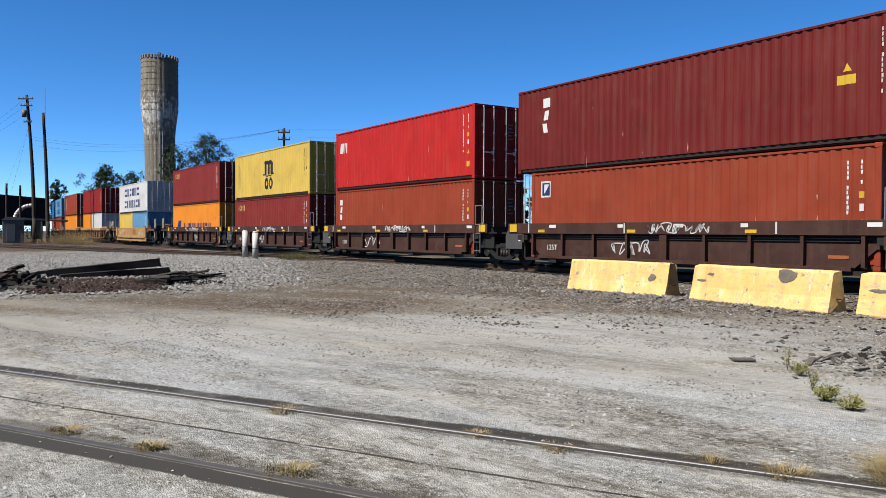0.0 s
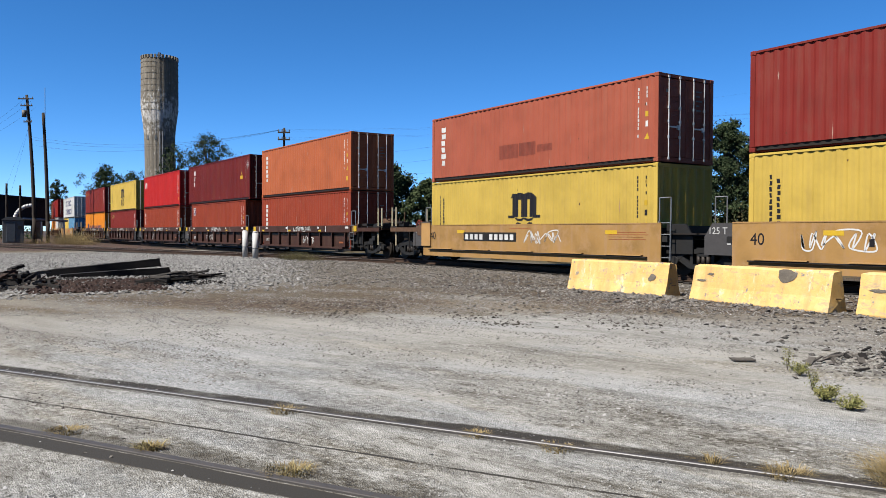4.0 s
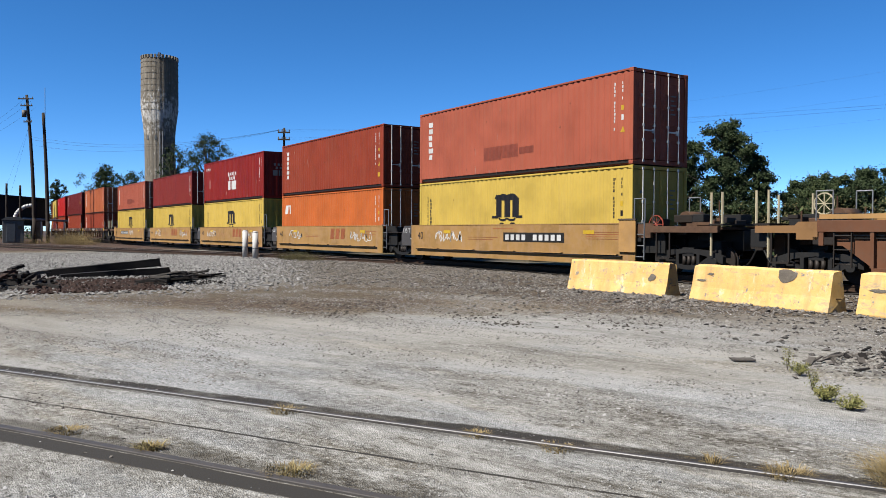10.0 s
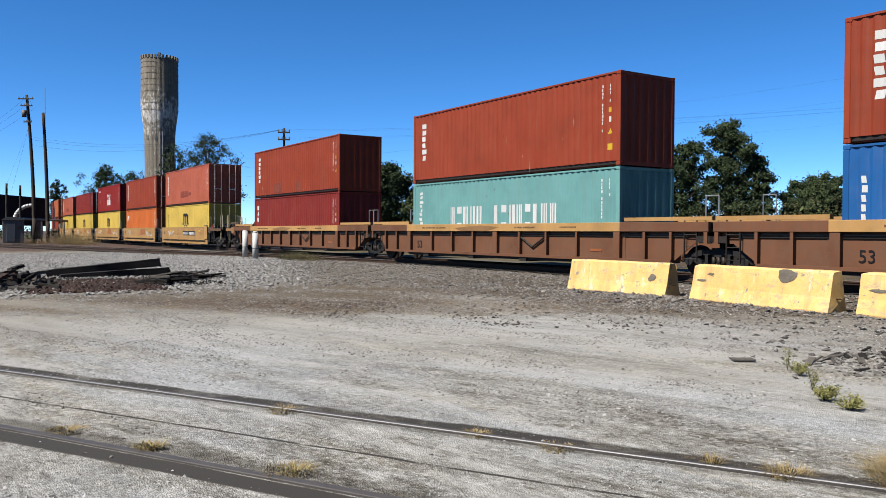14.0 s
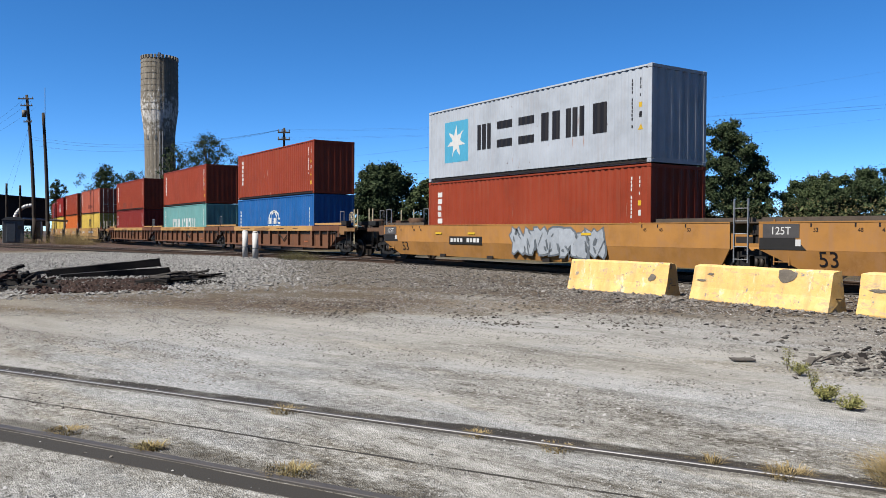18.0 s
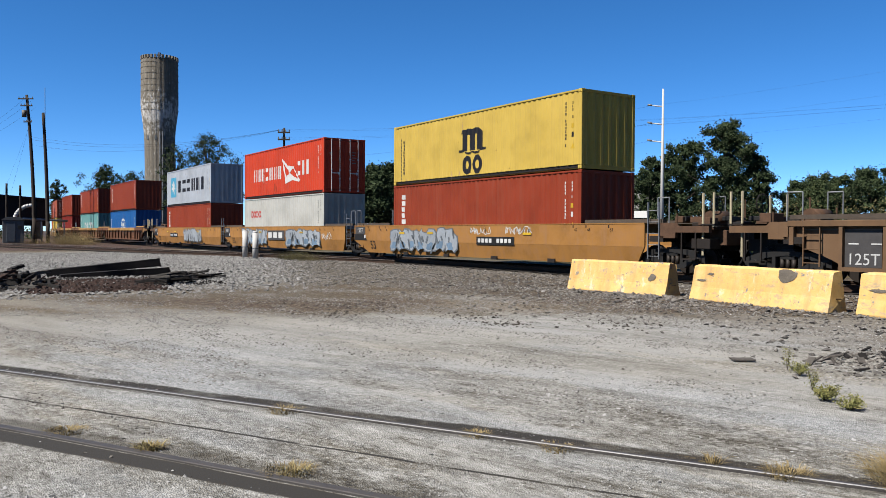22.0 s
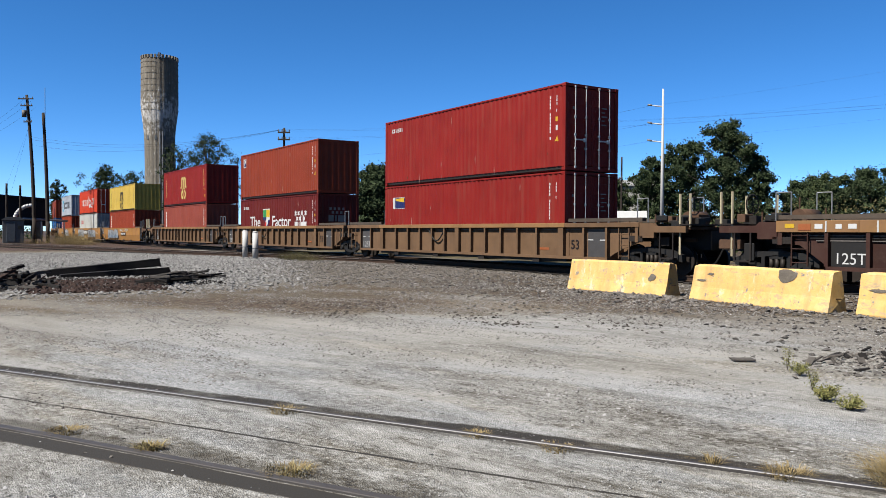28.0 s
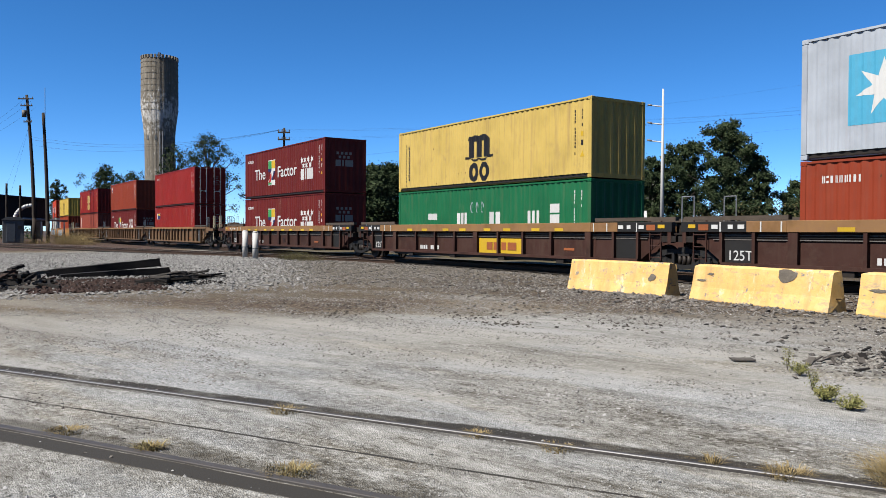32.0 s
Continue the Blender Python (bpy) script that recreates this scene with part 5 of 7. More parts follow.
            if kind == "maroon40" and sign < 0:
                for k, x in enumerate((-6.0, -4.9, -1.75, -1.5, 0.4, 2.6, 3.6, 5.9)):
                    part("stencil", cached(("chord_stencil", k % 3), box, WHITE, 0, (0.05, 0.34, 0.22)[k % 3], -Y - 0.005, -Y - 0.001, top - 0.33 if k % 3 == 0 else top - 0.16, top - 0.03 if k % 3 == 0 else top - 0.06), parent=car, at=pose(x, 0, 0))
                for e in (-1, 1):
                    part("reflector", cached(("end_reflector", e), box, GOLD, *sorted((e * (half + 0.25), e * (half + 0.65))), -Y + 0.02, -Y + 0.04, top - 0.30, top - 0.03), parent=car)
                    part("chord_end", cached(("chord_end", e), box, MAROON_CAR, *sorted((e * half, e * (half + 0.75))), -Y + 0.041, -Y + 0.2, top - 0.34, top), parent=car)
            if kind == "maroon40":
                for k in range(3):
                    part("reflector", cached(("reflector", sign), box, GOLD, -0.17, 0.17, *sorted((sign * (Y + 0.001), sign * (Y + 0.006))), top - 0.31, top - 0.22), parent=car, at=pose(-5.3 + k * 4.1, 0, 0))
        if not short:
            for e in (-1, 1):
                part("end_rail", cached(("end_rail", kind, e, sign), box, CHORD if kind == "brown53" else DARK_RAIL, *sorted((e * 6.35, e * (half + 0.02))), *sorted((sign * (Y - 0.30), sign * (Y - 0.14))), top + 0.03, top + 0.14), parent=car)
    part("well_floor", cached(("well_floor", kind), box, DARK_STEEL, -6.3, 6.3, -1.3, 1.3, 0.25, 0.345), parent=car)
    for k in range(4):
        part("cross_beam", cached(("cross_beam", kind), box, DARK_STEEL, -0.18, 0.18, -1.36, 1.36, 0.20, 0.33), parent=car, at=pose(-4.8 + k * 3.2, 0, 0))
    for e in (-1, 1):
        part("well_bulkhead", cached(("well_bulkhead", kind, e), box, body if not short else BLACK, *sorted((e * 6.32, e * 6.40)), -1.28, 1.28, 0.30, 1.35), parent=car)
        at_end = (e < 0 and first) or (e > 0 and last)
        part("end_platform", cached(("end_platform", kind, e, round(pitch, 1)), end_gear, BLACK if short else DARK_STEEL, e, half if not short else 6.5, reach - 0.1), parent=car)
        if short:
            out = [(6.42, 0.62), (7.35, 0.62), (7.35, 1.10), (7.1, 1.47), (6.42, 1.47)]
            for sign in (-1, 1):
                part("end_web", cached(("end_web", e, sign), slab, BLACK if e > 0 else DARK_PANEL, [(e * x, z) for x, z in out], *sorted((sign * (1.12 if e > 0 else 1.30), sign * (1.18 if e > 0 else 1.36)))), parent=car)
            if e < 0:
                number(car, "125 T", e * 6.92, 1.18, -1.366, 0.26, WHITE)
                part("notice", made(box, e * 6.62, e * 6.5, -1.368, -1.361, 0.9, 1.06), WHITE, car)
        else:
            if not smooth and kind != "brown53":
                part("number_panel", cached(("number_panel", kind, e), box, DARK_PANEL if kind == "tan53" else BLACK, *sorted((e * 7.30, e * 8.18)), -Y + 0.13, -Y + 0.153, 0.44, top - deep - 0.06), parent=car)
            if kind == "tan53":
                for q in (7.42, 7.95):
                    part("notice", made(box, e * q - 0.12, e * q + 0.12, -Y + 0.122, -Y + 0.129, 0.96, 0.99), WHITE, car)
            if e < 0 and kind == "yellow53":
                part("number_panel", cached(("number_panel", kind, e), box, DARK_PANEL, -half + 0.12, -half + 1.12, -Y - 0.012, -Y - 0.001, 1.10, 1.44), parent=car)
                part("dark_panel", cached(("dark_panel", kind), slab, BLACK, [(-half + 0.02, 1.098), (-half + 1.0, 1.098), (-half + 1.3, 0.805), (-half + 0.02, 0.805)], -Y - 0.008, -Y - 0.001), parent=car)
                number(car, "125T", -half + 0.62, 1.18, -Y - 0.013, 0.27, WHITE)
                part("notice", made(box, -half + 1.02, -half + 1.16, -Y - 0.012, -Y - 0.001, 0.90, 1.06), WHITE, car)
            elif e < 0 and kind != "brown53":
                number(car, "125T", -7.72, 0.50, -Y + 0.126, 0.37, WHITE)
            if kind == "maroon53":
                for x0, x1, z0, z1, mat in ((6.42, 6.46, 0.28, 0.02, WHITE), (7.0, 7.04, 0.28, 0.02, WHITE), (7.50, 7.70, 0.20, 0.09, WHITE), (7.85, 8.0, 0.20, 0.09, WHITE), (8.22, 8.26, 0.28, 0.02, WHITE), (8.32, 8.52, 0.20, 0.09, WHITE), (8.62, 8.95, 0.24, 0.08, OCHRE_MARK), (9.05, 9.3, 0.18, 0.08, GOLD)):
                    part("notice", cached(("chord_notice", e, x0), box, mat, *sorted((e * x0, e * x1)), -Y - 0.006, -Y - 0.001, top - z0, top - z1), parent=car)
                for x in (-4.4, -1.6, 1.2, 4.0):
                    part("reflector", cached(("chord_reflector", 1), box, GOLD, 0, 0.42, -Y - 0.006, -Y - 0.001, top - 0.27, top - 0.17), parent=car, at=pose(x + e * 0.6, 0, 0))
        # grab irons and ladder at the corner
        if e > 0 and kind == "yellow53":
            part("ladder", made(ladder, half - 0.46, -Y + 0.05, 0.45, 2.1), GALVANIZED, car)
        elif e > 0 or not short:
            part("ladder", made(ladder, e * (half + 0.12) - 0.21 if short else e * (half - 0.62) - 0.21, -Y + 0.03 if short else -Y + 0.05, 0.42, 1.55), GALVANIZED if short else DARK_STEEL if kind == "brown53" else body, car)
        if at_end or (short and e > 0) or (not short and rng.random() < 0.35):
            part("hand_rail", made(hand_rail, e * (half - 0.05) - 0.2, -1.2, top, 2.22, 0.42), GALVANIZED, car)
            part("hand_rail", made(hand_rail, e * (half + 0.2) - 0.2, 0.95, 1.1, 2.3, 0.42), GALVANIZED, car)
        if at_end:
            part("end_deck", made(box, *sorted((e * (half + 0.02), e * (ext - 0.35))), -1.25, 1.25, 1.30, 1.38, 0.01), RUST_STEEL, car)
            part("centre_sill", made(box, *sorted((e * (half - 0.2), e * (ext - 0.3))), -0.42, 0.42, 0.72, 1.28, 0.01), BLACK, car)
            for sign in (-1, 1):
                part("end_sill", made(slab, [(e * half, 1.06), (e * (half + 0.55), 1.06), (e * (half + 0.55), 1.22), (e * (ext - 0.4), 1.22), (e * (ext - 0.4), 1.40), (e * (half + 0.6), 1.40), (e * (half + 0.5), 1.49), (e * half, 1.49)], *sorted((sign * 1.26, sign * 1.38))), OLD_CHORD if kind == "brown53" else body if not smooth else RUST_STEEL, car)
                part("step", made(box, *sorted((e * (half + 0.75), e * (half + 1.25))), *sorted((sign * 1.2, sign * 1.38)), 0.46, 0.50), DARK_STEEL, car)
                for q in (0.76, 1.24):
                    part("step_hanger", made(box, e * (half + q) - 0.02, e * (half + q) + 0.02, *sorted((sign * 1.33, sign * 1.37)), 0.5, 1.25), DARK_STEEL, car)
            if kind == "yellow40":
                part("end_box", made(box, *sorted((e * (half - 0.62), e * (half + 0.06))), -Y - 0.07, -Y - 0.002, 0.62, 1.58, 0.015), CHORD, car, "faded yellow box at the corner")
                part("box_lid", made(box, *sorted((e * (half - 0.64), e * (half + 0.08))), -Y - 0.085, -Y - 0.002, 1.582, 1.63), DARK_RAIL, car)
            part("cross_walk", made(box, *sorted((e * (ext - 0.75), e * (ext - 0.30))), -1.3, 1.3, 1.42, 1.46), DARK_STEEL, car)
            part("coupler", made(coupler, e, ext - 0.9, ext + 0.12), DARK_STEEL, car)
            if kind in ("yellow40", "brown53"):
                red = kind == "yellow40"
                part("brake_wheel", made(brake_wheel, 0, 0, 0), WHEEL_RED if red else POST_CREAM, car, "red hand-brake wheel" if red else "cream hand-brake wheel", pose(e * (half + (0.62 if red else 0.2)), -1.22 if red else -0.8, 1.45 if red else 1.93, 0, 0, 90))
            else:
                part("brake_wheel", made(brake_wheel, e * (ext - 0.8), -0.55, 1.98), DARK_STEEL, car)
            part("brake_reservoir", made(tube, (e * (half + 0.45), 0.2, 1.62), (e * (half + 0.45), 0.95, 1.62), 0.24, 12), RUST_STEEL, car, "rusty air reservoir")
            for k in range(22):
                gx, gy, gz = e * rng.uniform(half + 0.1, ext - 0.4), rng.uniform(-1.15, 0.9), 1.44 + 0.22 * rng.random() if k % 2 else rng.uniform(0.7, 1.2)
                wx, wy, wz = rng.uniform(0.08, 0.35), rng.uniform(0.05, 0.3), rng.uniform(0.04, 0.12 if k % 2 else 0.26)
                part("brake_fitting", made(box, gx - wx, gx + wx, gy - wy, gy + wy, gz - wz, gz + wz, 0.012), rng.choice([RUST_STEEL, DARK_STEEL, BLACK, BLACK]), car)
            for k in range(6):
                gx, gy = e * (half + (0.5, 1.0, ext - half - 0.35, ext - half - 0.7, ext - half - 0.35, 0.3)[k]), (-1.25, 1.1, -1.25, -1.25, 1.2, 1.2)[k]
                part("stanchion", made(tube, (gx, gy, 0.6 if k % 2 else 1.38), (gx, gy, (1.75, 2.2, 2.3, 2.3, 2.3, 1.9)[k]), 0.034 if k in (2, 3, 4) else 0.022, 6), POST_CREAM if k in (2, 3, 4) else RUST_STEEL, car)
            hose = bmesh.new()
            for q in range(7):
                u0, u1 = q / 7, (q + 1) / 7
                tube(hose, (e * (ext - 0.7 + 0.75 * u0), -0.35, 0.75 - 0.45 * math.sin(math.pi * u0)), (e * (ext - 0.7 + 0.75 * u1), -0.35, 0.75 - 0.45 * math.sin(math.pi * u1)), 0.025, 6)
            part("air_hose", hose, BLACK, car)
        else:
            part("walkway", made(box, e * (half - 0.1) - 0.0, e * (reach + 0.02), -1.3, -0.62, 1.16, 1.20) if e > 0 else made(box, -reach - 0.02, -half + 0.1, -1.3, -0.62, 1.16, 1.20), DARK_STEEL, car)
    # painted marks
    d = {}
    if smooth:
        if short:
            number(car, "40", -half + 0.75, 0.92, -Y - 0.004, 0.42, INK)
        else:
            number(car, "53", 0, 0, 0, 0.54, INK).matrix_basis = pose(-half + 1.85, -1.346, 0.42, 101.9, 0, 0)
        tags = spray
        if kind == "yellow53":
            board, pieces = {0: ((-4.2, -2.0), [(-0.2, 4.6, 7, [SILVER, GREY_SPRAY])]), 1: ((-1.41, 1.22), [(-5.9, 4.3, 6, [SILVER, GREY_SPRAY, BLUE_SPRAY]), (1.4, 4.6, 4, [SILVER, GREY_SPRAY, BLUE_SPRAY])]),
                             2: ((0.6, 2.9), [(-6.0, 5.2, 7, [SILVER, GREY_SPRAY, BLUE_SPRAY])])}[style]
            for k, (gx, gw, gn, mats) in enumerate(pieces):
                spray(car, gx, 0.36, gw, 1.04, -Y, mats, seed + k, gn)
            if style == 1:
                spray(car, 6.2, 0.75, 1.4, 0.42, -Y, [WHITE], seed, 4)
            if style == 2:
                spray(car, 0.2, 1.12, 1.3, 0.28, -Y, [WHITE], seed, 4)
                spray(car, 2.4, 1.12, 1.5, 0.28, -Y, [WHITE], seed + 1, 4)
            part("number_board", made(box, board[0], board[1], -Y - 0.012, -Y - 0.001, 0.70 if style == 1 else 0.74, 1.26 if style == 1 else 1.04), DARK_PANEL if style == 1 else BLACK, car)
            n = 3 if style == 1 else 9
            for k in range(n):
                wk = (board[1] - board[0] - 0.2) / n
                if n == 3 or k != 4:
                    part("lettering", made(box, board[0] + 0.1 + k * wk, board[0] + 0.1 + (k + 0.7) * wk, -Y - 0.018, -Y - 0.013, 0.82, 1.15 if style == 1 else 0.97), WHITE, car)
            for gx, tick in ((-half + 1.42, "53"), (-half + 2.5, "48"), (-half + 3.05, "45"), (half - 2.0, "53"), (half - 3.0, "48"), (half - 3.6, "45")):
                part("tick", cached("gauge_tick", box, INK, -0.02, 0.02, -Y - 0.005, -Y - 0.001, 1.36, 1.45), parent=car, at=pose(gx, 0, 0))
                number(car, tick, gx + 0.12, 1.25, -Y - 0.004, 0.13, INK)
            for gx in (-5.2, -2.9, 3.4):
                part("reflector", made(box, gx, gx + 0.45, -Y - 0.026, -Y - 0.024, 1.12, 1.20), GOLD, car)
        else:
            spray(car, -4.6 if seed != 111 else 0.2, 0.78, 2.0, 0.5, -Y, [WHITE], seed, 5)
            if seed not in (111, 115):
                for x in (0.9, 1.5, 2.1):
                    part("lettering", made(slab, [(x, 0.84), (x + 0.42, 0.84), (x + 0.50, 1.36), (x + 0.08, 1.36)], -Y - 0.006, -Y - 0.001), OCHRE_MARK, car, "faded red block mark")
                spray(car, 3.2, 0.74, 2.2, 0.5, -Y, [WHITE], seed + 7, 5)
            else:
                board = 0.05 if seed == 115 else -3.45
                part("number_board", made(box, board, board + 3.25, -Y - 0.012, -Y - 0.001, 0.88, 1.2), BLACK, car)
                for k in range(10):
                    if k != 4:
                        part("lettering", made(box, board + 0.12 + k * 0.31, board + 0.32 + k * 0.31, -Y - 0.018, -Y - 0.013, 0.93, 1.13), WHITE, car)
            for k, (x, z, wide) in enumerate(((-2.2, 1.02, 1.9), (-2.2, 0.94, 1.6), (4.35, 1.22, 1.5), (4.35, 1.15, 1.6), (4.35, 1.08, 1.4), (4.35, 1.01, 1.5), (-0.6, 1.34, 1.2))):
                part("stencil_line", cached(("stencil_line", wide), box, OCHRE_MARK, 0, wide, -Y - 0.004, -Y - 0.001, -0.008, 0.008), parent=car, at=pose(x, 0, z))
            part("stencil", cached(("stencil_c", 1), box, INK, -0.06, 0.06, -Y - 0.005, -Y - 0.001, -0.09, 0.09), parent=car, at=pose(-2.75, 0, 1.0))
            for x in (-3.9, 4.2):
                part("reflector", made(box, x, x + 0.5, -Y - 0.005, -Y - 0.001, 1.16, 1.28), GOLD, car)
    else:
        if kind == "maroon40":
            spray(car, rng.uniform(-3.5, 1.5), 0.5, 1.6, 0.5, -Y + 0.145, [WHITE], seed, 4)
        if kind == "maroon40":
            spray(car, -0.6, top - 0.33, 2.3, 0.29, -Y - 0.003, [WHITE], seed + 3, 6)
            number(car, "125T", -half + 1.5, 0.62, -Y + 0.14, 0.26, WHITE)
        if kind == "brown53":
            number(car, "53", -5.45, 0.55, -Y + 0.14, 0.42, INK)
        if kind == "tan53":
            number(car, "53", 6.68, 0.68, -Y + 0.14, 0.42, INK)
        part("lettering", made(box, 4.9, 5.4, -Y + 0.145, -Y + 0.153, 0.62, 0.70), OCHRE_MARK, car)
        if kind == "maroon53":
            if seed == 126:
                for x0, x1 in ((0.10, 1.36), (1.48, 2.75)):
                    part("name_plate", made(box, x0, x1, -Y + 0.135, -Y + 0.153, 0.44, 0.98), GOLD, car)
                for x0, x1 in ((0.62, 0.98), (1.05, 1.33), (1.52, 1.80), (1.9, 2.4)):
                    part("lettering", made(box, x0, x1, -Y + 0.126, -Y + 0.133, 0.56, 0.84), OCHRE_MARK, car)
            else:
                number(car, "53", -5.4 if seed == 126 else 0.7, 0.58, -Y + 0.14, 0.36, INK)
            for k in range(10):
                if k != 4:
                    part("lettering", cached(("car_mark", 1), box, WHITE, 0, 0.10, -Y + 0.145, -Y + 0.153, 0.50, 0.66), parent=car, at=pose(-4.15 + k * 0.15 if k < 4 else -3.98 + k * 0.13, 0, 0))
    MOVING.append((car, where, 0.0))
    return car


def side_frame(bm, sign):
    y0, y1 = sorted((sign * 0.98, sign * 1.12))
    for s in (-1, 1):
        slab(bm, [(s * 1.18, 0.38), (s * 1.18, 0.58), (s * 0.75, 0.72), (0, 0.78), (0, 0.66), (s * 0.62, 0.58), (s * 0.80, 0.44)], y0, y1)
        slab(bm, [(s * 0.80, 0.42), (s * 0.45, 0.22), (0, 0.18), (0, 0.30), (s * 0.36, 0.34), (s * 0.66, 0.54)], y0, y1)
        box(bm, s * 0.36 - 0.05, s * 0.36 + 0.05, y0, y1, 0.28, 0.68)
        tube(bm, (s * 0.90, sign * 1.05, 0.42), (s * 0.90, sign * 1.20, 0.42), 0.12, 10)


def springs(bm, sign):
    tube(bm, (0, sign * 1.05, 0.30), (0, sign * 1.05, 0.56), 0.06, 8)


def wheelset(bm):
    tube(bm, (0, -1.0, 0), (0, 1.0, 0), 0.07, 10)
    for s in (-1, 1):
        tube(bm, (0, s * 0.69, 0), (0, s * 0.80, 0), 0.42, 24)
        tube(bm, (0, s * 0.66, 0), (0, s * 0.69, 0), 0.45, 24)
        for k in range(4):
            a = k * math.pi / 2
            box(bm, 0.24 * math.cos(a) - 0.03, 0.24 * math.cos(a) + 0.03, *sorted((s * 0.80, s * 0.806)), 0.24 * math.sin(a) - 0.03, 0.24 * math.sin(a) + 0.03)


def rail_truck(where):
    t = thing("railway_truck", "black cast-steel two-axle railway truck under the well cars", "railway truck", group="trucks of the train")
    for sign in (-1, 1):
        part("side_frame", cached(("side_frame", sign), side_frame, BLACK, sign), parent=t)
        for k in (-1, 0, 1):
            part("spring", cached(("springs", sign), springs, DARK_STEEL, sign), parent=t, at=pose(k * 0.16, 0, 0))
    part("bolster", cached("bolster", box, BLACK, -0.2, 0.2, -1.1, 1.1, 0.56, 0.80), parent=t)
    for x in (-0.90, 0.90):
        w = part("wheelset", cached("wheelset", wheelset, DARK_STEEL), parent=t, at=pose(x, 0, 0.42))
        SPINNING.append((w, x, where))
    MOVING.append((t, where, 0.0))


HC, STD = 2.896, 2.591
FLOOR = 0.355                    # a container's foot over the rail, down in the well
T40, T20, T45 = 12.192, 6.058, 13.716
# where the containers' left ends stand at 16 s; car; lower and upper: (coat, doors, style[, length]); heights of lower and upper; start and end of a set
UNITS = [
    (-344.0, "maroon40", [("brick", 1, "plain")], [("blue", 1, "plain")], HC, HC, 0, 0),
    (-328.2, "maroon40", [("rust", 1, "plain")], [("blue", 1, "plain")], HC, HC, 0, 0),
    (-312.4, "maroon40", [("rust", 1, "plain")], [("sky_blue", 1, "two_words")], HC, HC, 0, 0),
    (-294.6, "brown53", [("amber", 1, "plain")], [("brick", 1, "upright")], HC, HC, 1, 0),
    (-277.66, "brown53", [("amber", 1, "plain", T20), ("white", 1, "plain", T20)], [("wine", 1, "plain")], HC, HC, 0, 1),
    (-255.79, "yellow40", [("yellow", -1, "plain", T20), ("sky_blue", -1, "plain", T20)], [("white", 1, "two_words")], STD, HC, 1, 1),
    (-234.65, "maroon40", [("amber", 1, "banner")], [("maroon", 1, "small_gold")], HC, HC, 1, 0),
    (-219.09, "maroon40", [("maroon", 1, "small_gold")], [("yellow", 1, "arch")], HC, HC, 0, 0),
    (-203.60, "maroon40", [("rust", 1, "short")], [("red", 1, "three_bars")], HC, HC, 0, 0),
    (-187.97, "maroon40", [("brick", -1, "square")], [("oxblood", 1, "long45", T45)], HC, HC, 0, 0),
    (-172.80, "maroon40", [("brick", 1, "upright")], [("orange", 1, "upright")], HC, HC, 0, 1),
    (-153.14, "yellow40", [("yellow", -1, "arch")], [("coral", 1, "patched")], HC, STD, 1, 0),
    (-137.90, "yellow40", [("yellow", -1, "arch")], [("maroon", 1, "plain")], HC, STD, 0, 0),
    (-122.50, "yellow40", [("yellow", -1, "arch")], [("wine", -1, "stars")], HC, HC, 0, 0),
    (-107.28, "yellow40", [("bright_orange", 1, "three_bars")], [("brick", 1, "upright")], HC, HC, 0, 0),
    (-91.89, "yellow40", [("yellow", 1, "arch")], [("coral", 1, "patched")], HC, HC, 0, 1),
    (-70.20, "brown53", [("maroon", -1, "short")], [("rust", -1, "patched")], HC, HC, 1, 0),
    (-50.75, "brown53", [("teal", -1, "long_word")], [("brick", -1, "upright")], HC, HC, 0, 0),
    (-31.50, "brown53", [("blue", -1, "globe")], [("brick", -1, "upright")], HC, HC, 0, 1),
    (-7.70, "yellow53", [("rust", -1, "upright")], [("grey", -1, "star_square")], HC, HC, 1, 0),
    (11.71, "yellow53", [("pale_grey", -1, "rings")], [("vermilion", 1, "flag")], HC, HC, 0, 0),
    (31.30, "yellow53", [("rust", -1, "upright")], [("yellow", -1, "arch")], HC, STD, 0, 1),
    (54.44, "tan53", [("rose", -1, "upright")], [("wine", -1, "arch_gold")], HC, HC - 0.0, 1, 0),
    (74.16, "tan53", [("oxblood", -1, "two_words_badge")], [("rust", -1, "square")], HC, HC, 0, 0),
    (93.70, "tan53", [("wine", 1, "label")], [("wine", 1, "site")], HC, HC, 0, 1),
    (117.32, "maroon53", [("oxblood", -1, "two_words_badge")], [("oxblood", -1, "two_words_badge")], HC, HC, 1, 0),
    (137.24, "maroon53", [("green", -1, "spaced")], [("old_yellow", -1, "arch")], STD, STD, 0, 0),
    (156.67, "maroon53", [("brick", -1, "site")], [("grey", -1, "star_square")], STD, HC, 0, 1)]


def build_train():
    centres = [u[0] + T40 / 2 for u in UNITS]
    for i, (s, kind, lower, upper, hl, hu, first, last) in enumerate(UNITS):
        c = centres[i]
        pitch = 15.4 if kind.endswith("40") else 19.5
        well_car(kind, c, first, last, pitch, 100 + i, (i - 1) % 3)
        for row, high, base in ((lower, hl, FLOOR), (upper, hu, FLOOR + hl + 0.025)):
            x = s if len(row) > 1 else None
            for item in row:
                length = item[3] if len(item) > 3 else T40
                mid = c if x is None else x + length / 2
                container(item[0], length, high, item[1], item[2], mid, base)
                if x is not None:
                    x += length + 0.076
        end = -0.4 if pitch < 16 else 0.0
        if first or i == 0:
            rail_truck(c - pitch / 2 + end)
        if last or i == len(UNITS) - 1:
            rail_truck(c + pitch / 2 - end)
        else:
            rail_truck((c + centres[i + 1]) / 2)


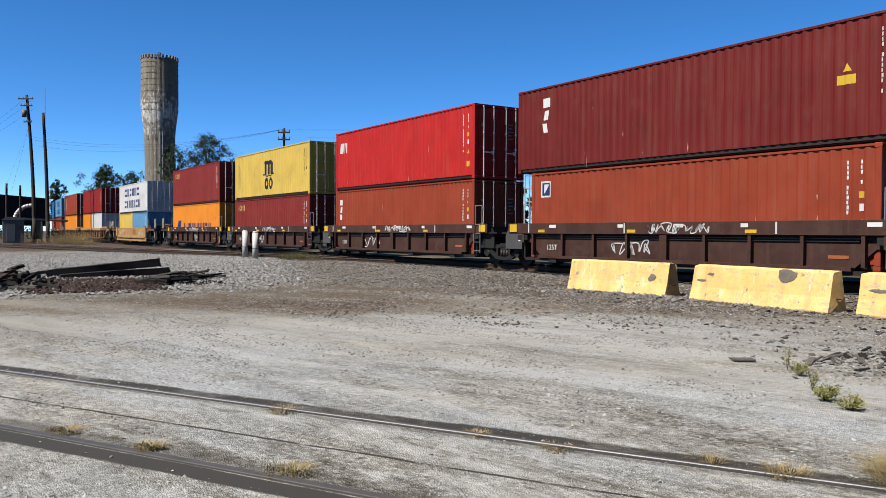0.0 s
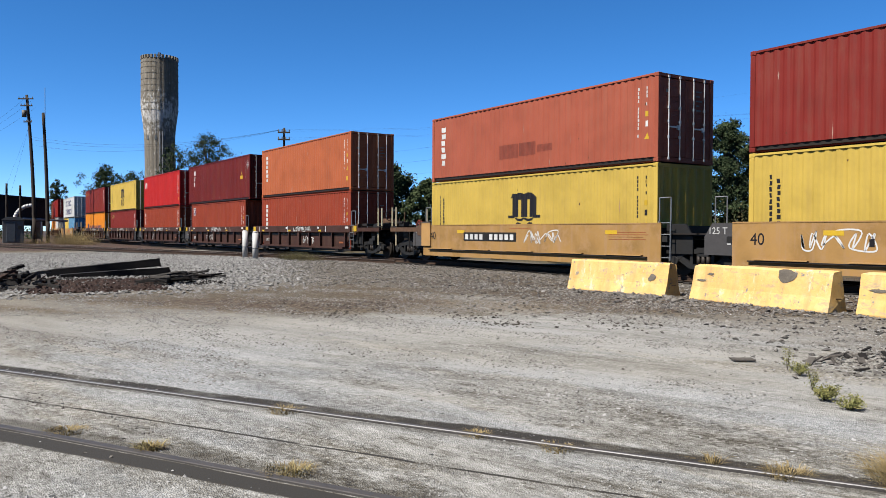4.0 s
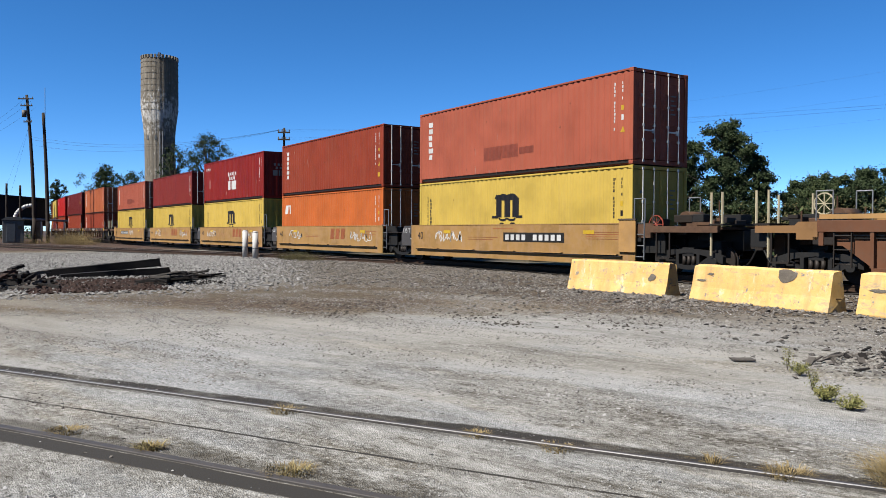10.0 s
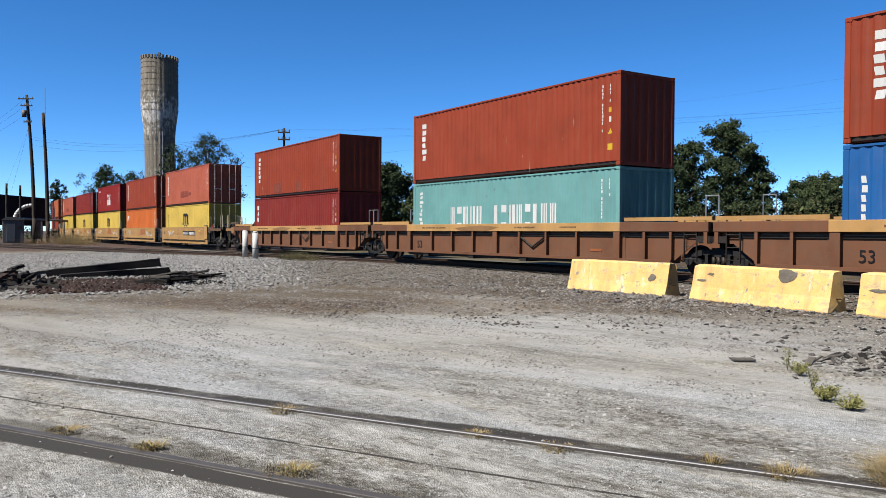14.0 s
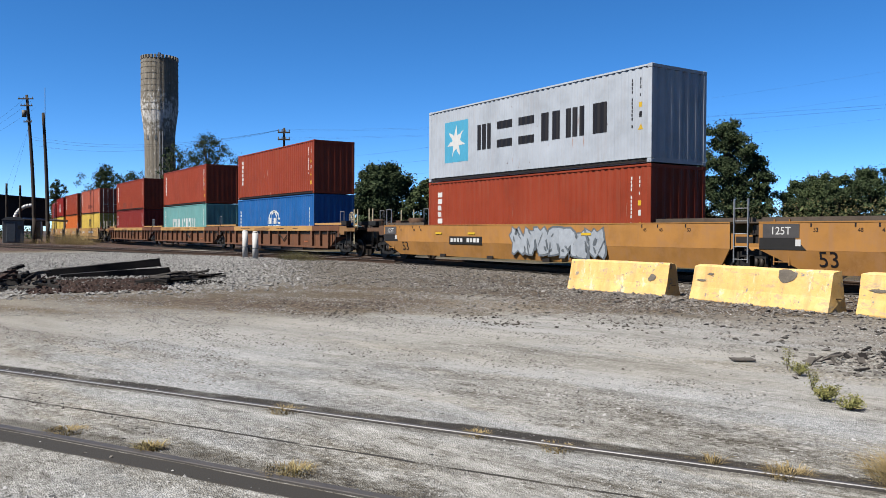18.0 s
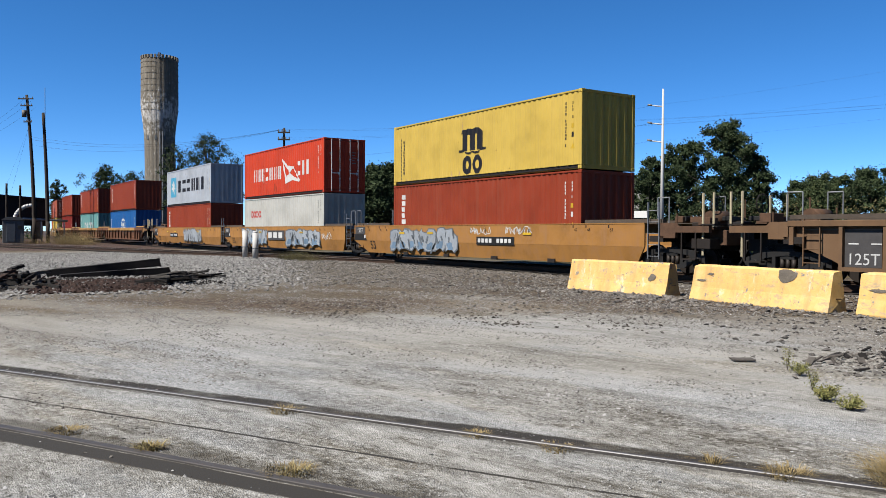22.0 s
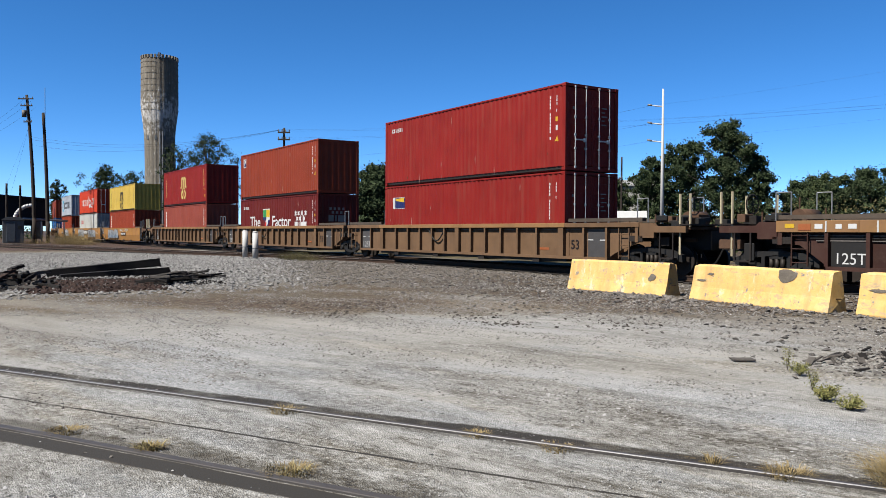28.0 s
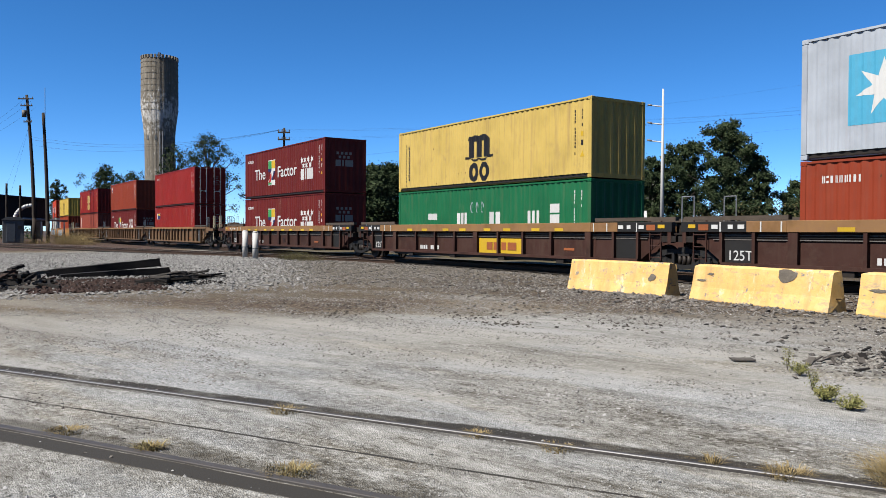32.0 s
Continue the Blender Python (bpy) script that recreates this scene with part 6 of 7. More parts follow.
def motions():
    """The train rolls towards -x; the wheels of its trucks turn while they roll past."""
    for ob, where, lift in MOVING:
        walk(ob, [(t, on_track(where - travelled(t)) @ pose(0, 0, lift)) for t in range(0, 33)])
    for ob, x, where in SPINNING:
        times = [t / 30 for t in range(0, 961) if -42 < where - travelled(t / 30) < -5]
        if len(times) < 2:
            continue
        rows = [(t, pose(x, 0, 0.42, 0, -math.degrees((travelled(t) - travelled(times[0])) / 0.42) % 360, 0)) for t in times]
        if times[0] > 0:
            rows.insert(0, (0.0, rows[0][1]))
        if times[-1] < 32:
            rows.append((32.0, rows[-1][1]))
        walk(ob, rows)


build_train()
# ---- yard things ----
def barrier_paint(nt, bsdf):
    co, rnd = object_coords(nt)
    sep = nt.nodes.new("ShaderNodeSeparateXYZ")
    nt.links.new(nt.nodes.new("ShaderNodeTexCoord").outputs["Object"], sep.inputs[0])
    a, b, c = noise_of(nt, co, 2.2, 6, 0.7), noise_of(nt, co, 18.0, 5), noise_of(nt, co, 5.0, 6, 0.75)
    coat = ramp(nt, a, [(0.3, (0.76, 0.42, 0.10)), (0.55, (0.87, 0.54, 0.17)), (0.8, (0.88, 0.66, 0.34))])
    bare = ramp(nt, b, [(0.3, (0.10, 0.092, 0.08)), (0.7, (0.38, 0.36, 0.32))])
    low = math_of(nt, "MULTIPLY", math_of(nt, "SUBTRACT", 0.10, sep.outputs[2]), 1.0)
    worn = math_of(nt, "ADD", c, math_of(nt, "MAXIMUM", low, 0.0))
    base = mix(nt, ramp(nt, worn, [(0.585, grey(0)), (0.625, grey(1))]), coat, bare)
    base = mix(nt, ramp(nt, noise_of(nt, mapped(nt, co, (4, 4, 0.6)), 1.0, 5), [(0.50, grey(0)), (0.75, grey(0.5))]), base, (0.27, 0.19, 0.09))
    base = mix(nt, ramp(nt, noise_of(nt, mapped(nt, co, (1.2, 1.2, 3.0)), 2.6, 7, 0.75), [(0.55, grey(0)), (0.63, grey(0.6))]), base, (0.33, 0.29, 0.22))
    base = mix(nt, ramp(nt, noise_of(nt, mapped(nt, co, (1.0, 1.0, 0.5)), 1.7, 8, 0.8), [(0.56, grey(0)), (0.62, grey(0.75))]), base, (0.88, 0.76, 0.52))
    nt.links.new(toned(nt, base, 0.40), bsdf.inputs["Base Color"])
    bsdf.inputs["Roughness"].default_value = 0.75
    bump(nt, bsdf, mix(nt, 0.5, worn, b), 0.35, 0.03)


BARRIER = material("yellow_painted_concrete", barrier_paint)
BARE_CONCRETE = plain("bare_concrete", (0.21, 0.18, 0.145), 0.9, 0, 0.4, 8, 0.6)


def barrier_body(bm, length, seed):
    """Jersey barrier: wide foot, sloped flanks, uneven worn edges."""
    rng = random.Random(seed)
    prof = [(-0.255, 0.0), (-0.262, 0.07), (-0.185, 0.33), (-0.118, 0.77), (-0.09, 0.81), (0.09, 0.81), (0.118, 0.77), (0.185, 0.33), (0.262, 0.07), (0.255, 0.0)]
    n = 26
    rings = []
    for i in range(n + 1):
        x = -length / 2 + length * i / n
        ring = []
        for k, (y, z) in enumerate(prof):
            w = 0.012 if z > 0.05 else 0.04
            chip = 0.03 if (i in (0, n) and rng.random() < 0.5) else 0.0
            dz = noise.noise((x * 2.3 + seed, y * 3, z * 3)) * w + (max(0.0, noise.noise((x * 1.4 + seed * 3, 5, 0))) * 0.06 if z == 0 else 0)
            ring.append(bm.verts.new((x * (1 - chip / length) - (0.03 * (1 - z / 0.81) * (-1 if i == 0 else 1 if i == n else 0)) * 0, y + noise.noise((x * 2, z * 4 + seed, 1)) * 0.008, z + dz - (chip if z > 0.7 else 0))))
        rings.append(ring)
    for a, b in zip(rings, rings[1:]):
        for i in range(len(prof)):
            bm.faces.new((a[i], a[(i + 1) % len(prof)], b[(i + 1) % len(prof)], b[i]))
    bm.faces.new(rings[0])
    bm.faces.new(rings[-1][::-1])


def chip_patch(bm, x, z, w, h, seed):
    """A shallow spalled patch on the flank."""
    rng = random.Random(seed)
    pts = []
    for k in range(13):
        a = math.pi * 2 * k / 13
        px, pz = x + w / 2 * math.cos(a) * rng.uniform(0.62, 1.12), z + h / 2 * math.sin(a) * rng.uniform(0.62, 1.12)
        py = -(0.115 + (0.79 - pz) * (0.075 / 0.46)) - 0.009 if pz > 0.33 else -0.2
        pts.append(bm.verts.new((px, py, min(pz, 0.80))))
    mid = bm.verts.new((x, -(0.115 + (0.79 - z) * 0.163) - 0.010, z))
    for i in range(13):
        bm.faces.new((pts[i], pts[(i + 1) % 13], mid))


for x, y, z, rz, length, seed, chips in ((-14.03, 14.33, 0.0, 2.0, 3.15, 11, [(1.12, 0.46, 0.24, 0.20), (1.0, 0.09, 0.5, 0.16)]), (-10.05, 14.22, 0.0, -6.0, 3.45, 12, [(0.72, 0.68, 0.55, 0.32), (-1.45, 0.48, 0.3, 0.05), (-1.2, 0.62, 0.22, 0.06)]), (-6.08, 14.1, 0.0, -3.0, 3.7, 13, [(-1.5, 0.5, 0.36, 0.07), (-1.2, 0.66, 0.2, 0.03)])):
    b = thing("jersey_barrier", "chipped yellow-painted concrete barrier beside the track", "barrier", pose(x, y, z, 0, 0, rz), "yellow barriers by the track")
    part("body", made(barrier_body, length, seed), BARRIER, b)
    for k, (cx, cz, w, h) in enumerate(chips):
        part("spalled_patch", made(chip_patch, cx, cz, w, h, seed + k), BARE_CONCRETE, b, "bare grey chipped concrete")
    part("lifting_loop", made(tube, (length / 2 + 0.002, -0.05, 0.3), (length / 2 + 0.03, 0.05, 0.3), 0.012, 6), RAIL_STEEL, b)

BOLLARD_WHITE = paint("white_bollard_paint", (0.78, 0.77, 0.74), 0.5, 0.5, (0.25, 0.2, 0.16))
for x, y, h in ((-41.3, 14.55, 1.42), (-38.6, 14.12, 1.35)):
    b = thing("bollard", "weathered white steel pipe bollard beside the tracks", "bollard", pose(x, y, 0.08), "white bollards by the track")
    part("post", made(tube, (0, 0, 0), (0, 0, h), 0.145, 16), BOLLARD_WHITE, b)
    bm = bmesh.new()
    tube(bm, (0, 0, h), (0, 0, h + 0.06), 0.148, 16, 0.09)
    part("cap", bm, BOLLARD_WHITE, b)
    part("band", made(tube, (0, 0, h * 0.40), (0, 0, h * 0.43), 0.150, 16), GREY_SPRAY, b)

OLD_TIMBER = plain("black_old_timber", (0.022, 0.019, 0.017), 0.9, 0, 0.5, 5, 0.6)
GREY_TIMBER = plain("grey_weathered_timber", (0.14, 0.125, 0.11), 0.9, 0, 0.5, 6, 0.6)
RUSTY = plain("rusty_scrap", (0.068, 0.038, 0.028), 0.85, 0.2, 0.5, 8, 0.5)


def plank(bm, length, wide, high, seed):
    rng = random.Random(seed)
    n = 8
    rings = []
    for i in range(n + 1):
        x = -length / 2 + length * i / n
        j = lambda s: rng.uniform(-s, s) * min(1.0, high / 0.08)
        rings.append([bm.verts.new((x + (j(0.05) if i in (0, n) else 0), y * wide / 2 + j(0.012), z * high + j(0.012))) for y, z in ((-1, 0), (1, 0), (1, 1), (-1, 1))])
    for a, b in zip(rings, rings[1:]):
        for i in range(4):
            bm.faces.new((a[i], a[(i + 1) % 4], b[(i + 1) % 4], b[i]))
    bm.faces.new(rings[0])
    bm.faces.new(rings[-1][::-1])


def timber(name, label, a, b, wide, high, mat, seed):
    a, b = Vector(a), Vector(b)
    d = b - a
    m = Matrix.Translation((a + b) / 2) @ d.to_track_quat("X", "Z").to_matrix().to_4x4()
    ob = new(name, mesh_of(made(plank, d.length, wide, high, seed), mat, name))
    ob.matrix_basis = m
    return tagged(ob, label, "timber", "discarded timbers by the gravel")


timber("timber_beam", "long black creosoted timber lying across the debris heap", (-27.4, 3.40, 0.02), (-27.2, 6.72, 0.33), 0.24, 0.25, OLD_TIMBER, 1)
timber("timber_beam", "black creosoted timber half buried under the long one", (-26.5, 3.62, -0.06), (-26.4, 6.80, 0.10), 0.26, 0.22, OLD_TIMBER, 2)
timber("flat_slab", "flat grey weathered board beside the heap", (-22.6, 1.95, 0.03), (-22.1, 2.55, 0.05), 0.22, 0.06, GREY_TIMBER, 3)
rng = random.Random(5)
# a fan of thin split slats, propped on one another
for k in range(48):
    u = rng.random()
    x, y = -22.3 - 2.5 * u + rng.uniform(-0.45, 0.35), 4.95 + 2.2 * u + rng.uniform(-0.35, 0.35)
    a, l = rng.uniform(0.7, 1.9), rng.uniform(0.35, 0.95)
    z = 0.01 + 0.24 * rng.random() * (1 - 0.5 * u)
    timber("broken_tie", "thin grey-black slat split off a railway tie", (x, y, z), (x + l * math.cos(a), y + l * math.sin(a), z + rng.uniform(-0.02, 0.15)), rng.uniform(0.06, 0.16), rng.uniform(0.025, 0.06), rng.choice([OLD_TIMBER, OLD_TIMBER, GREY_TIMBER]), 20 + k)
# the tangle of broken ties at the heap's other end
for k in range(60):
    x, y = rng.uniform(-25.4, -22.2), rng.uniform(1.3, 2.9)
    a, l = rng.uniform(0, 3.1), rng.uniform(0.2, 0.8)
    z = 0.01 + 0.40 * max(0, 1 - abs(y - 2.0) / 1.0) * rng.random()
    timber("broken_tie", "broken black piece of railway tie in the heap", (x, y, z), (x + l * math.cos(a), y + l * math.sin(a), z + rng.uniform(-0.06, 0.14)), rng.uniform(0.05, 0.16), rng.uniform(0.03, 0.10), rng.choice([OLD_TIMBER, OLD_TIMBER, OLD_TIMBER, RUSTY, GREY_TIMBER]), 70 + k)


RUBBLE = material("brown_dirt_rubble", lambda nt, b: island_stone(nt, b, [(0.10, 0.082, 0.062), (0.19, 0.160, 0.125), (0.30, 0.265, 0.22)]))
DIRT_CLOD = plain("dark_dirt_clod", (0.10, 0.085, 0.07), 0.95, 0, 0.4, 20, 0.4)


def in_scrap(r):
    x = r.uniform(-25.0, -20.6)
    return x, -x * r.uniform(0.105, 0.245) + r.normal(0, 0.15)


def in_dark(r):
    while True:
        x, y = r.normal(-14.2, 1.6), r.normal(6.9, 1.6)
        if noise.noise((x * 0.5, y * 0.35, 11)) > 0.0:
            return x, y


stones("dark_chips", "black splinters and chips of old ties", 1600, lambda r: (r.uniform(-26.4, -21.8), r.uniform(1.5, 7.2)), lambda r: r.uniform(0.015, 0.07), OLD_TIMBER, 18)
stones("rusty_scraps", "rust-brown broken scraps round the timber heap", 2600, in_scrap, lambda r: r.uniform(0.02, 0.085), RUSTY, 8)
def in_clusters(r):
    """Small heaps of broken surfacing along the dirt beside the track."""
    hx, hy, sx, sy = ((-13.15, 6.35, 0.35, 0.35), (-11.5, 8.1, 0.35, 0.35), (-10.2, 7.9, 0.3, 0.3), (-14.6, 7.6, 0.6, 0.5), (-12.4, 9.0, 0.7, 0.6), (-15.8, 6.3, 0.7, 0.4), (-9.3, 9.6, 0.5, 0.4), (-11.2, 12.6, 0.7, 0.25))[r.integers(8)]
    return r.normal(hx, sx), r.normal(hy, sy)


stones("dark_clods", "dark clods of dirt and broken ballast", 380, in_dark, lambda r: 0.006 + 0.016 * r.random() ** 2, DIRT_CLOD, 9)
stones("broken_surfacing", "small heaps of dark broken surfacing in the dirt", 900, in_clusters, lambda r: 0.007 + 0.030 * r.random() ** 3.5, DIRT_CLOD, 19)
stones("rail_pebbles", "small dark stones beside the siding rail", 260, lambda r: (r.normal(-7.7, 0.35), r.normal(0.85, 0.09)) if r.random() < 0.6 else (r.normal(-6.0, 0.5), r.normal(1.28, 0.16)), lambda r: 0.004 + 0.012 * r.random() ** 3, DIRT_STONE, 22)
stones("lone_pebbles", "lone dark pebbles scattered over the pale yard", 90, lambda r: (r.uniform(-15, -5), r.uniform(2.5, 10.5)), lambda r: r.uniform(0.009, 0.020), DIRT_CLOD, 21)
stones("barrier_rubble", "broken dirt and rubble along the barriers' feet", 1300, lambda r: (r.uniform(-16, -7.6), 13.55 + r.normal(0, 0.26)) if r.random() < 0.4 else (r.normal(-12.6, 0.8), r.normal(13.72, 0.24)), lambda r: 0.008 + 0.065 * r.random() ** 6, RUBBLE, 10)
stones("dark_rubble", "low dark rubble of broken surfacing in the yard", 1100, lambda r: (r.normal(-5.0, 0.42), r.normal(9.5, 0.75)), lambda r: 0.008 + 0.034 * r.random() ** 2.5, DIRT_STONE, 12)
for k in range(34):
    x, y = rng.uniform(-5.55, -4.3), rng.uniform(8.3, 10.4)
    a, l = rng.uniform(0, 3.1), rng.uniform(0.05, 0.22)
    timber("broken_board", "dark broken board among the yard rubble", (x, y, 0.012), (x + l * math.cos(a), y + l * math.sin(a), 0.03 + rng.uniform(-0.02, 0.06)), rng.uniform(0.02, 0.085), 0.016, rng.choice([OLD_TIMBER, GREY_TIMBER]), 100 + k)
timber("flat_board", "flat dark board lying on the gravel", (-5.99, 7.93, 0.01), (-5.83, 8.13, 0.015), 0.17, 0.016, GREY_TIMBER, 140)


# ---- plants ----
def leaf_nodes(tones):
    def build(nt, bsdf):
        geo = nt.nodes.new("ShaderNodeNewGeometry")
        base = ramp(nt, geo.outputs["Random Per Island"], [(i / (len(tones) - 1), c) for i, c in enumerate(tones)])
        base = mix(nt, 0.4, base, ramp(nt, noise_of(nt, geo.outputs["Position"], 0.5), [(0.3, tones[0]), (0.7, tones[-1])]))
        nt.links.new(toned(nt, base, 0.55), bsdf.inputs["Base Color"])
        bsdf.inputs["Roughness"].default_value = 0.85
        bsdf.inputs["Specular IOR Level"].default_value = 0.1
    return build


LEAF = material("dark_oak_leaves", leaf_nodes([(0.014, 0.026, 0.010), (0.034, 0.054, 0.022), (0.070, 0.092, 0.042)]))
LEAF_PALE = material("dusty_green_leaves", leaf_nodes([(0.022, 0.038, 0.015), (0.052, 0.074, 0.030), (0.090, 0.112, 0.046)]))
BRUSH = material("olive_brown_brush", leaf_nodes([(0.030, 0.032, 0.014), (0.085, 0.080, 0.034), (0.17, 0.145, 0.065)]))
WEED = material("weed_leaves", leaf_nodes([(0.08, 0.10, 0.025), (0.18, 0.19, 0.06), (0.32, 0.28, 0.11)]))
TUFT = material("olive_tuft_blades", leaf_nodes([(0.26, 0.22, 0.09), (0.40, 0.33, 0.15), (0.54, 0.45, 0.23)]))
DRY = material("dry_grass", leaf_nodes([(0.12, 0.085, 0.038), (0.25, 0.185, 0.082), (0.40, 0.31, 0.155)]))
BARK = plain("grey_brown_bark", (0.10, 0.08, 0.06), 0.9, 0, 0.4, 3, 0.6)


def leaf_mesh(points, size, seed, mat):
    rng = np.random.default_rng(seed)
    n = len(points)
    a = rng.normal(size=(n, 3))
    a /= np.linalg.norm(a, axis=1)[:, None]
    b = np.cross(a, rng.normal(size=(n, 3)))
    b /= np.linalg.norm(b, axis=1)[:, None]
    s = size * rng.uniform(0.6, 1.4, (n, 1))
    p = np.asarray(points)
    v = np.stack([p - a * s, p + b * s * 0.55, p + a * s, p - b * s * 0.55], 1).reshape(-1, 3)
    f = np.arange(4 * n).reshape(-1, 4)
    return mesh_from(v.tolist(), f.tolist(), mat, "crown")


def tree(x, y, high, spread, seed, mat=LEAF, label="broad leafy tree behind the railway", leaves=4200, airy=0.5, base=0.25, leaf=0.17):
    """Tapered trunk, limbs and twigs, and a crown of leaf clumps with gaps."""
    rng = random.Random(seed)
    nrng = np.random.default_rng(seed)
    t = thing("tree", label, "tree", pose(x, y, 0.0, 0, 0, 0), "trees behind the railway")
    bm = bmesh.new()
    r = 0.028 * high
    fork = high * base
    tube(bm, (0, 0, -0.1), (0, 0, fork), r, 9, r * 0.75)
    top = Vector((rng.uniform(-0.4, 0.4), rng.uniform(-0.4, 0.4), high * 0.80))
    tube(bm, (0, 0, fork), top, r * 0.7, 7, r * 0.15)
    low = high * (0.10 if base < 0.2 else 0.16 if y > 60 else 0.30)
    clumps = []
    count = int(120 * (0.85 if airy > 0.6 else 1.0))
    for k in range(count):
        a = 2.399 * k + rng.uniform(-0.5, 0.5)
        v = (k + 0.5) / count
        z = low + (high * 0.93 - low) * v
        lobe = 0.75 + 0.25 * math.sin(3 * a + seed) + rng.uniform(-0.22, 0.15)
        ring = spread * math.sin(math.pi * min(0.97, 0.30 + 0.66 * v)) ** 0.55 * lobe * rng.uniform(0.35, 1.1)
        q = Vector((ring * math.cos(a), ring * math.sin(a), z + rng.uniform(-0.05, 0.05) * high))
        size = spread * rng.uniform(0.07, 0.22) * (0.75 if v > 0.85 else 1.0)
        clumps.append((q, size))
        if k % 3 == 0:
            start = Vector((0, 0, max(fork * 0.8, min(z * 0.72, high * 0.75))))
            tube(bm, start, q, r * 0.30, 5, r * 0.06)
    clumps.append((Vector((top.x, top.y, high - spread * 0.2)), spread * 0.2))
    part("trunk", bm, BARK, t)
    per = int(leaves * 4.6) // len(clumps)
    pts = []
    for c, size in clumps:
        d = nrng.normal(size=(per, 3))
        d /= np.linalg.norm(d, axis=1)[:, None]
        d *= (nrng.random((per, 1)) ** airy) * size
        d[:, 2] *= 0.75
        pts.append(d + np.array(c))
    p = np.concatenate(pts)
    p += nrng.normal(size=p.shape) * spread * np.where(nrng.random((len(p), 1)) < 0.3, 0.060, 0.012)
    p[:, 2] = np.maximum(p[:, 2], 0.3)
    part("crown", leaf_mesh(p, leaf, seed, mat), parent=t)
    return t


for k, (x, y, h, s, seed, mat, leaves) in enumerate((
        (-66.9, 87.3, 16.3, 5.6, 1, LEAF, 9000), (-71.6, 84.0, 13.6, 5.2, 2, LEAF, 7000), (-74.5, 81.5, 11.8, 4.2, 3, LEAF, 5000), (-64.6, 90.2, 12.0, 3.4, 4, LEAF, 5000), (-62.5, 96.0, 8.8, 4.2, 31, LEAF, 4500), (-59.5, 100.0, 9.2, 4.6, 32, LEAF, 4500),
        (-57.5, 93.0, 9.0, 3.6, 5, LEAF_PALE, 4200), (-66.0, 105.7, 9.8, 5.5, 6, LEAF, 5000), (-59.0, 107.0, 10.8, 5.5, 7, LEAF, 5500), (-53.0, 112.0, 10.2, 6.0, 8, LEAF, 5500),
        (-46.0, 116.0, 11.0, 6.0, 9, LEAF, 5500), (-38.0, 112.0, 10.0, 6.0, 10, LEAF_PALE, 5000), (-73.5, 74.5, 8.6, 2.4, 11, LEAF_PALE, 2600),
        (-79.0, 43.5, 9.2, 5.0, 12, LEAF, 9000), (-74.8, 47.0, 7.6, 2.8, 13, LEAF_PALE, 3200), (-101.5, 42.8, 8.2, 3.2, 14, LEAF, 4000), (-96.0, 45.0, 6.8, 3.2, 15, LEAF, 3500),
        (-63.0, 49.2, 6.7, 2.2, 16, LEAF, 3200), (-66.0, 61.0, 7.3, 2.9, 17, LEAF_PALE, 3600), (-70.5, 53.0, 4.8, 2.6, 29, LEAF, 2600),
        (-124.5, 38.0, 17.2, 6.2, 18, LEAF, 3200), (-127.5, 33.5, 15.4, 3.6, 19, LEAF, 1400), (-216.0, 40.0, 18.6, 6.5, 20, LEAF, 4200), (-225.0, 48.5, 17.9, 5.5, 22, LEAF, 2600), (-248.0, 33.0, 16.0, 3.4, 23, LEAF, 2400))):
    tree(x, y, h, s, seed, mat, "open-crowned tree beside the concrete tower" if 18 <= seed <= 19 else ("distant dark green tree beyond the railway bend" if seed in (20, 21, 22, 23) else "broad dark green tree behind the railway"), leaves, 0.7 if seed in (18, 19) else 0.5, 0.12 if y > 60 and h < 12.5 else 0.25, 0.11 if seed in (18, 19) else 0.145 if h > 9 else 0.12)


def scrub():
    """Low bushes along the far side of the railway, taller to the east."""
    nrng = np.random.default_rng(77)
    pts = []
    for k in range(420):
        x = nrng.uniform(-190, 30)
        y = 40 + nrng.random() * 16 + (30 if x > -80 and nrng.random() < 0.6 else 0) + max(0.0, (-x - 110) * 0.12)
        s = nrng.uniform(0.8, 1.9)
        d = nrng.normal(size=(70, 3)) * np.array([s, s, s * 0.55])
        d[:, 2] = np.abs(d[:, 2])
        pts.append(d + np.array([x, y, 0.1]))
    for k in range(90):
        x, y = nrng.uniform(-200, -140), nrng.uniform(-12, 16)
        s = nrng.uniform(1.2, 2.2)
        d = nrng.normal(size=(90, 3)) * np.array([s, s, s * 0.6])
        d[:, 2] = np.abs(d[:, 2])
        pts.append(d + np.array([x, y, 0.1]))
    tagged(new("scrub", leaf_mesh(np.concatenate(pts), 0.17, 78, LEAF_PALE)), "low dusty green scrub behind the railway", "bushes", kind="stuff")


scrub()


def undergrowth():
    """Dense dark brush between and under the trees."""
    nrng = np.random.default_rng(79)
    pts = []
    for k in range(330):
        x, y = nrng.uniform(-84, 0), nrng.uniform(82, 112)
        s = nrng.uniform(1.5, 2.7)
        d = nrng.normal(size=(330, 3)) * np.array([s, s, s * 0.85])
        d[:, 2] = np.abs(d[:, 2])
        pts.append(d + np.array([x, y, 0.1]))
    tagged(new("undergrowth", leaf_mesh(np.concatenate(pts), 0.14, 80, BRUSH)), "dense olive-brown brush under the trees", "bushes", kind="stuff")


undergrowth()


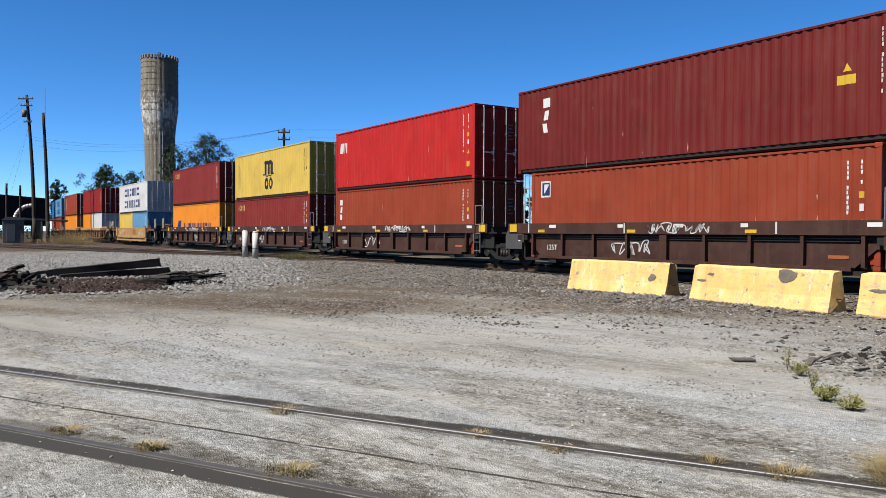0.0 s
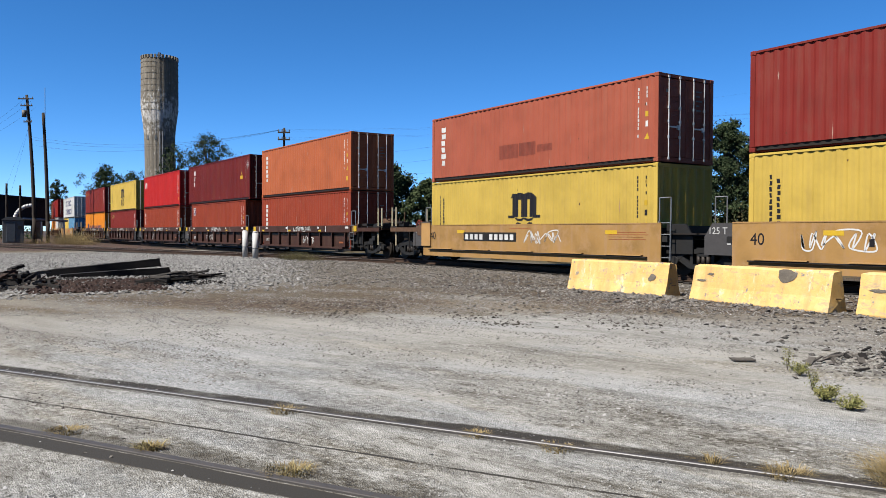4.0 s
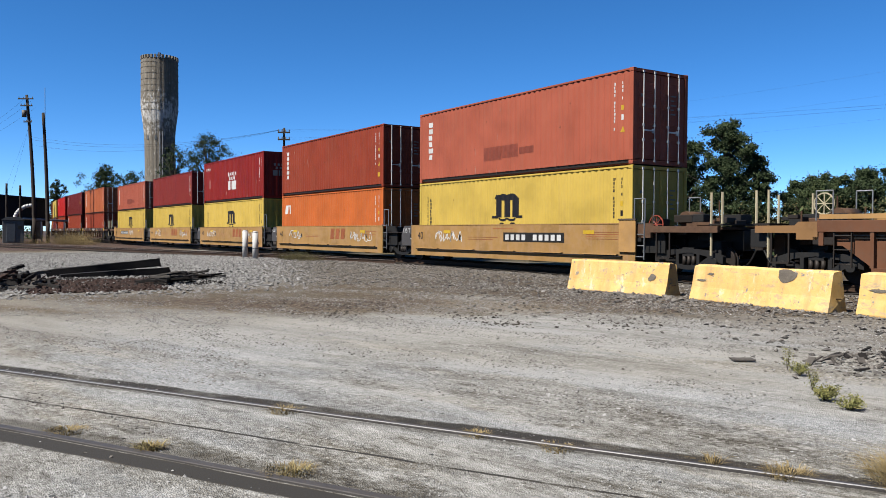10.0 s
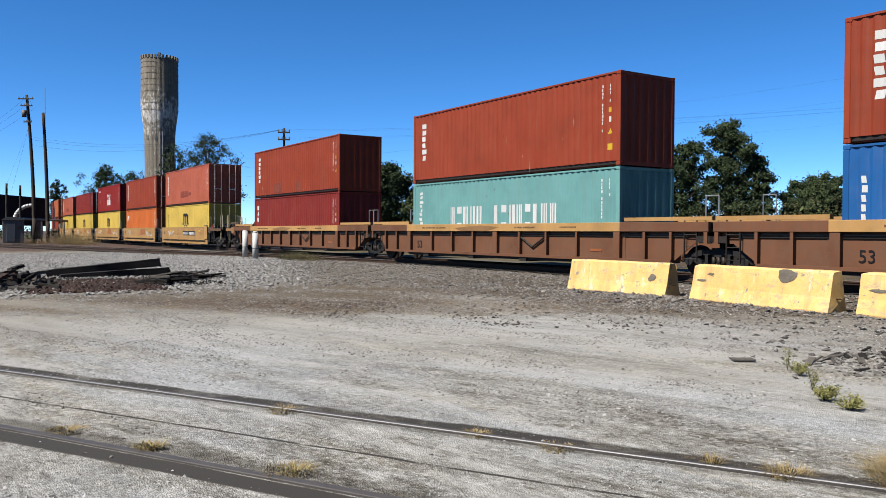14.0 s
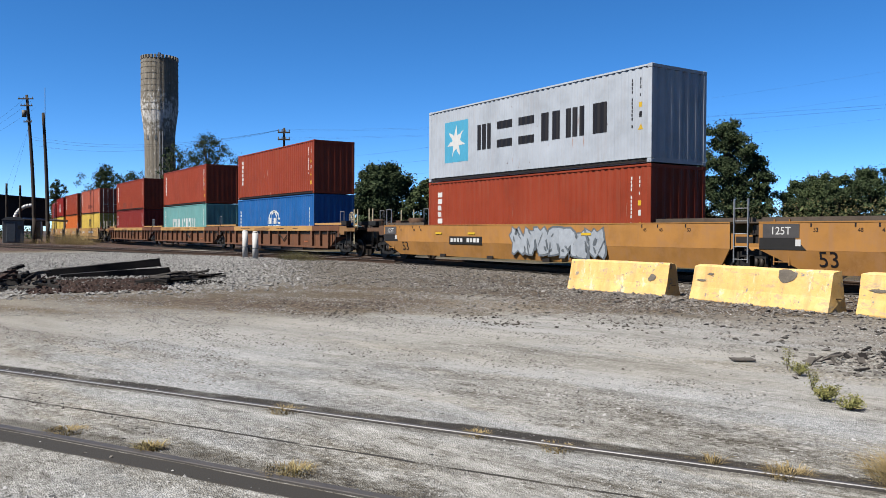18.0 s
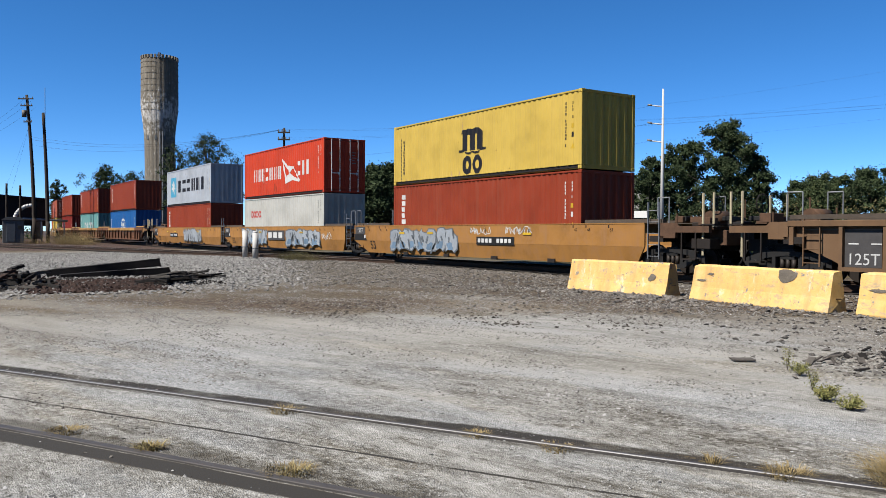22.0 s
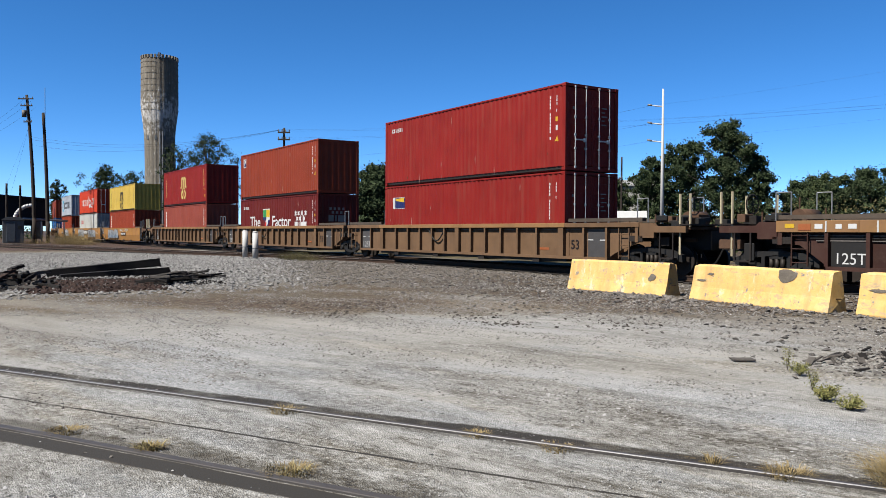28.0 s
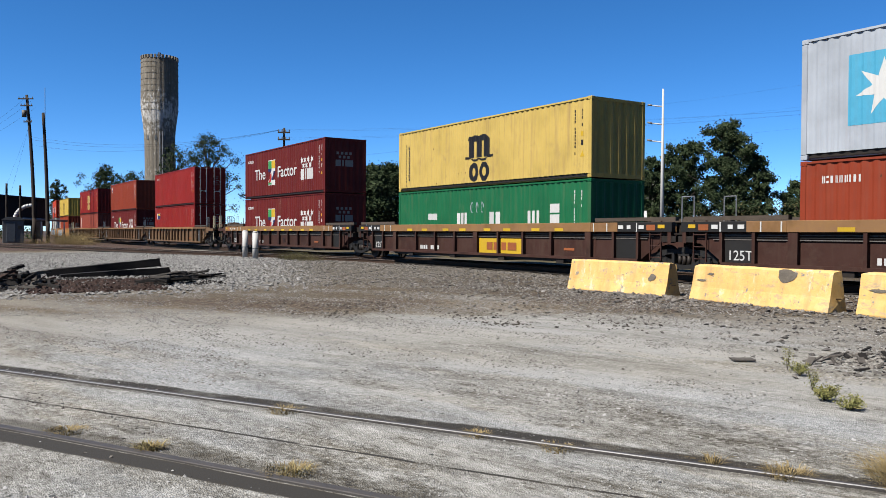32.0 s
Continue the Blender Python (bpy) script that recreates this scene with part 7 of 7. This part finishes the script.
def grass_tuft(x, y, wide, high, blades, mat, seed, label):
    rng = random.Random(seed)
    verts, faces = [], []
    z = ground_height(x, y)
    for k in range(blades * 2):
        a, r = rng.uniform(0, 6.28), wide * rng.random() ** 0.6
        px, py = x + r * math.cos(a), y + r * math.sin(a)
        h = high * rng.uniform(0.25, 1.1)
        lean = Vector((math.cos(a) + rng.uniform(-1.2, 1.2), math.sin(a) + rng.uniform(-1.2, 1.2), 0)) * h * rng.uniform(0.4, 1.5)
        w = Vector((-math.sin(a), math.cos(a), 0)) * rng.uniform(0.0012, 0.003)
        p0, p1, p2 = Vector((px, py, z - 0.01)), Vector((px, py, z)) + lean * 0.4 + Vector((0, 0, h * 0.65)), Vector((px, py, z)) + lean + Vector((0, 0, h * 0.8))
        i = len(verts)
        verts += [p0 - w, p0 + w, p1 + w * 0.8, p1 - w * 0.8, p2]
        faces += [(i, i + 1, i + 2, i + 3), (i + 3, i + 2, i + 4)]
    return tagged(new("grass_tuft", mesh_from([tuple(v) for v in verts], faces, mat, "grass_tuft")), label, "grass", "weeds in the yard")


for k, (x, y, w, h, n, mat) in enumerate(((-5.63, 1.30, 0.09, 0.055, 90, TUFT), (-5.60, 1.32, 0.11, 0.045, 160, DRY), (-6.42, 0.92, 0.16, 0.028, 260, DRY), (-4.59, 1.93, 0.10, 0.045, 60, TUFT), (-4.62, 1.91, 0.17, 0.04, 220, DRY), (-4.75, 3.40, 0.12, 0.035, 120, DRY), (-4.15, 3.65, 0.12, 0.035, 120, DRY),
        (-2.56, 4.98, 0.18, 0.11, 350, DRY), (-2.42, 5.18, 0.22, 0.19, 500, DRY), (-2.95, 4.45, 0.14, 0.07, 160, DRY), (-3.35, 4.25, 0.06, 0.08, 60, DRY), (-6.2, 2.5, 0.14, 0.05, 120, DRY), (-2.28, 4.8, 0.25, 0.2, 400, DRY), (-36.8, 15.2, 0.8, 0.5, 320, BRUSH), (-35.0, 15.4, 0.8, 0.4, 300, BRUSH), (-38.2, 15.9, 0.9, 0.5, 320, BRUSH), (-92.0, 13.2, 1.6, 1.5, 900, DRY), (-96.0, 14.4, 2.0, 1.9, 1100, DRY), (-88.0, 14.2, 1.6, 0.9, 700, DRY), (-99.0, 11.0, 1.6, 0.8, 700, DRY))):
    grass_tuft(x, y, w, h, n, mat, 200 + k, "tuft of dry yellow grass in the yard" if mat is DRY else "low brown brush beside the bollards" if mat is BRUSH else "small green weed tuft beside the siding rail")


def weed_plant(x, y, high, spread, stems, seed):
    rng = random.Random(seed)
    t = thing("weed_plant", "low sprawling green weed in the gravel", "weed", pose(x, y, ground_height(x, y)), "weeds in the yard")
    bm, pts = bmesh.new(), []
    for k in range(stems):
        a = rng.uniform(0, 6.28)
        tip = Vector((spread * math.cos(a) * rng.uniform(0.4, 1), spread * math.sin(a) * rng.uniform(0.4, 1), high * rng.uniform(0.4, 1)))
        tube(bm, (0, 0, 0), tip, 0.004, 4, 0.002)
        for j in range(60):
            pts.append(np.array(tip * rng.uniform(0.3, 1.0)) + np.array([rng.gauss(0, 0.022), rng.gauss(0, 0.022), abs(rng.gauss(0, 0.02))]))
    part("stem", bm, BARK, t)
    part("leaves", leaf_mesh(np.array(pts), 0.009, seed, WEED), parent=t)


weed_plant(-4.10, 6.72, 0.13, 0.15, 20, 1)
weed_plant(-3.77, 6.55, 0.11, 0.12, 18, 2)
weed_plant(-4.95, 7.66, 0.13, 0.10, 12, 3)
weed_plant(-5.22, 7.85, 0.26, 0.05, 3, 4)
weed_plant(-4.42, 7.05, 0.20, 0.05, 4, 5)


# ---- concrete tower ----
def tower_nodes(nt, bsdf):
    co = nt.nodes.new("ShaderNodeTexCoord").outputs["Object"]
    sep = nt.nodes.new("ShaderNodeSeparateXYZ")
    nt.links.new(co, sep.inputs[0])
    z = sep.outputs[2]
    runs, blot, fine = noise_of(nt, mapped(nt, co, (0.9, 0.9, 0.10)), 1.6, 6, 0.7), noise_of(nt, co, 0.35, 6, 0.7), noise_of(nt, co, 4.0, 5)
    base = ramp(nt, runs, [(0.25, (0.115, 0.095, 0.068)), (0.5, (0.20, 0.172, 0.128)), (0.75, (0.29, 0.258, 0.205))])
    base = mix(nt, ramp(nt, noise_of(nt, co, 1.3, 7, 0.75), [(0.46, grey(0)), (0.62, grey(0.6))]), base, (0.10, 0.085, 0.064))
    # lime that has run out of the joints of the lower tank
    lime = math_of(nt, "SUBTRACT", 1.0, math_of(nt, "DIVIDE", math_of(nt, "ABSOLUTE", math_of(nt, "SUBTRACT", z, 25.0)), 7.0, True))
    streak = mix(nt, 0.5, noise_of(nt, mapped(nt, co, (2.4, 2.4, 0.30)), 1.3, 7, 0.8), noise_of(nt, co, 1.1, 6, 0.7))
    pale = ramp(nt, math_of(nt, "ADD", streak, math_of(nt, "MULTIPLY", lime, 0.135)), [(0.565, grey(0)), (0.66, grey(0.85))])
    base = mix(nt, pale, base, (0.74, 0.73, 0.70))
    base = mix(nt, ramp(nt, blot, [(0.54, grey(0)), (0.7, grey(0.45))]), base, (0.10, 0.085, 0.066))
    nt.links.new(toned(nt, base, 0.40), bsdf.inputs["Base Color"])
    bsdf.inputs["Roughness"].default_value = 0.9
    bump(nt, bsdf, mix(nt, 0.5, runs, fine), 0.5, 0.2)


TOWER = material("stained_tower_concrete", tower_nodes)


def tower_shaft(bm):
    """Fluted shaft, narrow waist below, flared to a wider tank."""
    levels = [(0, 3.05), (14.0, 2.90), (19.5, 2.95), (21.5, 3.06), (23.0, 3.22), (24.5, 3.42), (26.0, 3.58), (27.5, 3.66), (32.0, 3.62), (36.2, 3.60)]
    n = 72
    rings = []
    for z, r in levels:
        rings.append([bm.verts.new(((r - (0.05 if i % 3 == 0 else 0.0)) * math.cos(2 * math.pi * i / n), (r - (0.05 if i % 3 == 0 else 0.0)) * math.sin(2 * math.pi * i / n), z)) for i in range(n)])
    for a, b in zip(rings, rings[1:]):
        for i in range(n):
            bm.faces.new((a[i], a[(i + 1) % n], b[(i + 1) % n], b[i]))
    bm.faces.new(rings[-1])


tower = thing("concrete_tower", "tall stained grey-brown concrete water tower with crenellated rim", "tower", pose(-170.0, 41.9, 0, 0, 0, 8))
part("shaft", made(tower_shaft), TOWER, tower)
me = mesh_of(made(box, 3.25, 3.68, -0.22, 0.22, 36.1, 36.85, 0.03), TOWER, "merlon")
for k in range(30):
    part("merlon", me, parent=tower, at=pose(0, 0, 0, 0, 0, k * 12))
for z in (26.0, 27.2, 28.4, 29.6, 30.8, 32.0, 33.2, 34.4, 35.4):
    bm = bmesh.new()
    for i in range(48):
        a, b = 2 * math.pi * i / 48, 2 * math.pi * (i + 1) / 48
        v = [bm.verts.new((r * math.cos(q), r * math.sin(q), zz)) for q, r, zz in ((a, 3.67, z), (b, 3.67, z), (b, 3.67, z + 0.10), (a, 3.67, z + 0.10))]
        bm.faces.new(v)
    part("ring_band", bm, TOWER, tower)
bm = bmesh.new()
for a in range(4):
    tube(bm, (0.9 * math.cos(a * 1.57), 0.9 * math.sin(a * 1.57), 36.1), (0.15 * math.cos(a * 1.57), 0.15 * math.sin(a * 1.57), 37.9), 0.06, 5)
for i in range(10):
    a, b = 0.628 * i, 0.628 * (i + 1)
    tube(bm, (0.5 * math.cos(a), 0.5 * math.sin(a), 37.5), (0.5 * math.cos(b), 0.5 * math.sin(b), 37.5), 0.05, 4)
part("roof_frame", bm, DARK_STEEL, tower, "small steel frame on the roof")
bm = bmesh.new()
for s in (-0.25, 0.25):
    box(bm, s - 0.09, s + 0.09, -3.22, -3.06, 0, 21.5)
part("downpipe", bm, BOLLARD_WHITE, tower, "pale vertical pipe", pose(0, 0, 0, 0, 0, 73.0))
for k in range(5):
    a = radians(-70 + k * 33)
    part("window", made(box, -0.2, 0.2, -0.06, 0.06, 0, 0.8), GREY_SPRAY, tower, "dark narrow opening", pose(2.96 * math.cos(a), 2.96 * math.sin(a), 19.9, 0, 0, math.degrees(a) + 90))

# ---- poles, wires, signal ----
POLE_WOOD = plain("dark_pole_wood", (0.060, 0.046, 0.036), 0.9, 0, 0.35, 3, 0.4)
PALE_POLE = plain("pale_pole_wood", (0.24, 0.21, 0.17), 0.9, 0, 0.3, 3, 0.4)
INSULATOR = plain("grey_insulator", (0.30, 0.28, 0.26), 0.4)


def utility_pole(x, y, high, label, bend=0.0, arms=(), r=0.16, mat=POLE_WOOD, along=0.0, extra=None):
    t = thing("utility_pole", label, "utility pole", pose(x, y, 0, 0, 0, along), "utility poles")
    bm = bmesh.new()
    n = 6
    for i in range(n):
        a, b = i / n, (i + 1) / n
        tube(bm, (bend * a * a, 0, high * a), (bend * b * b, 0, high * b), r * (1 - 0.35 * a), 10, r * (1 - 0.35 * b), i in (0, n - 1))
    part("pole", bm, mat, t)
    for z, w in arms:
        off = bend * (z / high) ** 2
        arm = part("crossarm", made(box, off - w, off + w, -r - 0.1, -r + 0.02, z - 0.06, z + 0.06), mat, t)
        for k in range(4):
            part("insulator", made(tube, (off + w * (-0.9 + 0.6 * k), -r - 0.04, z + 0.06), (off + w * (-0.9 + 0.6 * k), -r - 0.04, z + 0.24), 0.05, 6), INSULATOR, arm)
    if extra:
        extra(t)
    return t


def transformer(t):
    part("transformer", made(tube, (-1.12, -0.05, 14.8), (-1.12, -0.05, 15.6), 0.26, 12), GREY_PIPE, t, "dull grey transformer can")
    part("bracket", made(tube, (-1.12, -0.05, 15.3), (-0.60, 0.0, 15.3), 0.05, 6), GREY_PIPE, t)


utility_pole(-106.0, 11.75, 17.4, "tall leaning wooden utility pole with crossarms", -0.85, [(16.9, 0.9), (16.1, 0.7), (14.2, 0.5)], 0.24, POLE_WOOD, 55, transformer)
utility_pole(-104.5, 13.0, 15.2, "bare dark wooden pole with an antenna", -0.45, (), 0.24, POLE_WOOD, 90, lambda t: part("antenna", made(tube, (-0.2, 0.3, 12.6), (-0.2, 0.3, 18.2), 0.035, 5), GALVANIZED, t))
utility_pole(-107.5, 9.0, 7.0, "short dark wooden post beside the equipment cabin", 0, (), 0.18)
utility_pole(-107.2, 10.4, 6.8, "short dark wooden post beside the equipment cabin", 0, (), 0.18)
utility_pole(-65.0, 26.3, 10.3, "wooden utility pole with two crossarms behind the train", 0, [(9.9, 0.5), (9.3, 0.5)], 0.13, POLE_WOOD, 60)
utility_pole(-48.1, 35.8, 6.6, "plain dark wooden post behind the train", 0, (), 0.11)
utility_pole(-47.5, 36.7, 6.6, "slim pale post with a bracket behind the train", 0, (), 0.055, GALVANIZED)
utility_pole(-51.9, 47.0, 7.4, "slim grey wooden pole behind the train", 0, (), 0.11, PALE_POLE)
utility_pole(-69.0, 70.5, 10.6, "wooden pole with one crossarm before the warehouse", 0, [(8.0, 1.4)], 0.14, POLE_WOOD, -35)

p = thing("transmission_pole", "tall slim white steel transmission pole with arms", "transmission pole", pose(-59.8, 67.2, 0), "utility poles")
part("pole", made(tube, (0, 0, 0), (0, 0, 17.0), 0.24, 12, 0.10), WHITE, p)
for z in (15.1, 13.2, 11.3):
    arm = part("arm", made(tube, (0, 0, z), (-0.95, -0.63, z + 0.18), 0.085, 6, 0.06), WHITE, p)
    part("insulator", made(tube, (-0.95, -0.63, z + 0.20), (-1.35, -0.90, z + 0.30), 0.10, 8), INSULATOR, arm)

PALE_STEEL = plain("pale_grey_steel", (0.62, 0.62, 0.60), 0.5, 0, 0.15, 6, 0.05)
s = thing("railway_signal", "tall railway signal mast with ladder cage and two heads", "railway signal", pose(-38.6, 32.0, 0, 0, 0, 50))
bm = bmesh.new()
for x in (-0.62, -0.35, 0.12, 0.35):
    tube(bm, (x, 0.0, 0), (x, 0.0, 5.55 - (0.1 if x > 0 else 0)), 0.034, 6)
for k in range(16):
    tube(bm, (-0.35, 0, 0.4 + k * 0.33), (0.12, 0, 0.4 + k * 0.33), 0.024, 5)
for z in (5.5, 5.0, 4.2, 3.4):
    tube(bm, (-0.62, 0, z), (0.35, 0, z), 0.026, 5)
    tube(bm, (-0.62, -0.5, z), (0.12, -0.5, z), 0.026, 5)
    for x in (-0.62, 0.12):
        tube(bm, (x, 0, z), (x, -0.5, z), 0.026, 5)
part("ladder_frame", bm, PALE_STEEL, s)
part("mast", made(tube, (0.45, 0.1, 0), (0.45, 0.1, 5.4), 0.06, 10), GALVANIZED, s)
for z in (5.20, 3.45):
    h = part("signal_head", made(tube, (0.62, -0.02, z), (0.62, 0.06, z), 0.30, 18), BLACK, s, "round black signal target")
    part("hood", made(tube, (0.62, 0.06, z), (0.95, 0.45, z), 0.11, 10), BLACK, h)
    part("bracket", made(box, 0.42, 0.66, 0.06, 0.12, z - 0.42, z - 0.34), BLACK, h)
part("relay_box", made(box, 0.35, 0.75, -0.1, 0.25, 0.2, 1.6, 0.02), DARK_STEEL, s)


def wire(a, b, sag, r=0.012):
    bm = bmesh.new()
    a, b = Vector(a), Vector(b)
    rings = []
    side = (b - a).cross(Vector((0, 0, 1))).normalized()
    for i in range(13):
        u = i / 12
        q = a.lerp(b, u) - Vector((0, 0, sag * 4 * u * (1 - u)))
        rings.append([bm.verts.new(q + side * (r * math.cos(k * 1.5708)) + Vector((0, 0, r * math.sin(k * 1.5708)))) for k in range(4)])
    for f, g in zip(rings, rings[1:]):
        for k in range(4):
            bm.faces.new((f[k], f[(k + 1) % 4], g[(k + 1) % 4], g[k]))
    tagged(new("power_line", mesh_of(bm, BLACK, "power_line")), "thin dark overhead power line", "wire", "overhead lines")


for z, e in ((17.1, 0.0), (16.7, 0.5), (16.0, 1.0)):
    wire((-106.5, 11.0 + e, z), (-190, 5, z + 1), 1.0, 0.012)
    wire((-106.5, 11.0 + e, z - 4.5), (-65, 26.3, 10.2), 1.2, 0.008)
wire((-106.3, 11.5, 14.8), (-108.5, 8.0, 0.0), 0.3, 0.015)
wire((-106.3, 11.5, 14.4), (-108.0, 6.5, 0.0), 0.3, 0.015)
for z in (9.9, 9.2):
    for e in (-0.7, 0.7):
        wire((-65 + e, 26.3, z + 0.2), (-12, 62, 10.5), 0.8, 0.003)
for k, z in enumerate((15.3, 13.4, 11.5)):
    wire((-60.7, 66.6, z), (-10, 97, z + 8 - k), 1.2, 0.0035)
    wire((-60.7, 66.6, z), (-170, 60, z + 2), 2.0, 0.008)

# ---- buildings and the overpass ----
METAL_WALL = plain("pale_metal_siding", (0.58, 0.57, 0.54), 0.6, 0, 0.12, 2, 0.1)
ROOF_WHITE = plain("white_roof_sheet", (0.74, 0.74, 0.72), 0.5, 0, 0.1, 2, 0.1)
OVERPASS = plain("dark_girder_steel", (0.018, 0.018, 0.020), 0.8, 0, 0.3, 2, 0.2)
CABIN_GREY = plain("grey_cabin_paint", (0.17, 0.17, 0.165), 0.6, 0, 0.15, 3, 0.1)

w = thing("warehouse", "pale metal warehouse with white roof behind trees", "building", pose(-92, 92, 0, 0, 0, -42))
part("wall", made(box, -14, 14, -6, 6, 0, 8.2), METAL_WALL, w)
part("roof", made(box, -14.3, 14.3, -6.3, 6.3, 8.2, 9.0), ROOF_WHITE, w)
for k in range(6):
    part("window", made(box, -12 + k * 4.4, -10.2 + k * 4.4, -6.06, -5.9, 4.6, 6.6), GREY_SPRAY, w)
    part("pilaster", made(box, -12.8 + k * 4.4, -12.5 + k * 4.4, -6.1, -6.0, 0, 8.2), METAL_WALL, w)
w = thing("shed", "low shed with a white sheet roof", "building", pose(-56.5, 56.5, 0, 0, 0, -44))
part("wall", made(box, -6.5, 4.5, -2.5, 2.5, 0, 2.9), CABIN_GREY, w)
part("roof", made(slab, [(-7, 2.9), (5, 2.9), (4.2, 3.55), (-6.2, 3.55)], -3, 3), ROOF_WHITE, w)
w = thing("equipment_cabin", "grey steel railway equipment cabin among wooden posts", "cabin", pose(-101.0, 9.2, 0, 0, 0, 84))
part("body", made(box, -1.15, 0.95, -1.3, 1.3, 0.1, 2.6, 0.03), CABIN_GREY, w)
part("roof", made(slab, [(-1.25, 2.6), (1.05, 2.6), (0.6, 2.95), (-0.8, 2.95)], -1.4, 1.4), CABIN_GREY, w)
part("door", made(box, -0.75, 0.1, -1.36, -1.3, 0.25, 2.3, 0.01), GREY_SPRAY, w)
part("vent", made(box, 0.35, 0.75, -1.35, -1.3, 1.6, 2.0, 0.01), BLACK, w)

o = thing("railway_overpass", "long dark steel girder overpass at the bend", "bridge", pose(-150, 12.5, 0, 0, 0, 92.5))
part("girder", made(slab, [(-40, 3.2), (6.0, 2.2), (6.0, 6.55), (-40, 9.6)], -0.4, 0.4), OVERPASS, o)
for k in range(16):
    x = -39 + k * 2.9
    part("stiffener", made(box, x - 0.08, x + 0.08, -0.5, -0.4, 3.0 - (x + 39) * 0.018, 9.0 - (x + 39) * 0.062), OVERPASS, o)
for x in (-30, -12, 4.5):
    part("pier", made(box, x - 0.8, x + 0.8, -0.8, 0.8, 0, 3.0, 0.05), BARE_CONCRETE, o)
part("deck", made(slab, [(-40, 9.6), (6.0, 6.55), (6.0, 6.85), (-40, 9.9)], -1.2, 1.2), OVERPASS, o)
w = thing("pipe_arch", "white steel pipe arch beside the track bend", "pipe", pose(-112, 12.2, 0, 0, 0, 88))
bm = bmesh.new()
for i in range(9):
    a, b = math.pi * (0.5 + i / 18), math.pi * (0.5 + (i + 1) / 18)
    tube(bm, (2.0 * math.cos(a), 0, 2.6 + 2.0 * math.sin(a)), (2.0 * math.cos(b), 0, 2.6 + 2.0 * math.sin(b)), 0.22, 8)
part("bend", bm, WHITE, w)
for x in (-2.0, 1.0, 3.6):
    part("stand", made(tube, (x, 0, 0), (x, 0, 2.7), 0.09, 8), GALVANIZED, w)
part("pipe", made(tube, (-2.6, 0.0, 3.0), (4.0, 0.0, 2.7), 0.14, 8), GALVANIZED, w)
utility_pole(-112.5, 14.0, 5.8, "short grey pipe stand beside the track bend", 0, (), 0.13, GALVANIZED)

motions()
